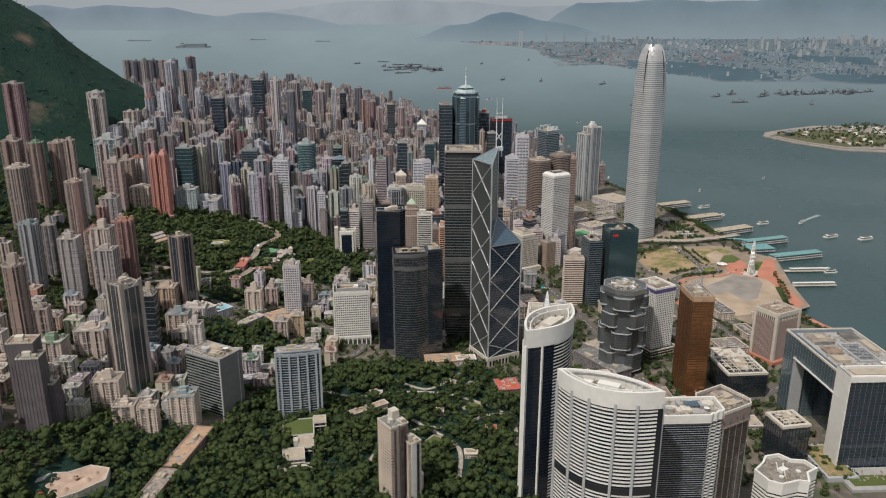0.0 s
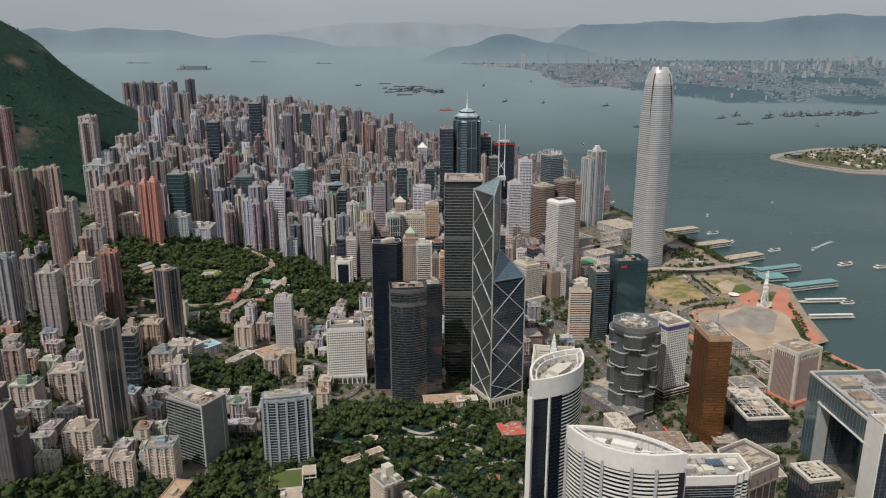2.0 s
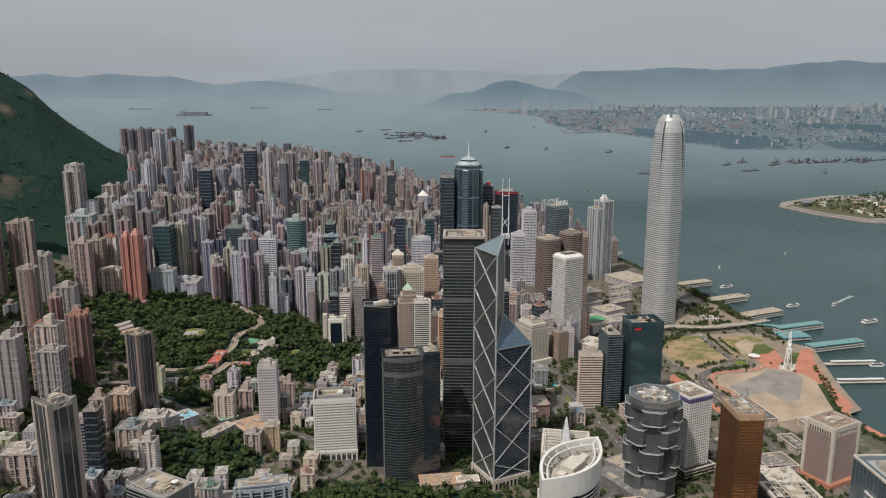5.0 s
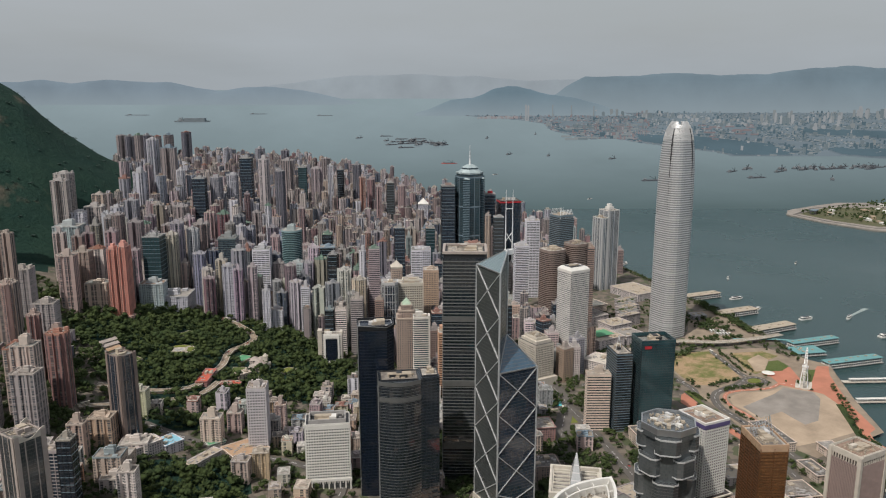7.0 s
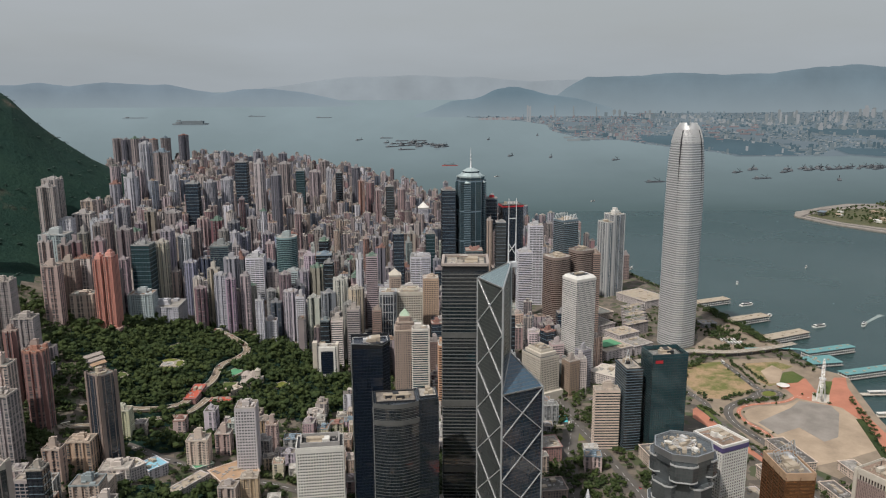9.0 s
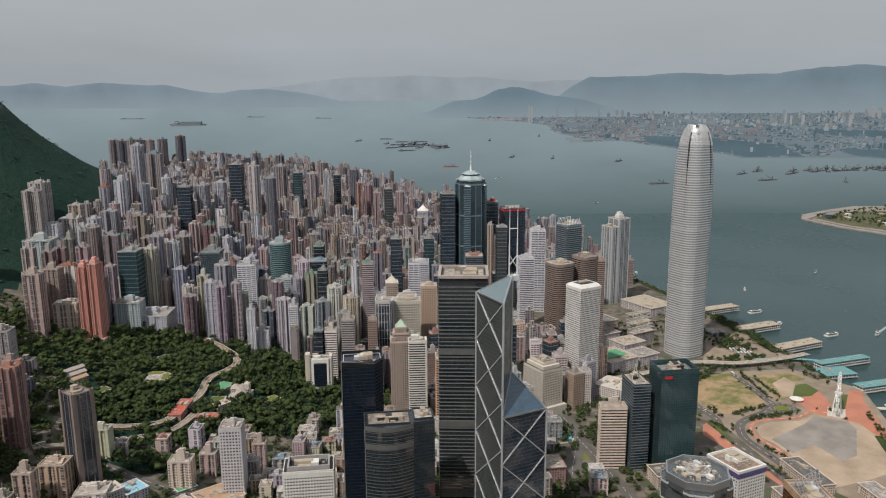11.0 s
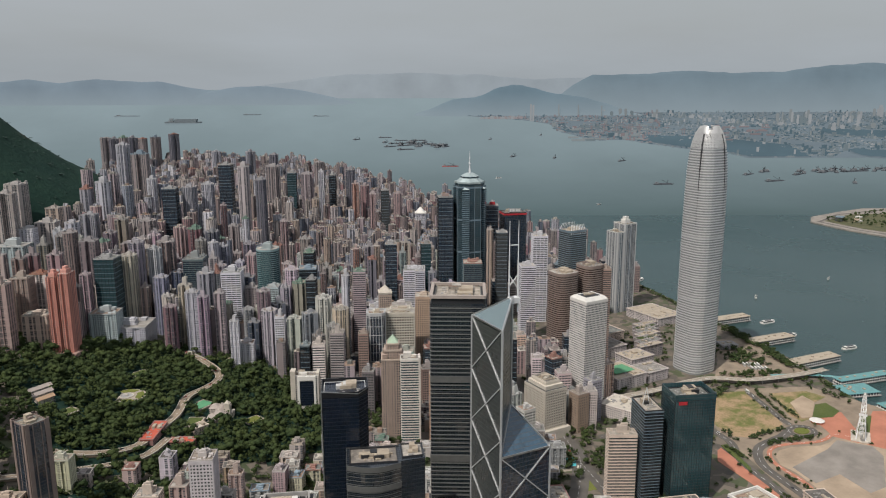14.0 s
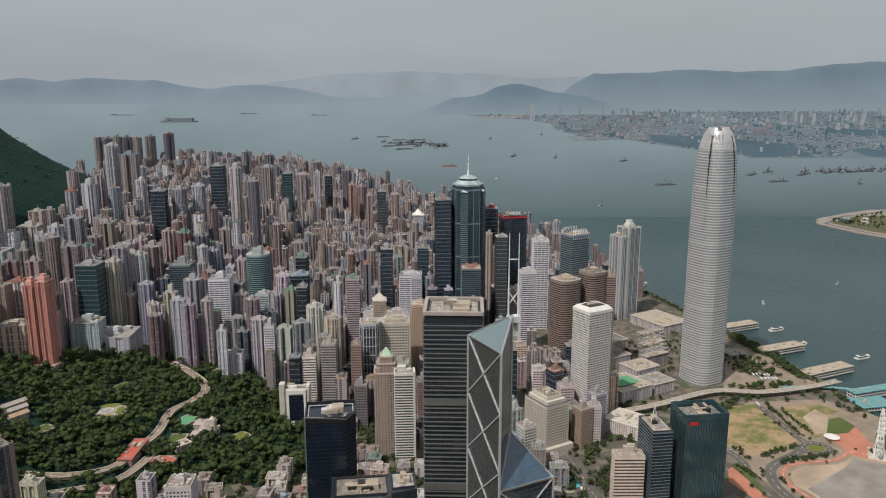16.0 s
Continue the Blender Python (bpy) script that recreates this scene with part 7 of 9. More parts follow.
# ---------------------------------------------------------------- trees
def blob(rng, r, sub=1):
    bm = bmesh.new()
    bmesh.ops.create_icosphere(bm, subdivisions=sub, radius=1.0)
    v = np.array([q.co[:] for q in bm.verts])
    f = np.array([[q.index for q in p.verts] for p in bm.faces])
    bm.free()
    v *= (1 + rng.uniform(-0.35, 0.25, len(v)))[:, None]
    return v * r, f


def crown_arrays(seed, lumps, flakes, sub=1):
    """A crown of uneven lumps with loose leaf clumps round them; about one metre across."""
    rng = np.random.default_rng(seed)
    vs, fs, k = [], [], 0
    for i in range(lumps):
        v, f = blob(rng, rng.uniform(0.17, 0.34) if lumps > 1 else 0.55, sub)
        v[:, 2] *= 0.75
        c = np.array([*(rng.uniform(-0.36, 0.36, 2) if lumps > 1 else (0, 0)), rng.uniform(0.5, 0.95) if lumps > 1 else 0.6])
        vs.append(v + c)
        fs.append(f + k)
        k += len(v)
    for i in range(flakes):
        t, p = rng.uniform(0, 2 * math.pi), rng.uniform(-0.2, 1.3)
        c = np.array([0.5 * math.cos(t) * math.cos(p), 0.5 * math.sin(t) * math.cos(p), 0.62 + 0.42 * math.sin(p)]) * rng.uniform(0.62, 1.14)
        q = rng.normal(size=(3, 3)) * 0.085
        vs.append(c + q)
        fs.append(np.array([[0, 1, 2]]) + k)
        k += 3
    return np.concatenate(vs), np.concatenate(fs)


def tri_mesh(name, v, f, material):
    me = bpy.data.meshes.new(name)
    me.vertices.add(len(v))
    me.vertices.foreach_set("co", v.astype(np.float32).ravel())
    me.loops.add(f.size)
    me.loops.foreach_set("vertex_index", f.astype(np.int32).ravel())
    me.polygons.add(len(f))
    me.polygons.foreach_set("loop_start", np.arange(0, f.size, 3, dtype=np.int32))
    me.update()
    me.validate()
    me.polygons.foreach_set("use_smooth", [True] * len(me.polygons))
    me.materials.append(M[material])
    return me


def scatter(name, label, spots, material, kinds=14, lumps=5, flakes=22, flat=1.0):
    pats = [crown_arrays(100 + i, lumps, flakes, 0) for i in range(kinds)]
    rng = np.random.default_rng(8)
    vs, fs, k = [], [], 0
    for x, y, z, r in spots:
        v, f = pats[rng.integers(kinds)]
        t = rng.uniform(0, 6.28)
        c, s = math.cos(t), math.sin(t)
        w = v * np.array([r, r, r * rng.uniform(0.75, 1.15) * flat])
        vs.append(np.stack([w[:, 0] * c - w[:, 1] * s + x, w[:, 0] * s + w[:, 1] * c + y, w[:, 2] + z], 1))
        fs.append(f + k)
        k += len(v)
    return tagged(new(name, tri_mesh(name, np.concatenate(vs), np.concatenate(fs), material)), label, "trees", kind="stuff")


def clear_of_things(x, y, r=3):
    return not any((x - a) ** 2 + (y - b) ** 2 < (r + c * 0.62) ** 2 for a, b, c in TAKEN) and not any((x - a) ** 2 + (y - b) ** 2 < c * c for a, b, c in PATHS_CLEAR)


def plant_woods():
    rnd = random.Random(3)
    near, wood, hill = [], [], []
    y = 420.0
    while y < 1720:
        x = -260.0
        while x < 640:
            px, py = x + rnd.uniform(-5, 5), y + rnd.uniform(-5, 5)
            x += 8.2
            if not any(inside(p, px, py) for p in WOODS) or not clear_of_things(px, py):
                continue
            if noise.noise((px * 0.03, py * 0.03, 9)) > 0.62:
                continue
            r = rnd.choice((6, 8, 9, 11, 13, 16)) * rnd.uniform(0.85, 1.15)
            (near if inside(PARK, px, py) and py > 660 and rnd.random() < 0.34 and len(near) < 260 else wood).append((px, py, land(px, py) - 0.5, r))
        y += 8.2
    y = 900.0
    while y < 2760:
        x = -420.0
        while x < 640:
            px, py = x + rnd.uniform(-7, 7), y + rnd.uniform(-7, 7)
            x += 7.4
            if wooded(px, py) and not any(inside(p, px, py) for p in WOODS) and clear_of_things(px, py, 5) and rnd.random() < min(0.9, max(0.03, (1800 - py) / 500)):
                hill.append((px, py, land(px, py) - 1.6 + (12 * noise.noise((px * 0.006, py * 0.006, 3)) if land(px, py) > 190 else 0), rnd.choice((8, 10, 11, 13, 15)) * rnd.uniform(0.9, 1.1)))
        y += 7.4
    # gardens between the hillside towers
    for k in range(1500):
        px, py = rnd.uniform(-160, 240), rnd.uniform(1090, 1780)
        if clear_of_things(px, py, 1) and not any(inside(p, px, py) for p in WOODS):
            wood.append((px, py, land(px, py) - 0.5, rnd.uniform(7, 13)))
    # street trees on the flat
    for k in range(8000):
        px, py = rnd.uniform(-120, 700), rnd.uniform(850, 1700)
        if clear_of_things(px, py, 2) and not wooded(px, py) and noise.noise((px * 0.015, py * 0.015, 4)) > -0.3:
            wood.append((px, py, land(px, py) - 0.5, rnd.uniform(5, 10)))
    for k in range(3000):
        px, py = rnd.uniform(520, 1420), rnd.uniform(420, 1420)
        if clear_of_things(px, py, 4) and px < along(COAST, py) - 12 and not inside(OPEN_FLOOR, px, py) and noise.noise((px * 0.012, py * 0.012, 2)) > 0.0:
            wood.append((px, py, 5.5, rnd.uniform(5, 9)))
    for k in range(2400):
        px, py = rnd.uniform(540, 900), rnd.uniform(440, 1120)
        if clear_of_things(px, py, 1) and noise.noise((px * 0.02, py * 0.02, 6)) > -0.25:
            wood.append((px, py, 5.5, rnd.uniform(5, 10)))
    yy = 560.0
    while yy < 1780:
        for off in (10, 17):
            px = along(COAST, yy) - off - rnd.uniform(0, 3)
            if rnd.random() < 0.8 and not (900 < yy < 1010):
                wood.append((px, yy + rnd.uniform(-2, 2), 5.6, rnd.uniform(4.5, 8)))
        yy += 8
    for a, b, c in PATHS_CLEAR:
        if a > 560 and rnd.random() < 0.8:
            t = rnd.uniform(0, 6.28)
            px, py = a + math.cos(t) * (c + 1.5), b + math.sin(t) * (c + 1.5)
            if clear_of_things(px, py, 2) and px < along(COAST, py) - 8:
                wood.append((px, py, land(px, py) - 0.4, rnd.uniform(3.5, 7)))
    for (xa, ya), (xb, yb), n, wide in (((1073, 999), (1138, 995), 26, 3), ((1076, 976), (1150, 957), 36, 4), ((1026, 991), (1019, 964), 12, 2), ((1022, 907), (1018, 830), 18, 1), ((1222, 1108), (1170, 1012), 22, 1), ((1222, 1081), (1186, 1005), 20, 1.5),
                                        ((1406, 1237), (1363, 1143), 60, 9), ((1440, 1340), (1400, 1250), 60, 10), ((1350, 1125), (1336, 1095), 8, 5), ((1260, 1240), (1330, 1290), 30, 14), ((1290, 1190), (1360, 1250), 30, 16), ((1240, 1165), (1320, 1130), 26, 9), ((1330, 1170), (1350, 1290), 30, 9),
                                        ((690, 880), (770, 960), 90, 34), ((600, 840), (660, 880), 26, 14), ((780, 1040), (850, 1090), 24, 22), ((985, 880), (950, 740), 26, 2), ((1000, 700), (900, 500), 40, 14), ((870, 720), (860, 640), 30, 14), ((905, 745), (880, 700), 18, 8), ((1090, 1120), (1230, 1140), 30, 8), ((860, 1130), (1030, 1120), 30, 10)):
        for k in range(n):
            q = (k + rnd.random() * 0.7) / n
            wood.append((xa + (xb - xa) * q + rnd.uniform(-wide, wide), ya + (yb - ya) * q + rnd.uniform(-wide, wide), 5.6, rnd.uniform(3.5, 6.5) + (3 if wide > 7 else 0)))
    scatter("woods", "dense broad-leaved park woods in full green leaf", wood, "leaf", kinds=20, lumps=4, flakes=36)
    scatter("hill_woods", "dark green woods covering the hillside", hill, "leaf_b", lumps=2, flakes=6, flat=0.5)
    crowns = [tri_mesh("crown", *crown_arrays(20 + i, 5, 70), "leaf") for i in range(6)]
    for k, (x, y, z, r) in enumerate(near):
        ob = thing("tree", x, y, z, rnd.uniform(0, 360), "broad-leaved park tree with an uneven green crown", "tree", "park trees")
        h = r * rnd.uniform(0.75, 1.05)
        c = part("crown", crowns[k % 6], "", ob)
        c.scale = (r, r, h)
        c.location = (0, 0, 1.2)
        if k < 6:
            TRUNKS.append(Geo().tube(0, 0, -1, 0.32, 3.6, 7, 0.22).bar((0, 0, 2.2), (1.6, 0.6, 5), 0.2).bar((0, 0, 2.4), (-1.2, 1.1, 5.2), 0.2).bar((0, 0, 2.0), (-0.4, -1.5, 4.8), 0.18).mesh("trunk", M["bark"]))
        part("trunk", TRUNKS[k % 6], "", ob)


M["yard"] = plain("dusty_yard", (0.275, 0.22, 0.165), 0.9, spot=0.4, scale=0.05)
M["bright_lawn"] = leaves_mat("planted_bed", (0.12, 0.155, 0.035), (0.21, 0.22, 0.06))
TRUNKS = []
OPEN_FLOOR = [(1136, 1140), (1300, 1075), (1300, 950), (1216, 850), (1130, 775), (990, 775), (1000, 900), (1050, 1000)]


# ---------------------------------------------------------------- ground surfaces, roads, waterfront
LANES = []


def slab_on(name, label, category, pts, material, lift, thick=0.3):
    """A flat paved or planted piece of ground."""
    g = Geo()
    z = 6.0 + lift
    g.prism(pts, z - thick, z)
    return tagged(new(name, g.mesh(name, M[material])), label, category, kind="structure")


def ribbon(name, label, pts, width, material, lift=0.5, thick=0.5, kerb=False, deck=None):
    """A road along a line; deck: height above the sea of a raised road."""
    fine = []
    for i in range(len(pts) - 1):
        p0, p1, p2, p3 = (Vector(pts[max(i - 1, 0)]), Vector(pts[i]), Vector(pts[i + 1]), Vector(pts[min(i + 2, len(pts) - 1)]))
        n = max(2, int((p2 - p1).length / 7))
        for k in range(n):
            t = k / n
            fine.append(0.5 * ((2 * p1) + (p2 - p0) * t + (2 * p0 - 5 * p1 + 4 * p2 - p3) * t * t + (3 * p1 - p0 - 3 * p2 + p3) * t ** 3))
    fine.append(Vector(pts[-1]))
    g, m, rails = Geo(), Geo(), Geo()
    rows = []
    for i, p in enumerate(fine):
        d = (fine[min(i + 1, len(fine) - 1)] - fine[max(i - 1, 0)]).normalized()
        q = Vector((d.y, -d.x)) * width / 2
        z = (max(land(p.x, p.y), land(p.x + q.x, p.y + q.y), land(p.x - q.x, p.y - q.y)) + lift) if deck is None else deck
        rows.append((p - q, p + q, z))
        if width > 9 and deck is None and i % 2 == 0:
            LANES.append((p.copy(), d.copy(), z, width))
        PATHS_CLEAR.append((p.x, p.y, width / 2 + (4 if kerb and deck is None else 3)))
    s = 0.0
    for (a, b, z), (c, d, w) in zip(rows, rows[1:]):
        g.face([(*a, z), (*b, z), (*d, w), (*c, w)])
        g.face([(*b, z - thick), (*d, w - thick), (*d, w), (*b, z)])
        g.face([(*c, w - thick), (*a, z - thick), (*a, z), (*c, w)])
        g.face([(*b, z - thick), (*a, z - thick), (*c, w - thick), (*d, w - thick)])
        if kerb:
            rails.bar((*a, z + 0.4), (*c, w + 0.4), 0.8).bar((*b, z + 0.4), (*d, w + 0.4), 0.8)
        s += 1
        if s % 2:
            ma, mb = (a + b) / 2, (c + d) / 2
            m.bar((*ma, z + 0.02), (*mb, w + 0.02), 0.3)
    ob = tagged(new(name, g.mesh(name, M[material])), label, "road", kind="structure")
    part("lane_marking", m, "steel_white", ob)
    if kerb:
        part("parapet", rails, "stone", ob)
    if deck is not None:
        col = Geo()
        for i in range(3, len(rows) - 2, 4):
            a, b, z = rows[i]
            p = (a + b) / 2
            col.tube(p.x, p.y, min(land(p.x, p.y), 6) - 3, 0.9, z - thick - min(land(p.x, p.y), 6) + 3.02, 8)
        part("colonnade", col, "grey", ob)
    return ob


slab_on("pavement", "light ground of the reclaimed waterfront", "open ground", [(1000, 760), (1150, 760), (1225, 850), (1330, 960), (1310, 1075), (1205, 1125), (1080, 1090), (1040, 1000), (990, 870)], "yard", 0.04)
slab_on("pavement", "compacted sand of the open plaza", "open ground", [(1060, 948), (1078, 956), (1102, 954), (1138, 937), (1159, 937), (1179, 942), (1190, 934), (1205, 905), (1210, 880), (1196, 842), (1144, 778), (1060, 785), (1005, 795), (1021, 851), (1034, 872), (1045, 906), (1046, 930)], "sand", 0.10)
slab_on("pavement", "grey gravel patch on the open plaza", "open ground", [(1053, 918), (1137, 926), (1172, 936), (1196, 900), (1181, 877), (1106, 830), (1077, 831), (1088, 877), (1042, 878)], "grey_sand", 0.16)
slab_on("pavement", "red brick waterfront paving", "paving", [(1306, 967), (1322, 957), (1285, 930), (1204, 846), (1150, 772), (1130, 768), (1180, 838), (1203, 887), (1195, 908), (1240, 940)], "red_paving", 0.22)
slab_on("pavement", "red brick paving round the wheel", "paving", [(1240, 1000), (1262, 988), (1222, 938), (1190, 915), (1178, 945), (1200, 985)], "red_paving", 0.20)
slab_on("pavement", "red brick strip along the sea wall", "paving", [(1200, 842), (1110, 748), (1098, 700), (1090, 610), (1082, 612), (1086, 700), (1098, 752), (1188, 848)], "red_paving", 0.30)
slab_on("pavement", "red brick strip beside the glass tower", "paving", [(1008, 997), (1018, 1000), (999, 936), (984, 890), (965, 830), (955, 832), (975, 920), (985, 977)], "red_paving", 0.24)
slab_on("lawn", "clipped hedge strip beside the road", "lawn", [(1023, 1004), (1032, 1003), (1006, 943), (997, 936)], "lawn", 0.9, 1.0)
slab_on("pavement", "tan bus yard by the piers", "paving", [(1363, 1310), (1432, 1285), (1363, 1143), (1370, 1094), (1332, 1102), (1251, 1140), (1201, 1169), (1280, 1230)], "yard", 0.12)
slab_on("lawn", "planted strip along the sea wall", "lawn", [(1190, 846), (1099, 752), (1086, 700), (1080, 620), (1074, 622), (1078, 700), (1091, 757), (1182, 852)], "leaf", 0.9, 1.0)
slab_on("lawn", "worn grass plot with bare patches", "lawn", [(1150, 1136), (1207, 1114), (1186, 1062), (1152, 1005), (1138, 1000), (1074, 1003), (1060, 1016), (1066, 1047), (1085, 1090)], "dry_lawn", 0.14)
slab_on("lawn", "worn grass plot beside the wheel", "lawn", [(1231, 1089), (1290, 1065), (1295, 1035), (1258, 1030), (1205, 997), (1183, 997), (1186, 1018), (1212, 1057)], "dry_lawn", 0.14)
slab_on("pavement", "heap of bare earth on the grass plot", "open ground", [(1227, 1048), (1267, 1056), (1261, 1031), (1208, 998), (1193, 1004)], "sand", 0.8, 1.0)
slab_on("lawn", "green lawn beside the wheel", "lawn", [(1254, 1025), (1274, 1021), (1264, 992), (1236, 984), (1205, 996)], "lawn", 0.30)
slab_on("lawn", "green lawn at the foot of the wheel", "lawn", [(1274, 967), (1288, 958), (1222, 921), (1216, 937)], "lawn", 0.36)
slab_on("lawn", "round planted bed in the turning circle", "lawn", [(1155.5 + 12 * math.cos(i * 0.524), 977.5 + 9 * math.sin(i * 0.524)) for i in range(12)], "bright_lawn", 0.9, 1.0)
slab_on("lawn", "small garden lawn by the pool", "lawn", [(806, 1033), (831, 1030), (809, 1000), (790, 1004)], "bright_lawn", 0.14)
slab_on("pool", "turquoise swimming pool", "pool", [(806, 1064), (820, 1082), (834, 1078), (820, 1058)], "pool", 0.4)
slab_on("pavement", "pale terrace round the pool", "paving", [(796, 1055), (818, 1092), (846, 1084), (826, 1046)], "pavement", 0.2)
ribbon("road", "road between the grass plots", [(1206, 1107), (1181, 1050), (1164, 1014), (1160, 998)], 10, "asphalt", 0.35)
ribbon("road", "turning circle round a planted bed", [(1155.5 + 19 * math.cos(i * 0.524), 977.5 + 15 * math.sin(i * 0.524)) for i in range(13)], 9, "asphalt", 0.38)
ribbon("road", "multi-lane curving waterfront road", [(1142, 988), (1119, 981), (1087, 979), (1061, 974), (1040, 959), (1022, 933), (1012, 897), (1000, 852), (975, 770), (930, 660), (880, 560)], 13, "asphalt", 0.42)
ribbon("road", "road along the lawns", [(1059, 1080), (1049, 1034), (1040, 1000), (1010, 960), (985, 880), (940, 760), (905, 680)], 11, "asphalt", 0.40)
ribbon("pavement", "red brick path round the open plaza", [(1000, 800), (1015, 845), (1024, 868), (1034, 892), (1041, 930), (1054, 952), (1076, 965), (1103, 962), (1142, 947), (1165, 946), (1185, 949), (1197, 931), (1203, 911)], 6, "red_paving", 0.3)
ribbon("road", "main road through the business district", [(960, 1500), (905, 1300), (850, 1105), (820, 1050), (740, 960), (650, 820), (560, 640), (470, 380)], 22, "asphalt", 0.3)
ribbon("road", "tree-lined connecting road", [(900, 1105), (960, 1095), (1050, 1085)], 14, "asphalt", 0.45)
ribbon("flyover", "pale curving raised road", [(960, 1190), (1060, 1175), (1178, 1168), (1238, 1128), (1320, 1104), (1385, 1096)], 12, "pavement", kerb=True, deck=14.0)
ribbon("road", "curving hillside road", [(210, 1300), (277, 1283), (331, 1291), (360, 1325), (395, 1370), (422, 1426), (454, 1456), (480, 1487), (488, 1526), (475, 1579), (458, 1610)], 11, "yard", 3.0, 3.0, kerb=True)
ribbon("road", "curving hillside road", [(180, 1240), (271, 1252), (335, 1268), (375, 1310)], 10, "yard", 2.4, 2.6, kerb=True)
ribbon("road", "road past the white office block", [(250, 1200), (330, 1120), (400, 1070), (440, 1010), (400, 960), (330, 980)], 12, "asphalt", 0.8)
ribbon("road", "winding park path", [(300, 905), (350, 850), (420, 835), (470, 800), (500, 720), (470, 660)], 5, "pavement", 0.8)
ribbon("road", "winding park path", [(420, 880), (450, 830), (520, 850)], 5, "pavement", 0.8)


def pier(x, y, length, width, rot, roof, label, storeys=2):
    """A ferry pier building on piles."""
    ob = thing("ferry_pier", x, y, 0, rot, label, "pier", "ferry piers")
    part("deck", Geo().box(length / 2, 0, 1.6, length, width, 1.2), "grey", ob)
    piles = Geo()
    for i in range(6):
        for j in (-1, 1):
            piles.tube(4 + (length - 8) * i / 5, j * (width / 2 - 1.5), -6, 0.7, 7.7, 6)
    part("piling", piles, "grey", ob)
    p = rect(length - 6, width - 5, length / 2, 0)
    part("hall", Geo().prism(p, 2.7, 2.7 + 4.2 * storeys), "glass_navy", ob)
    part("colonnade", Geo().piers(p, 5, 0.8, 0.6, 2.7, 2.7 + 4.2 * storeys), "white", ob)
    part("floor_band", Geo().ring(p, 1.2, 6.4, 7.4), "white", ob)
    top = 2.7 + 4.2 * storeys
    part("roof", Geo().prism(rect(length - 2, width - 1, length / 2, 0), top, top + 0.8), roof, ob)
    g = Geo()
    for i in range(7):
        g.box(8 + (length - 16) * i / 6, (hashed(x, i) - 0.5) * width * 0.5, top + 0.7, 3 + 3 * hashed(y, i), 3, 1.5)
    part("roof_vent", g, "plant", ob)


for x, y, l, w, r, roof in ((1446, 1390, 95, 26, -8, "plant"), (1404, 1262, 100, 28, -8, "plant"), (1372, 1150, 105, 28, -6, "plant")):
    pier(x, y, l, w, r, roof, "long flat-roofed ferry pier over the water")
for x, y, l, w, r in ((1362, 1062, 110, 20, -12), (1322, 965, 118, 22, -14)):
    pier(x, y, l, w, r, "teal_roof", "ferry pier with a pale teal roof")
pier(1356, 1010, 40, 60, 70, "teal_roof", "teal-roofed pier concourse by the water", 1)
ribbon("footbridge", "teal-roofed covered walkway to the piers", [(1290, 1130), (1350, 1095), (1385, 1060)], 8, "teal_roof", deck=11.0)
for x, y in ((1290, 905), (1222, 850)):
    ob = thing("jetty", x, y, 0, -28, "long pale concrete landing jetty", "jetty", "jetties")
    part("deck", Geo().box(40, 0, 2.0, 92, 9, 1.2), "stone", ob)
    part("roof", Geo().box(44, 0, 7.2, 78, 6.5, 0.5), "white", ob)
    part("colonnade", Geo().piers(rect(76, 5, 44, 0), 8, 0.4, 0.3, 3.2, 7.3), "white", ob)
    g = Geo()
    for i in range(8):
        g.tube(2 + i * 11, -3.4, -6, 0.6, 8.1, 6).tube(2 + i * 11, 3.4, -6, 0.6, 8.1, 6)
    part("piling", g, "grey", ob)


def wheel():
    ob = thing("observation_wheel", 1208, 925, 6.3, 33, "white observation wheel seen nearly edge-on", "wheel")
    R, C = 27, 32
    rim = Geo()
    for s in (-1.6, 1.6):
        for i in range(36):
            a, b = i * math.pi / 18, (i + 1) * math.pi / 18
            rim.bar((R * math.cos(a), s, C + R * math.sin(a)), (R * math.cos(b), s, C + R * math.sin(b)), 0.4, (0, 1, 0))
    for i in range(36):
        a = i * math.pi / 18
        rim.bar((R * math.cos(a), -1.6, C + R * math.sin(a)), (R * math.cos(a), 1.6, C + R * math.sin(a)), 0.35, (1, 0, 0))
    part("rim", rim, "steel_white", ob)
    sp = Geo()
    for i in range(18):
        a = i * math.pi / 9
        for s in (-1, 1):
            sp.bar((0, s * 3, C), (R * math.cos(a), s * 1.6, C + R * math.sin(a)), 0.14, (0, 1, 0))
    part("spoke_web", sp, "steel_white", ob)
    part("hub", Geo().bar((0, -5, C), (0, 5, C), 2.6), "steel_white", ob)
    for s in (-1, 1):
        for q in (-1, 1):
            part("leg", Geo().bar((q * 12, s * 6, 0), (0, s * 3, C), 0.9), "steel_white", ob)
    for i in range(24):
        a = i * math.pi / 12
        x, z = (R + 2.2) * math.cos(a), C + (R + 2.2) * math.sin(a)
        part("gondola", Geo().box(x, 0, z - 1.4, 2.4, 2.2, 2.6), "white", ob)
    part("platform", Geo().box(0, 0, -0.5, 36, 24, 1.6), "stone", ob)


wheel()


def tent(x, y, s, z=6.2):
    ob = thing("carousel_tent", x, y, z, 0, "small round red and white fairground tent", "tent")
    part("skirt", Geo().tube(0, 0, 0, s, 3, 12), "red_paving", ob)
    part("canopy", Geo().prism(circle(s * 1.15, 12), 3, 6.5, True, True, circle(0.4, 12)), "white", ob)


tent(1200, 985, 9)


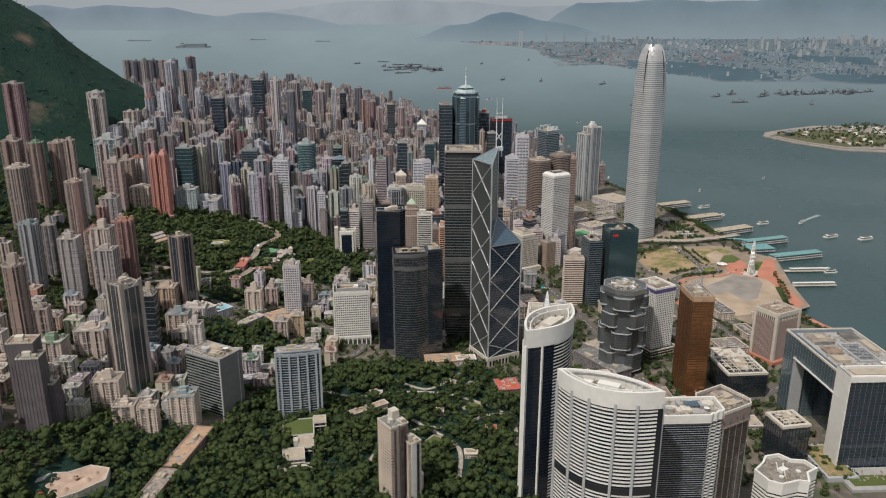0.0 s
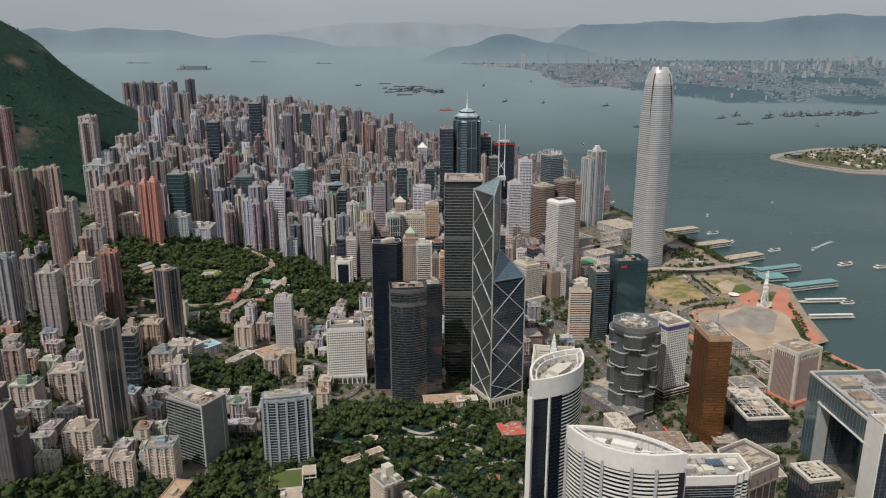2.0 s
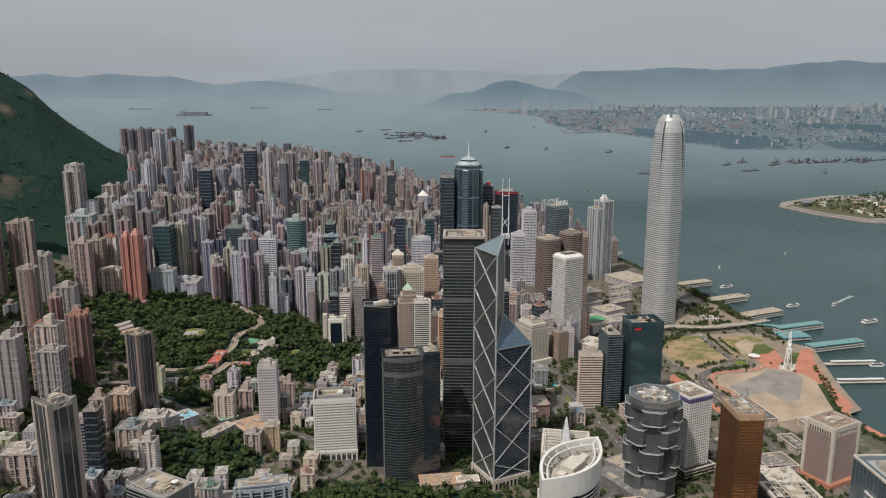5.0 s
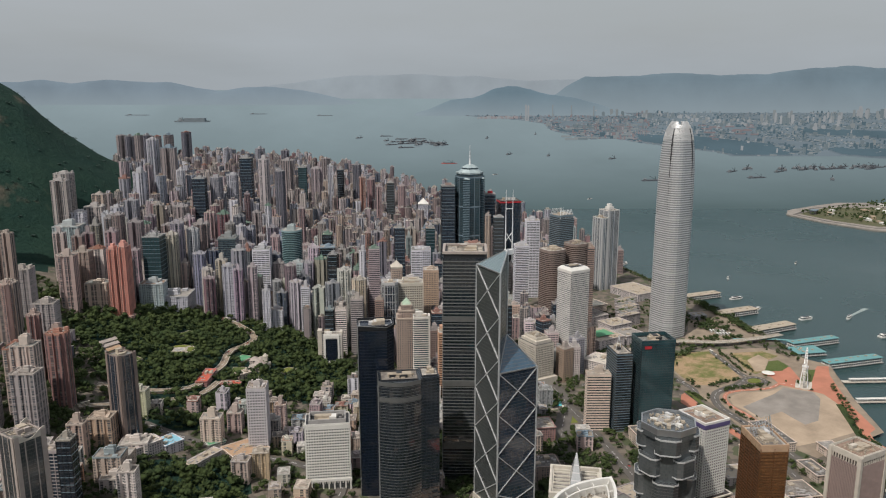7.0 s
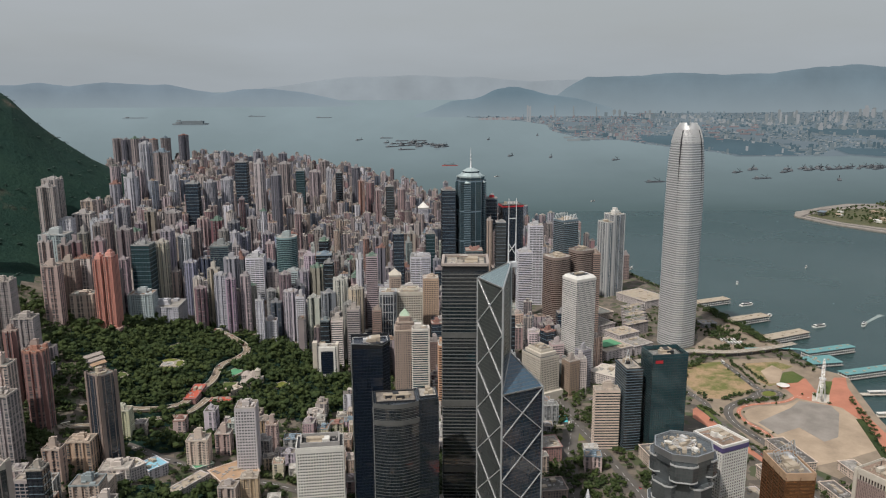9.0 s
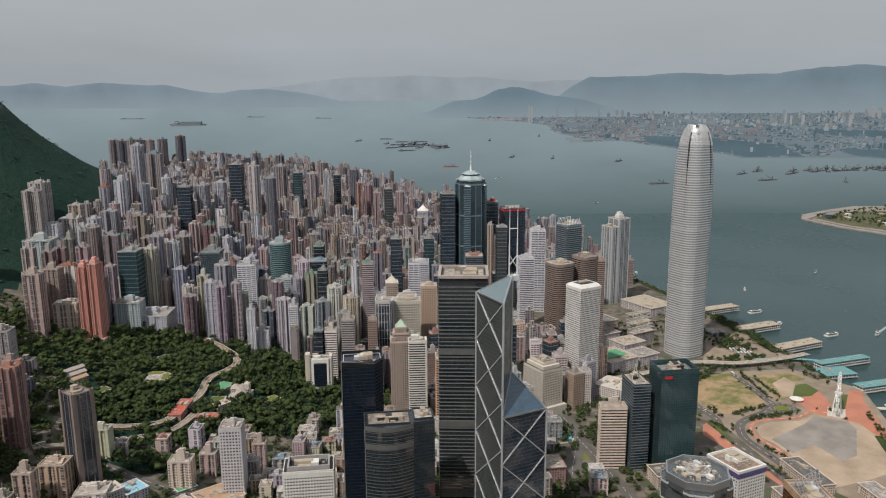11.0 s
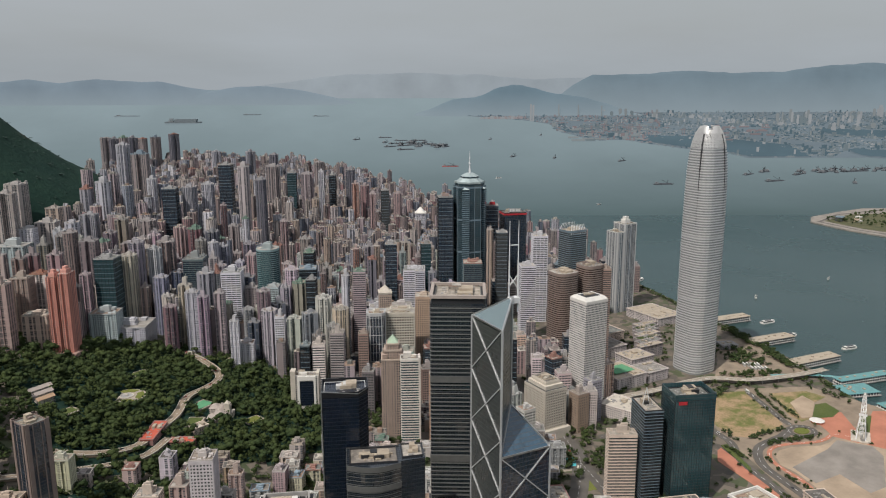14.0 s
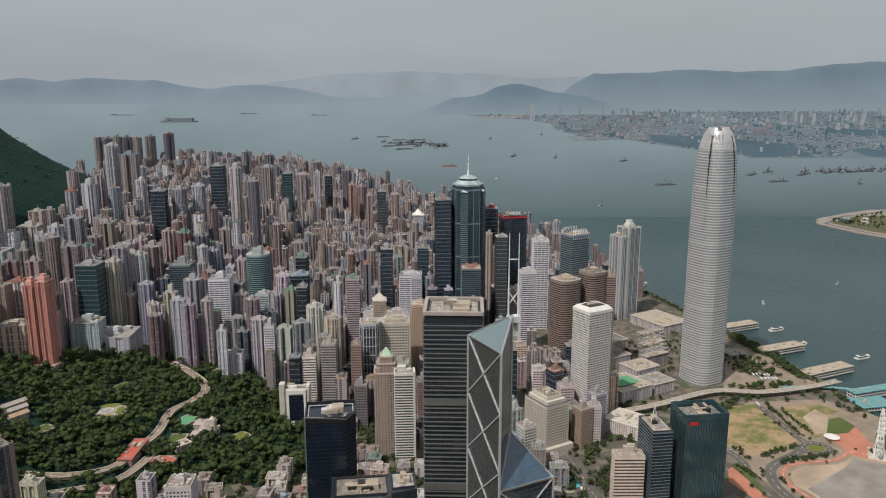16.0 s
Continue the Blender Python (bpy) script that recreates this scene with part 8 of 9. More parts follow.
def low_hall(x, y, w, d, h, rot, wall, roof, label, name="low_building"):
    ob = corner_thing(name, x, y, w, d, rot, label, "low building")
    p = rect(w, d)
    part("wall", Geo().prism(p, -8, h), "old", ob, colour=TONES[wall])
    part("roof", Geo().prism(grow(p, 0.8), h, h + 0.7), roof, ob)
    part("parapet", Geo().ring(p, 0.9, h + 0.6, h + 1.5, inner=0.2), "paint", ob, colour=TONES[wall])
    for i in range(3):
        part("plant_room", Geo().box((hashed(x, i) - 0.5) * w * 0.7, (hashed(y, i) - 0.5) * d * 0.7, h + 0.6, 3 + w * 0.12 * hashed(x, i, 2), 3 + d * 0.12 * hashed(y, i, 3), 1.2 + 1.8 * hashed(x, i, 4)), "plant", ob)
    g = Geo()
    for i in range(int(min(30, w * d / 40))):
        g.box((hashed(x, i, 5) - 0.5) * w * 0.85, (hashed(y, i, 6) - 0.5) * d * 0.85, h + 0.6, 0.8 + 4 * hashed(x, i, 7) ** 2, 0.8 + 3 * hashed(y, i, 8) ** 2, 0.5 + hashed(x, i, 9))
    part("roof_plant", g, "grey", ob)
    cut_haze_blue(ob)
    return ob


# malls and low buildings of the flat
low_hall(968, 1108, 44, 56, 18, 20, "white", "stone", "white low civic building with a flat roof")
low_hall(1100, 1215, 44, 40, 16, 0, "lightgrey", "roof", "wide low shopping mall with terrace roof")
low_hall(1108, 1262, 50, 40, 22, 0, "lightgrey", "plant", "white mall wing with ribbed skylights")
for k in range(7):
    low_hall(1166 + 16 * k, 1300 + 18 * k, 52, 14, 22 - k, 0, "grey", ("plant", "roof", "leaf")[k % 3], "stepped terrace of the long shopping mall")
low_hall(1080, 1330, 80, 60, 20, 0, "lightgrey", "roof", "low shopping mall with roof gardens")
low_hall(1120, 1400, 100, 80, 16, 0, "cream", "roof", "low terminal building with flat roof")
low_hall(1330, 1262, 30, 22, 8, -20, "steel", "grey", "small dark bus terminus hall")
low_hall(1330, 1420, 70, 90, 16, 0, "lightgrey", "plant", "low harbour building with flat roof")
part("roof_garden", Geo().box(0, 0, 22.7, 40, 30, 0.3), "court", low_hall(1030, 1212, 62, 60, 20, 0, "lightgrey", "plant", "low mall wing with a green roof court"))
for x, y, w, d, h in ((968, 795, 26, 70, 12), (1000, 720, 22, 60, 10), (940, 720, 20, 40, 9), (905, 780, 26, 40, 14), (860, 700, 40, 36, 12), (860, 830, 34, 46, 14)):
    low_hall(x, y, w, d, h, -20, "cream", "roof", "low pale barracks building with flat roof")
for x, y, w, d, h in ((880, 1065, 30, 60, 24), (960, 1110, 60, 26, 12), (990, 1160, 30, 40, 14), (930, 1010, 22, 44, 16), (900, 930, 34, 26, 14), (820, 900, 44, 30, 16), (780, 830, 40, 24, 12), (840, 770, 30, 30, 10), (800, 560, 40, 24, 10), (900, 560, 50, 24, 8), (860, 480, 60, 30, 9), (640, 700, 24, 40, 14), (660, 620, 40, 24, 12), (620, 560, 34, 30, 10), (960, 600, 34, 20, 7)):
    if free(x + w / 2, y + d / 2, 8) and clear_road(x + w / 2, y + d / 2, 8):
        low_hall(x, y, w, d, h, -20 if y < 1000 else 0, ("lightgrey", "cream", "grey")[int(x) % 3], ("roof", "stone", "plant")[int(y) % 3], "low flat-roofed building beside the main road")
for x, y, w, d, h, rot, wall, roof, label in (
        (672, 718, 30, 84, 14, 0, "darkgrey", "roof", "dark retail podium below the mirror-glass tower"), (704, 790, 44, 28, 12, 0, "grey", "plant", "flat-roofed podium behind the mirror-glass tower"),
        (790, 700, 22, 44, 10, -26, "greybrown", "roof", "brown podium between the slim towers"), (724, 622, 26, 20, 9, -28, "brown", "roof", "brown podium before the gold tower"),
        (832, 676, 40, 40, 12, -26, "lightgrey", "stone", "pale bus interchange with flat roof"), (640, 640, 44, 40, 16, -28, "grey", "roof", "grey mall podium with roof plant"),
        (590, 690, 40, 36, 14, -28, "greybrown", "plant", "mall podium with skylights"), (560, 500, 50, 40, 18, -28, "pinkgrey", "roof", "hotel podium with a garden roof"),
        (640, 540, 46, 40, 14, -28, "grey", "roof", "dark podium beside the hotels"), (690, 560, 50, 24, 8, -28, "lightgrey", "plant", "covered station entrance hall"),
        (640, 900, 40, 30, 18, -23, "greybrown", "roof", "brown-grey annex with roof terrace"),
        (700, 985, 40, 34, 20, -23, "redbrown", "roof", "red-brick club building with flat roof")):
    low_hall(x, y, w, d, h, rot, wall, roof, label)
ribbon("road", "wide road between the hotels and the offices", [(830, 1060), (780, 900), (690, 660), (640, 560), (560, 420)], 16, "asphalt", 0.33)
ribbon("road", "cross street through the business district", [(560, 780), (640, 765), (790, 760), (900, 720)], 14, "asphalt", 0.36)
ribbon("road", "cross street beside the parade", [(600, 620), (700, 600), (850, 600), (960, 620)], 14, "asphalt", 0.36)
# pavilions, lawns and paths of the park
for x, y, w, d, h, wall, roof in ((455, 700, 12, 9, 5, "redbrown", "terracotta"), (425, 765, 9, 9, 5, "cream", "tan_stone"), (372, 842, 16, 8, 4, "white", "stone"), (500, 690, 10, 14, 5, "tan", "roof"), (405, 668, 14, 10, 5, "cream", "stone"), (350, 770, 10, 8, 4, "tan", "tan_stone"), (480, 820, 14, 8, 5, "cream", "roof")):
    low_hall(x, y, w, d, h, -30, wall, roof, "small park pavilion among trees")
ribbon("road", "pale park path", [(300, 700), (345, 735), (400, 745), (440, 720), (470, 735), (520, 720)], 5, "pavement", 0.8)
ribbon("road", "pale park path", [(380, 640), (410, 690), (400, 745), (380, 800), (330, 850)], 5, "pavement", 0.8)
# hillside and park buildings
low_hall(340, 1305, 16, 52, 7, -30, "redbrown", "terracotta", "low red-roofed hall beside the road")
low_hall(372, 1298, 30, 14, 6, -30, "redbrown", "terracotta", "low red-roofed hall beside a road")
low_hall(408, 1318, 20, 14, 8, 20, "cream", "stone", "pale stone lodge beside the mansion")
low_hall(516, 760, 28, 30, 12, -20, "redbrown", "terracotta", "old red-roofed villa in the park")


def stepped_house():
    """A house in flat-roofed steps going down the wooded slope."""
    ob = thing("stepped_house", 250, 755, 20, -20, "modern white-edged house stepping down a wooded slope", "house")
    for q in (-34, -10, 14, 38):
        TAKEN.append((250 - q * -0.342, 755 + q * 0.94, 20))

    def step(x0, x1, y0, y1, top, roof, over=1.2):
        p = rect(x1 - x0, y1 - y0, (x0 + x1) / 2, (y0 + y1) / 2)
        body = part("storey", Geo().prism(p, -8, top), "glass_black", ob)
        part("pier", Geo().piers(p, 5.5, 0.8, 0.3, -8, top), "grey_clad", body)
        part("floor_edge", Geo().ring(p, over, top - 4.3, top - 3.6), "stone", body)
        slab = part("roof_slab", Geo().prism(grow(p, over), top, top + 0.7), "stone", ob)
        part("roof_finish", Geo().prism(grow(p, over - 1.4), top + 0.6, top + 0.9), roof, slab)
        part("rail", Geo().ring(grow(p, over - 0.3), 0.0, top + 0.7, top + 1.6, inner=0.15), "pale_metal", slab)

    step(-20, 13, 15, 48, 9.5, "lawn")
    step(14.5, 27, 33, 48, 12, "plant")
    step(-3, 12, -12, 13, 9, "plant")
    step(-19, 1, -34, -14, 10, "plant", 1.8)
    step(14, 32, -2, 13, 3.5, "lawn")
    step(-24, 8, -46, -35, 3, "stone", 2.0)
    part("stair_tower", Geo().box(-6.5, 2, -6, 5, 8, 19), "stone", ob)
    part("entrance_court", Geo().prism([(-34, 22), (-21, 12), (-21, 50), (-30, 52)], -8, 5.6), "red_paving", ob)


stepped_house()
low_hall(106, 757, 18, 76, 9, -39, "brown", "tan_stone", "long brown-roofed hillside hall")
low_hall(66, 700, 16, 60, 8, -38, "brown", "roof", "long brown hillside hall")
low_hall(330, 800, 50, 10, 5, 5, "cream", "sand", "low park terrace wall")
low_hall(222, 1110, 40, 20, 14, 20, "lightgrey", "stone", "white low civic hall with skylight")
low_hall(262, 1120, 24, 26, 10, 20, "paleblue", "blue_sheet", "hall with a pale blue canvas roof")
low_hall(280, 1075, 50, 14, 8, 30, "lightgrey", "plant", "long low garden building")
slab = low_hall(335, 1085, 46, 40, 6, 10, "cream", "tan_stone", "brown flat podium roof")
low_hall(315, 1130, 22, 16, 2, 10, "mint", "court", "fenced green sports court on a terrace")


def earth_site():
    """A bare cutting with heaps of earth, two diggers and a hut."""
    ob = thing("construction_site", 22, 752, land(22, 752) + 3, 0, "bare pinkish earth platform of a construction site", "building site")
    TAKEN.append((22, 752, 50))
    pts = [(-36, -14), (-22, -22), (6, -20), (30, -12), (36, 6), (22, 20), (2, 18), (-10, 24), (-30, 14)]
    part("platform", Geo().prism(pts, -14, 0), "earth", ob)
    part("edge_wall", Geo().ring(pts, 0.8, -12, 1.0, inner=0.3), "stone", ob)
    for k, (x, y, q) in enumerate(((-16, 4, 5), (4, 8, 4), (14, -4, 6), (-4, -10, 4), (24, 4, 3.5))):
        part("earth_heap", Geo().prism(circle(q, 9, x, y), -0.2, q * 0.5, True, False, circle(q * 0.25, 9, x + 0.6, y)), "earth", ob)
    part("cutting", Geo().prism([(-34, 10), (-20, 12), (-12, 22), (-28, 16)], -0.1, 3.2), "grey", ob)
    part("site_hut", Geo().box(-24, -8, 0, 7, 3, 3), "red_paint", ob)
    for x, y, rot in ((8, 2, 30), (-8, 12, 200)):
        dg = thing("digger", 22 + x, 752 + y, land(22, 752) + 3, rot, "orange tracked digger on bare earth", "digger", "diggers")
        part("track", Geo().box(0, 1.1, 0, 3.6, 0.7, 0.9), "rubber", dg)
        part("track", Geo().box(0, -1.1, 0, 3.6, 0.7, 0.9), "rubber", dg)
        part("body", Geo().box(-0.3, 0, 0.9, 3.0, 2.6, 1.3), "tan_stone", dg)
        part("cab", Geo().box(0.8, 0.7, 2.1, 1.3, 1.1, 1.3), "glass_grey", dg)
        part("boom", Geo().bar((1.0, -0.3, 1.8), (4.2, -0.3, 4.2), 0.5), "tan_stone", dg)
        part("arm", Geo().bar((4.2, -0.3, 4.2), (5.6, -0.3, 1.2), 0.4), "tan_stone", dg)


M["earth"] = plain("pinkish_earth", (0.44, 0.32, 0.25), 0.95, spot=0.45, scale=0.09)
earth_site()
low_hall(480, 885, 50, 24, 8, -23, "tan", "tan_stone", "low tan terrace building by the park")
low_hall(520, 868, 26, 14, 9, -23, "white", "stone", "small white terraced building by the park")
PZ = land(124, 915)
deck = thing("pool_terrace", 124, 915, PZ, 25, "curved white pool terrace at the foot of a tower", "terrace")
oval = [(17 * math.cos(i * 0.2618), 8.5 * math.sin(i * 0.2618)) for i in range(24)]
part("deck", Geo().prism(oval, -12, 1.6), "stone", deck)
part("pool", Geo().prism([(p[0] * 0.84, p[1] * 0.78) for p in oval], 1.5, 1.9), "pool", deck, "turquoise pool water")
part("rim_wall", Geo().ring(oval, 0.3, 1.6, 2.6, inner=0.3), "white", deck)
slab_on("pool", "round turquoise hotel pool", "pool", [(338 + 9 * math.cos(i * 0.524), 545 + 9 * math.sin(i * 0.524)) for i in range(12)], "pool", 12.0, 1.0)
for x, y, w, d in ((430, 800, 22, 16), (470, 750, 18, 14), (385, 700, 22, 16), (500, 800, 16, 12), (260, 1380, 24, 16), (360, 1510, 30, 12)):
    ob = corner_thing("garden_lawn", x, y, w, d, 25, "small mown garden lawn among trees", "lawn")
    part("turf", Geo().box(0, 0, -4, w, d, 5.5), "bright_lawn" if w in (44, 26) else "lawn", ob)
    part("path", Geo().ring(rect(w, d), 2.5, 0, 1.3), "pavement", ob)



def fountain_garden(x, y):
    """Formal garden: a ring path round a basin, four lawn beds and a small pavilion."""
    z = land(x, y)
    ob = thing("formal_garden", x, y, z, 25, "formal garden with ring path, round basin and bright lawns", "garden")
    TAKEN.append((x, y, 36))
    part("terrace", Geo().prism(circle(25, 28), -9, 2.4), "pavement", ob)
    for k in range(4):
        t = radians(45 + 90 * k)
        part("lawn_bed", Geo().prism([(r * math.cos(t + a), r * math.sin(t + a)) for r, a in ((14, -0.55), (23, -0.62), (24, 0), (23, 0.62), (14, 0.55), (13, 0))], 2.3, 2.9), "bright_lawn", ob)
    part("basin", Geo().ring(circle(9, 20), 0.4, 2.3, 3.4, inner=0.8), "stone", ob)
    part("basin_water", Geo().prism(circle(8.2, 20), 2.3, 2.9), "grey", ob)
    part("fountain", Geo().tube(0, 0, 2.8, 1.2, 1.6, 10, 0.5).tube(0, 0, 4.4, 2.0, 0.4, 10), "stone", ob)
    wing = thing("garden_terrace", x - 18, y - 26, land(x - 18, y - 26), 25, "lower garden terrace with a lawn and pale paths", "garden")
    part("terrace", Geo().prism(rect(24, 18), -6, 1.8), "pavement", wing)
    part("lawn_bed", Geo().prism(rect(15, 11), 1.7, 2.3), "bright_lawn", wing)


def garden_sheds(x, y):
    """Long grey-roofed animal houses side by side on the slope."""
    for k in range(3):
        ob = thing("garden_shed", x + 3 * k, y - 15 * k, land(x, y - 15 * k) - 1, 28, "long low shed with a ribbed grey-brown roof among trees", "shed", "garden sheds")
        part("wall", Geo().box(0, 0, -6, 34 - 6 * k, 10, 12), "old", ob, colour=(0.42, 0.38, 0.34))
        g, w = Geo(), 36 - 6 * k
        for side in (-1, 1):
            g.face([(-w / 2, side * 6, 5.6), (w / 2, side * 6, 5.6), (w / 2, 0, 8.4), (-w / 2, 0, 8.4)])
            g.face([(-w / 2, side * 6, 5.2), (w / 2, side * 6, 5.2), (w / 2, 0, 8.0), (-w / 2, 0, 8.0)])
        part("roof", g, "taupe" if k < 2 else "tan_stone", ob)
        part("roof_ribbing", Geo().piers(rect(w, 0.6), 4, 0.5, 0.4, 8.0, 8.9), "grey", ob)
        TAKEN.append((x + 3 * k, y - 15 * k, 24))


def mansion():
    """Old governor's-style house: long hipped-roof wings, a square turret and a porch."""
    ob = thing("mansion", 455, 1366, land(455, 1366), 62, "old pinkish-white mansion with grey hipped roofs and a turret", "mansion")
    TAKEN.append((455, 1366, 34))
    for x, y, w, d, h in ((0, 0, 40, 16, 10), (14, 12, 16, 14, 9), (-16, 9, 12, 12, 8)):
        wing = part("wing", Geo().box(x, y, -8, w, d, 8 + h), "old", ob, colour=(0.52, 0.45, 0.41))
        part("hipped_roof", Geo().prism(rect(w + 1.6, d + 1.6, x, y), h, h + 5, True, True, rect(max(1.0, w - d), 1.0, x, y)), "taupe", wing)
    part("turret", Geo().box(-2, -8, -8, 7, 7, 28).prism(rect(8, 8, -2, -8), 20, 20.8, True, True).prism(rect(7, 7, -2, -8), 20.8, 25, True, False, rect(0.4, 0.4, -2, -8)), "stone", ob)
    part("porch", Geo().box(8, -11, -6, 12, 6, 11), "stone", ob)
    for k in range(3):
        part("chimney", Geo().box(-10 + 10 * k, 2, 9, 1.4, 1.4, 7), "stone", ob)


fountain_garden(345, 1436)
garden_sheds(240, 1452)
mansion()
for x, y, w, d, rot, mat in ((414, 1353, 26, 18, 60, "lawn"), (436, 1404, 26, 20, 30, "court"), (491, 1347, 22, 15, 20, "bright_lawn")):
    lawn = thing("garden_lawn", x, y, land(x, y), rot, "mown lawn with a pale path round it" if mat != "court" else "netted green tennis court among trees", "lawn")
    TAKEN.append((x, y, 22))
    part("turf", Geo().box(0, 0, -6, w, d, 8), mat, lawn)
    part("path", Geo().ring(rect(w, d), 2.6, -4, 1.7), "pavement", lawn)
for x, y, r in ((518, 1554, 30), (528, 1546, 60), (540, 1540, 20)):
    low_hall(x, y, 14, 10, 8, r, "white", "stone", "small white-roofed house by the hillside road")

CAR_TONES = [(0.7, 0.7, 0.7), (0.05, 0.05, 0.06), (0.5, 0.05, 0.04), (0.25, 0.27, 0.3), (0.75, 0.74, 0.7), (0.5, 0.05, 0.04)]


def make_car():
    ob = thing("car", 0, 0, 0, 0, "small car standing on the road", "car", "cars on the roads")
    side = [(-2.2, 0.35), (2.2, 0.35), (2.25, 0.75), (1.2, 0.95), (-2.1, 1.0), (-2.25, 0.7)]
    g = Geo()
    for a, b in zip(side, side[1:] + side[:1]):
        g.face([(a[0], -0.88, a[1]), (b[0], -0.88, b[1]), (b[0], 0.88, b[1]), (a[0], 0.88, a[1])])
    g.face([(x, -0.88, z) for x, z in side])
    g.face([(x, 0.88, z) for x, z in reversed(side)])
    part("body", g, "paint", ob)
    part("cabin", Geo().prism(rect(2.7, 1.6, -0.35, 0), 0.95, 1.5, True, False, rect(1.7, 1.35, -0.4, 0)), "glass_black", ob)
    for x in (-1.4, 1.4):
        for s in (-1, 1):
            part("wheel", Geo().bar((x, s * 0.72, 0.33), (x, s * 0.92, 0.33), 0.62), "rubber", ob)
    return ob


def make_bus():
    ob = thing("bus", 0, 0, 0, 0, "double-deck bus standing on the road", "bus", "buses on the roads")
    part("body", Geo().box(0, 0, 0.4, 10.5, 2.5, 3.9), "paint", ob)
    part("window_strip", Geo().ring(rect(10.5, 2.5), 0.04, 1.4, 2.1).ring(rect(10.5, 2.5), 0.04, 3.0, 3.7), "glass_black", ob)
    for x in (-3.4, 3.4):
        for s in (-1, 1):
            part("wheel", Geo().bar((x, s * 0.9, 0.45), (x, s * 1.28, 0.45), 0.9), "rubber", ob)
    return ob


def traffic():
    rnd = random.Random(31)
    car, bus, first = make_car(), make_bus(), {"car": True, "bus": True}
    for p, d, z, w in LANES:
        if rnd.random() > 0.175:
            continue
        kind = "bus" if rnd.random() < 0.2 else "car"
        side = rnd.choice((-1, 1)) * w * rnd.choice((0.16, 0.34))
        q = Vector((d.y, -d.x)) * side
        m = pose(p.x + q.x, p.y + q.y, z + 0.02, 0, 0, math.degrees(math.atan2(d.y, d.x)) + (180 if side > 0 else 0))
        src = car if kind == "car" else bus
        if first[kind]:
            src.matrix_world, first[kind], ob = m, False, src
        else:
            ob = copy_thing(src, m)
        tone = CAR_TONES[int(rnd.random() * 6)] if kind == "car" else rnd.choice(((0.62, 0.58, 0.48), (0.55, 0.12, 0.08), (0.7, 0.7, 0.68)))
        for c in ob.children:
            if c.name.startswith("body"):
                c.color = (*tone, 1)
    for k in range(10):
        ob = copy_thing(bus, pose(1296 + 5 * k - (22 if k > 4 else 0), 1172 - 3.2 * k + (34 if k > 4 else 0), 6.2, 0, 0, 62))
        tagged(ob, "double-deck bus parked in the bus yard")


traffic()
fill_city()
plant_woods()


# ---------------------------------------------------------------- boats and far shore
# far hulls: distance haze is mixed into this grey-blue
M["far_haze_paint"] = plain("haze_toned_hull", (0.15, 0.18, 0.20), 0.7)
M["boat_grey"] = plain("grey_boat_paint", (0.17, 0.185, 0.20), 0.6)


def at_sea(x, y):
    return fold(x, y, 0)


def scale_at(x, y):
    return (Vector(fold(x, y, 0)) - MIDWAY).length / (Vector((x, y, 0)) - MIDWAY).length


def barge(x, y, length, rot, hull="hull_dark", label="dark derrick barge at anchor", derrick=True, tall=1.0, cargo="hull_dark"):
    k, (px, py, pz) = scale_at(x, y), at_sea(x, y)
    ob = thing("barge", px, py, pz, rot, label, "barge", "anchored barges")
    L, W = length * k, length * 0.24 * k
    hullp = [(-L / 2, -W / 2), (L * 0.36, -W / 2), (L / 2, -W * 0.15), (L / 2, W * 0.15), (L * 0.36, W / 2), (-L / 2, W / 2)]
    part("hull", Geo().prism(hullp, -1, 3.2 * k * tall), hull, ob)
    part("cabin", Geo().box(-L * 0.34, 0, 3.1 * k, L * 0.14, W * 0.7, 6 * k * tall).box(-L * 0.34, 0, 9 * k * tall, L * 0.09, W * 0.5, 3 * k * tall), "boat_grey", ob)
    part("cargo", Geo().box(L * 0.06, 0, 3.1 * k, L * 0.6, W * 0.8, (0.6 + 2 * tall) * k * tall), cargo, ob)
    if derrick:
        part("derrick", Geo().bar((L * 0.2, 0, 3 * k), (L * 0.2, 0, 22 * k), 1.6 * k).bar((L * 0.2, 0, 6 * k), (-L * 0.12, 0, 24 * k), 1.3 * k), "dark", ob)
    return ob


def ferry(x, y, length, rot, label="small white ferry under way"):
    k, (px, py, pz) = scale_at(x, y), at_sea(x, y)
    ob = thing("ferry_boat", px, py, pz, rot, label, "boat", "ferries")
    L, W = length * k, length * 0.26 * k
    hullp = [(-L / 2, -W / 2), (L * 0.3, -W / 2), (L / 2, 0), (L * 0.3, W / 2), (-L / 2, W / 2)]
    part("hull", Geo().prism(hullp, -0.8, 2.4 * k), "white", ob)
    part("cabin", Geo().prism([(p[0] * 0.8, p[1] * 0.85) for p in hullp], 2.3 * k, 5 * k).box(-L * 0.05, 0, 4.9 * k, L * 0.4, W * 0.5, 2 * k), "glass_grey", ob)
    part("roof", Geo().prism([(p[0] * 0.82, p[1] * 0.88) for p in hullp], 5 * k, 5.4 * k), "white", ob)
    return ob


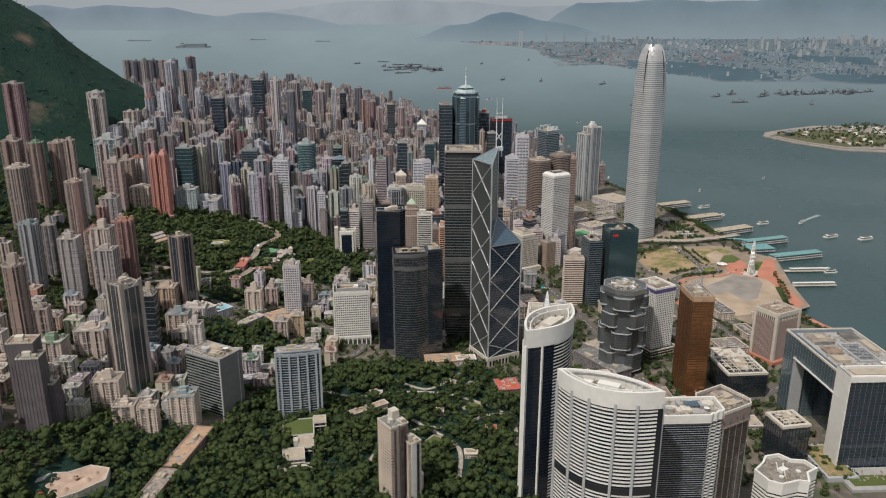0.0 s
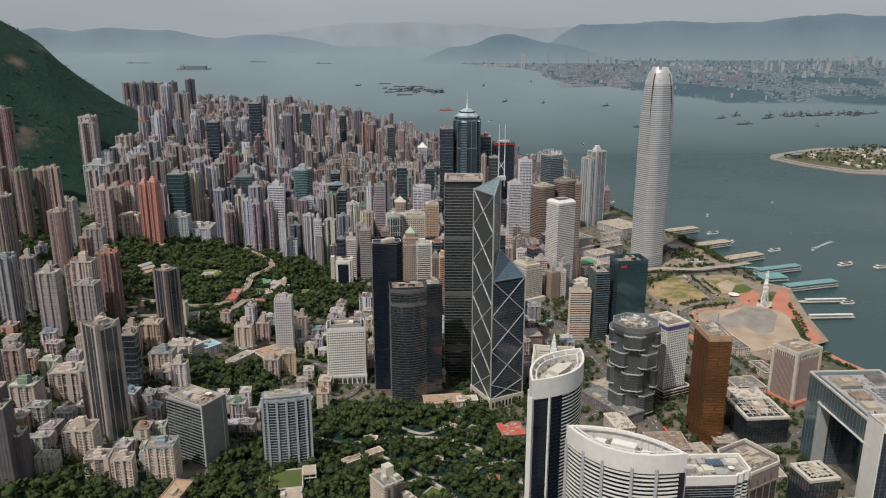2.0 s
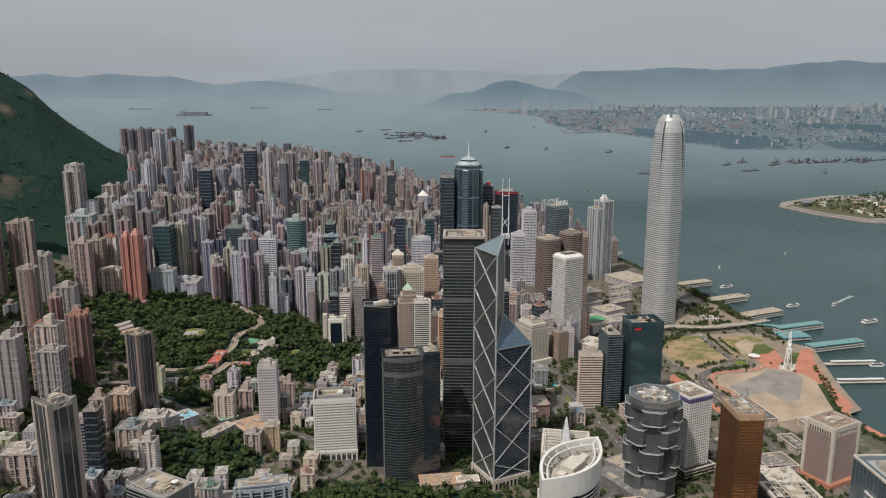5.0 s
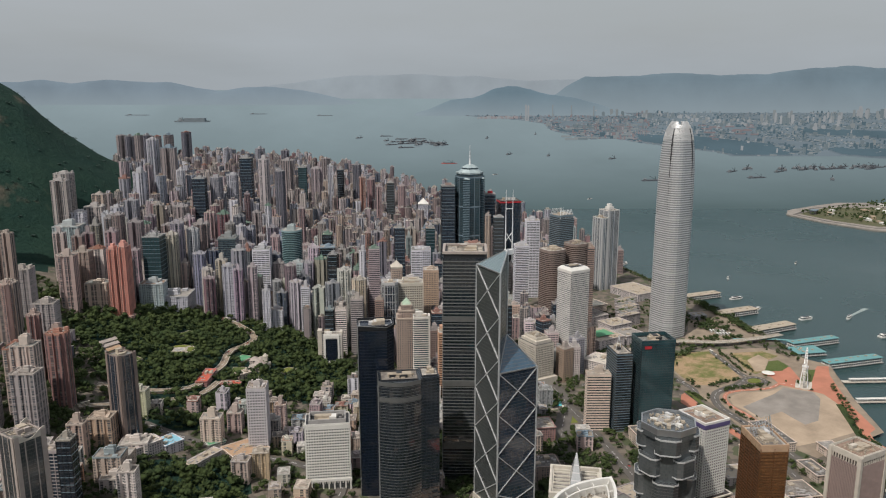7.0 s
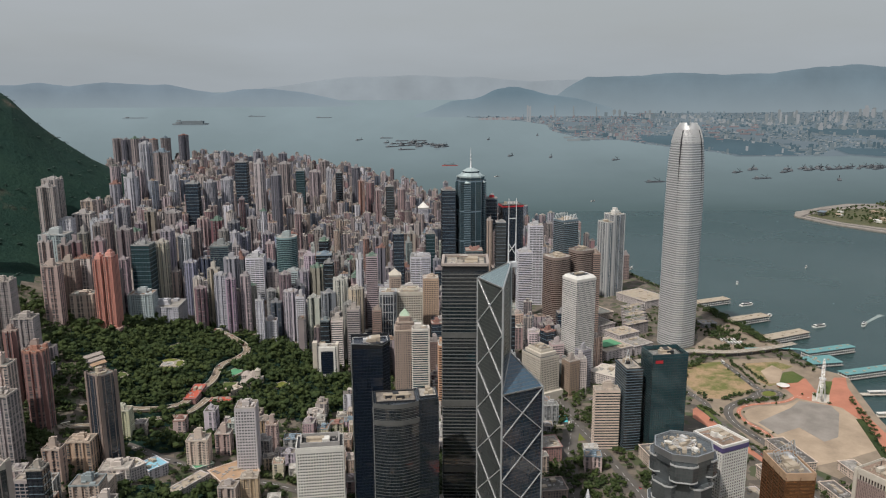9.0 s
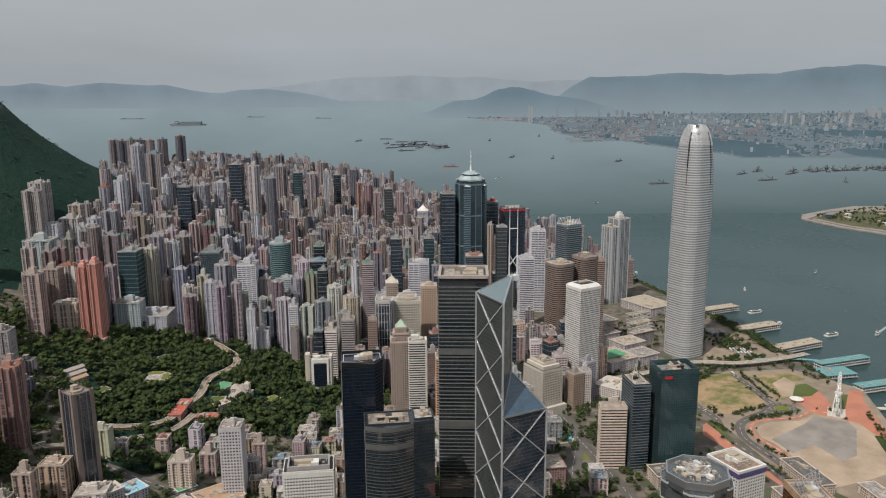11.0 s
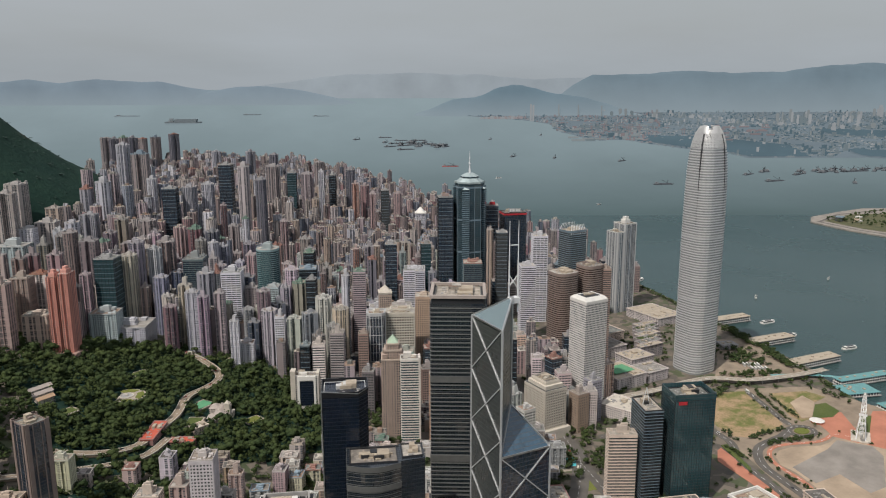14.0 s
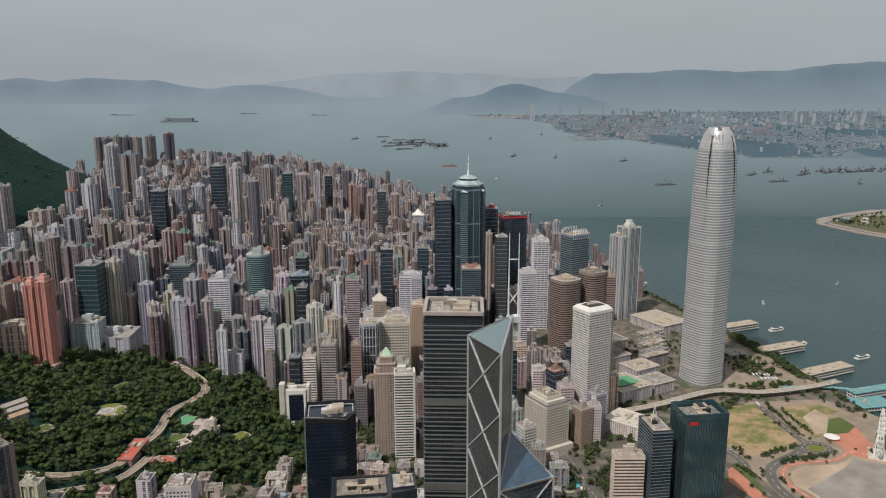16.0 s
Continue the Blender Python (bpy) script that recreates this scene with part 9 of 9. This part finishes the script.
rnd = random.Random(12)
for x, y in ((3954, 3211), (3627, 2884), (3985, 3010), (4100, 3060), (4253, 3092), (4330, 3040), (4394, 3079), (4280, 2990), (3911, 2642), (4525, 2916), (4620, 2900), (4696, 2882), (4480, 3010), (3049, 3078), (4010, 3240), (3760, 3150), (4200, 3010), (4360, 2960), (4430, 2950), (4300, 3110), (4560, 2990), (4650, 2960), (4740, 2940), (4410, 3040), (4250, 3040), (4590, 2840), (4150, 3120), (4820, 2860)):
    barge(x, y, rnd.uniform(80, 125), rnd.uniform(-30, 50))
for k in range(34):
    barge(*rnd.choice(((rnd.uniform(2950, 3600), rnd.uniform(5600, 7200)), (rnd.uniform(3100, 3500), rnd.uniform(5700, 6300)))), rnd.uniform(90, 150), rnd.uniform(-30, 50), derrick=k % 3 == 0)
barge(2605, 4372, 100, -30, "hull_red", "red-hulled coaster at anchor")
for x, y in ((4142, 6244), (3313, 4714), (3716, 4088), (4900, 6500), (3489, 4490)):
    barge(x, y, 70, rnd.uniform(0, 50))
for x, y, l in ((2540, 11080, 470), (4930, 12261, 260), (2300, 14000, 400), (4200, 13500, 300)):
    barge(x, y, l, -28, label="long grey cargo ship far out", derrick=False, cargo="far_haze_paint", tall=4.6 if l > 410 else 1.3, hull="far_haze_paint")
for x, y, l, r in ((1555, 1160, 34, -10), (1520, 1262, 40, -8), (1560, 1340, 36, -8), (1640, 1120, 28, 200), (1590, 1010, 40, -10), (1640, 960, 40, -12), (1360, 860, 26, -28), (1700, 1480, 18, 40), (2323, 2720, 30, 10), (1600, 1800, 60, 30), (1580, 1730, 45, 20), (2000, 1500, 14, 20), (2500, 3700, 40, 0)):
    ferry(x, y, l, r)


def wake(x, y, length, rot, w=4):
    g, n = Geo(), 16
    for i in range(n):
        a, b = i / n, (i + 1) / n
        ya, yb = 14 * a * a, 14 * b * b
        g.face([(-length * a, ya - w * (0.3 + a), 0.12), (-length * a, ya + w * (0.3 + a), 0.12), (-length * b, yb + w * (0.3 + b), 0.12), (-length * b, yb - w * (0.3 + b), 0.12)])
    ob = new("boat_wake", g.mesh("boat_wake", M["foam"]))
    ob.matrix_world = pose(x, y, 0.05, 0, 0, rot)
    return tagged(ob, "pale foam wake on the water", "wake", kind="structure")


M["foam"] = plain("foam", (0.30, 0.36, 0.35), 0.6, spot=0.5, scale=0.08)
wake(1625, 1115, 120, 200)
wake(2310, 2715, 170, 10)


def breakwater():
    """A thin pale mole curving out behind the last towers."""
    line = [(1299, 5776), (1462, 5540), (1580, 5169), (1658, 4744), (1688, 4395)]
    g = Geo()
    for (xa, ya), (xb, yb) in zip(line, line[1:]):
        for k in range(4):
            p, q = (fold(xa + (xb - xa) * e, ya + (yb - ya) * e, 5) for e in (k / 4, (k + 1) / 4))
            g.bar(p, q, 7.0)
    tagged(new("breakwater", g.mesh("breakwater", M["white"])), "thin pale breakwater curving across the water", "breakwater", kind="structure")


breakwater()


M["islet_grass"] = leaves_mat("rough_grass", (0.07, 0.085, 0.045), (0.17, 0.155, 0.09))


def islet():
    pts = [(2690, 2030), (2650, 1862), (2655, 1669), (2760, 1560), (3000, 1450), (3500, 1500), (3600, 1900), (3300, 2110), (2980, 2110), (2780, 2090)]
    ob = tagged(new("reclaimed_island", Geo().prism(pts, -4, 4).mesh("reclaimed_island", M["grey_sand"])), "flat reclaimed land with lawns and low works", "land", kind="structure")
    part("lawn", Geo().prism([(2740, 2010), (2710, 1850), (2730, 1700), (2850, 1650), (3100, 1700), (3150, 1950), (2950, 2050)], 3, 4.4), "islet_grass", ob)
    part("road", Geo().ring([(2710, 2010), (2680, 1850), (2690, 1690), (2790, 1600), (3000, 1520), (3400, 1600), (3400, 1880), (3150, 2050), (2900, 2070)], 5, 3, 4.3, inner=5), "asphalt", ob)
    r2 = random.Random(4)
    spots = []
    for k in range(420):
        spots.append((r2.uniform(2760, 3400), r2.uniform(1620, 2040), 3.6, r2.uniform(7, 13)))
    scatter("islet_trees", "scattered low trees on the reclaimed land", spots, "leaf")
    for k in range(26):
        x, y = r2.uniform(2780, 3300), r2.uniform(1600, 2030)
        b = thing("site_shed", x, y, 4.2, r2.uniform(0, 90), "low pale shed on reclaimed land", "shed", "site sheds")
        part("wall", Geo().box(0, 0, 0, r2.uniform(15, 40), r2.uniform(10, 20), r2.uniform(4, 9)), "white" if k % 3 else "sand", b)
    b = thing("site_hall", 2790, 1985, 4.2, 20, "blue-grey low hall on the point", "hall")
    part("wall", Geo().box(0, 0, 0, 36, 22, 14), "glass_grey", b)
    part("roof", Geo().box(0, 0, 14, 40, 26, 1.2), "steel_blue", b)


islet()


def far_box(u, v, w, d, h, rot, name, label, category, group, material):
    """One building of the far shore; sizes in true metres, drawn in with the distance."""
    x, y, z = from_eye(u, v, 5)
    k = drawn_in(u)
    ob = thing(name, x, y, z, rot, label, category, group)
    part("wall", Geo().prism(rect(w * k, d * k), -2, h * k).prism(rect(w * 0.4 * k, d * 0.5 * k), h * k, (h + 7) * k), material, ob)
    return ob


# clusters of the far city: bearing from and to, distance from and to, count, lowest and greatest height, greatest breadth
FAR_CLUSTERS = [(0.410, 0.455, 9400, 11500, 20, 60, 130, 34), (0.305, 0.345, 10500, 12500, 14, 20, 45, 44), (0.240, 0.300, 11500, 13000, 12, 40, 90, 40), (0.470, 0.520, 9600, 11500, 14, 40, 110, 34),
                (0.530, 0.575, 11500, 13000, 12, 80, 150, 50), (0.560, 0.640, 10800, 12000, 14, 60, 150, 44), (0.455, 0.540, 8300, 9000, 14, 20, 50, 50), (0.345, 0.420, 8800, 11000, 34, 12, 36, 44),
                (0.185, 0.235, 12500, 13500, 8, 50, 110, 50)]


def far_city():
    r3 = random.Random(21)
    for b0, b1, u0, u1, n, h0, h1, wide in FAR_CLUSTERS:
        for k in range(n):
            u = r3.uniform(u0, u1)
            far_box(u, u * r3.uniform(b0, b1), r3.uniform(0.4, 1.0) * wide, 0.5 * wide, r3.uniform(h0, h1), -30 + r3.uniform(-20, 20), "far_building", "pale building on the hazy far shore", "building", "far shore buildings",
                    "far_wall" if r3.random() < 0.55 else "far_pale" if r3.random() < 0.6 else "far_b")
    for k in range(26):
        u, v = r3.uniform(7300, 8800), r3.uniform(1500, 2300)
        x, y, z = from_eye(u, v, 5)
        kk = drawn_in(u)
        ob = thing("gantry_crane", x, y, z, 0, "hazy port gantry crane", "crane", "port cranes")
        g = Geo()
        for q in (-12, 12):
            g.bar((q * kk, 0, 0), (q * kk, 0, 60 * kk), 3 * kk)
        g.bar((-45 * kk, 0, 55 * kk), (30 * kk, 0, 55 * kk), 4 * kk).bar((10 * kk, 0, 55 * kk), (0, 0, 80 * kk), 2.5 * kk)
        part("frame", g, "far_red" if k % 2 else "far_b", ob)
    for k in range(60):
        u = r3.uniform(6900, 9600)
        v = u * (r3.uniform(0.16, 0.25) if k % 3 else r3.uniform(0.33, 0.41))
        x, y, z = from_eye(u, v, 5)
        kk = drawn_in(u)
        ob = thing("container_stack", x, y, z, -30, "hazy stack of shipping containers", "containers", "port containers")
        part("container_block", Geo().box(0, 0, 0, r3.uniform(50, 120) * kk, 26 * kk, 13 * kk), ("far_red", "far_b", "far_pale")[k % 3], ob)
    for k in range(16):
        u = 11600 + 40 * hashed(k, 4)
        far_box(u, u * (0.047 + 0.0032 * k), 60, 40, 12 + 22 * hashed(k, 2), -30, "tank_shed", "pale pinkish depot shed on the far point", "shed", "depot sheds", "far_rose" if k % 2 else "far_wall")
    for v, h in ((1172, 215), (1206, 205)):
        far_box(10900, v, 24, 20, h, -30, "far_tower", "pale tall twin block on the far point", "tower", "", "far_wall")
    for b, h in ((0.142, 180), (0.166, 170), (0.195, 160)):
        far_box(12300, 12300 * b, 12, 12, h, 0, "far_chimney", "slim pale chimney in the haze", "chimney", "", "far_pale")


def far_specks():
    """The many small sheds, flats and stacks of the far shore, too small to tell apart."""
    r4, heaps = random.Random(77), {"far_b": Geo(), "far_red": Geo(), "far_pale": Geo(), "far_wall": Geo(), "far_wood": Geo()}
    for k in range(13000):
        u = 5000 * (2.9 ** r4.random())
        v = r4.uniform(0.03, 0.66) * u
        q, dense = r4.random(), noise.noise((u * 0.0016, v * 0.0026, 5))
        if not inside(FAR_COAST, u - 40, v) or dense < -0.22:
            continue
        woods = any(inside(p, u, v) for p in FAR_WOODS)
        if woods and q > 0.12:
            continue
        x, y, z = from_eye(u, v, 5)
        kk = drawn_in(u)
        w = r4.uniform(8, 22) * (2.4 if r4.random() < 0.12 else 1)
        tone = "far_wood" if q > 0.66 else "far_wall" if q < 0.10 else "far_pale" if q < 0.28 else "far_red" if v < 0.27 * u and q < 0.6 else "far_b"
        h = r4.uniform(4, 12) if r4.random() < 0.9 else r4.uniform(16, 46)
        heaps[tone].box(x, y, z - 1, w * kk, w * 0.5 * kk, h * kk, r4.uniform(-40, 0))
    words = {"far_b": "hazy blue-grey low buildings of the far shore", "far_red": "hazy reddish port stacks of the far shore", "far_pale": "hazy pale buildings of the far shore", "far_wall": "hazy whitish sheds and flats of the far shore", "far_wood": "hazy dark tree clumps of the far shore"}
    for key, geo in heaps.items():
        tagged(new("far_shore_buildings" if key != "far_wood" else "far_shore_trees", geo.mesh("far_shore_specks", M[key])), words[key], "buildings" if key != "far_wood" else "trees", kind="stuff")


# tones of the far shore, with haze painted in as pale glow
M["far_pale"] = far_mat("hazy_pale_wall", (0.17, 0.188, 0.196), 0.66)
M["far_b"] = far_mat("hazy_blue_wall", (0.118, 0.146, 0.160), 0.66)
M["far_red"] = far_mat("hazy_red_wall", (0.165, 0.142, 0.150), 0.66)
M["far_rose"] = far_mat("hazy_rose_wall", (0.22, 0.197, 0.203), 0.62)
far_city()
far_specks()
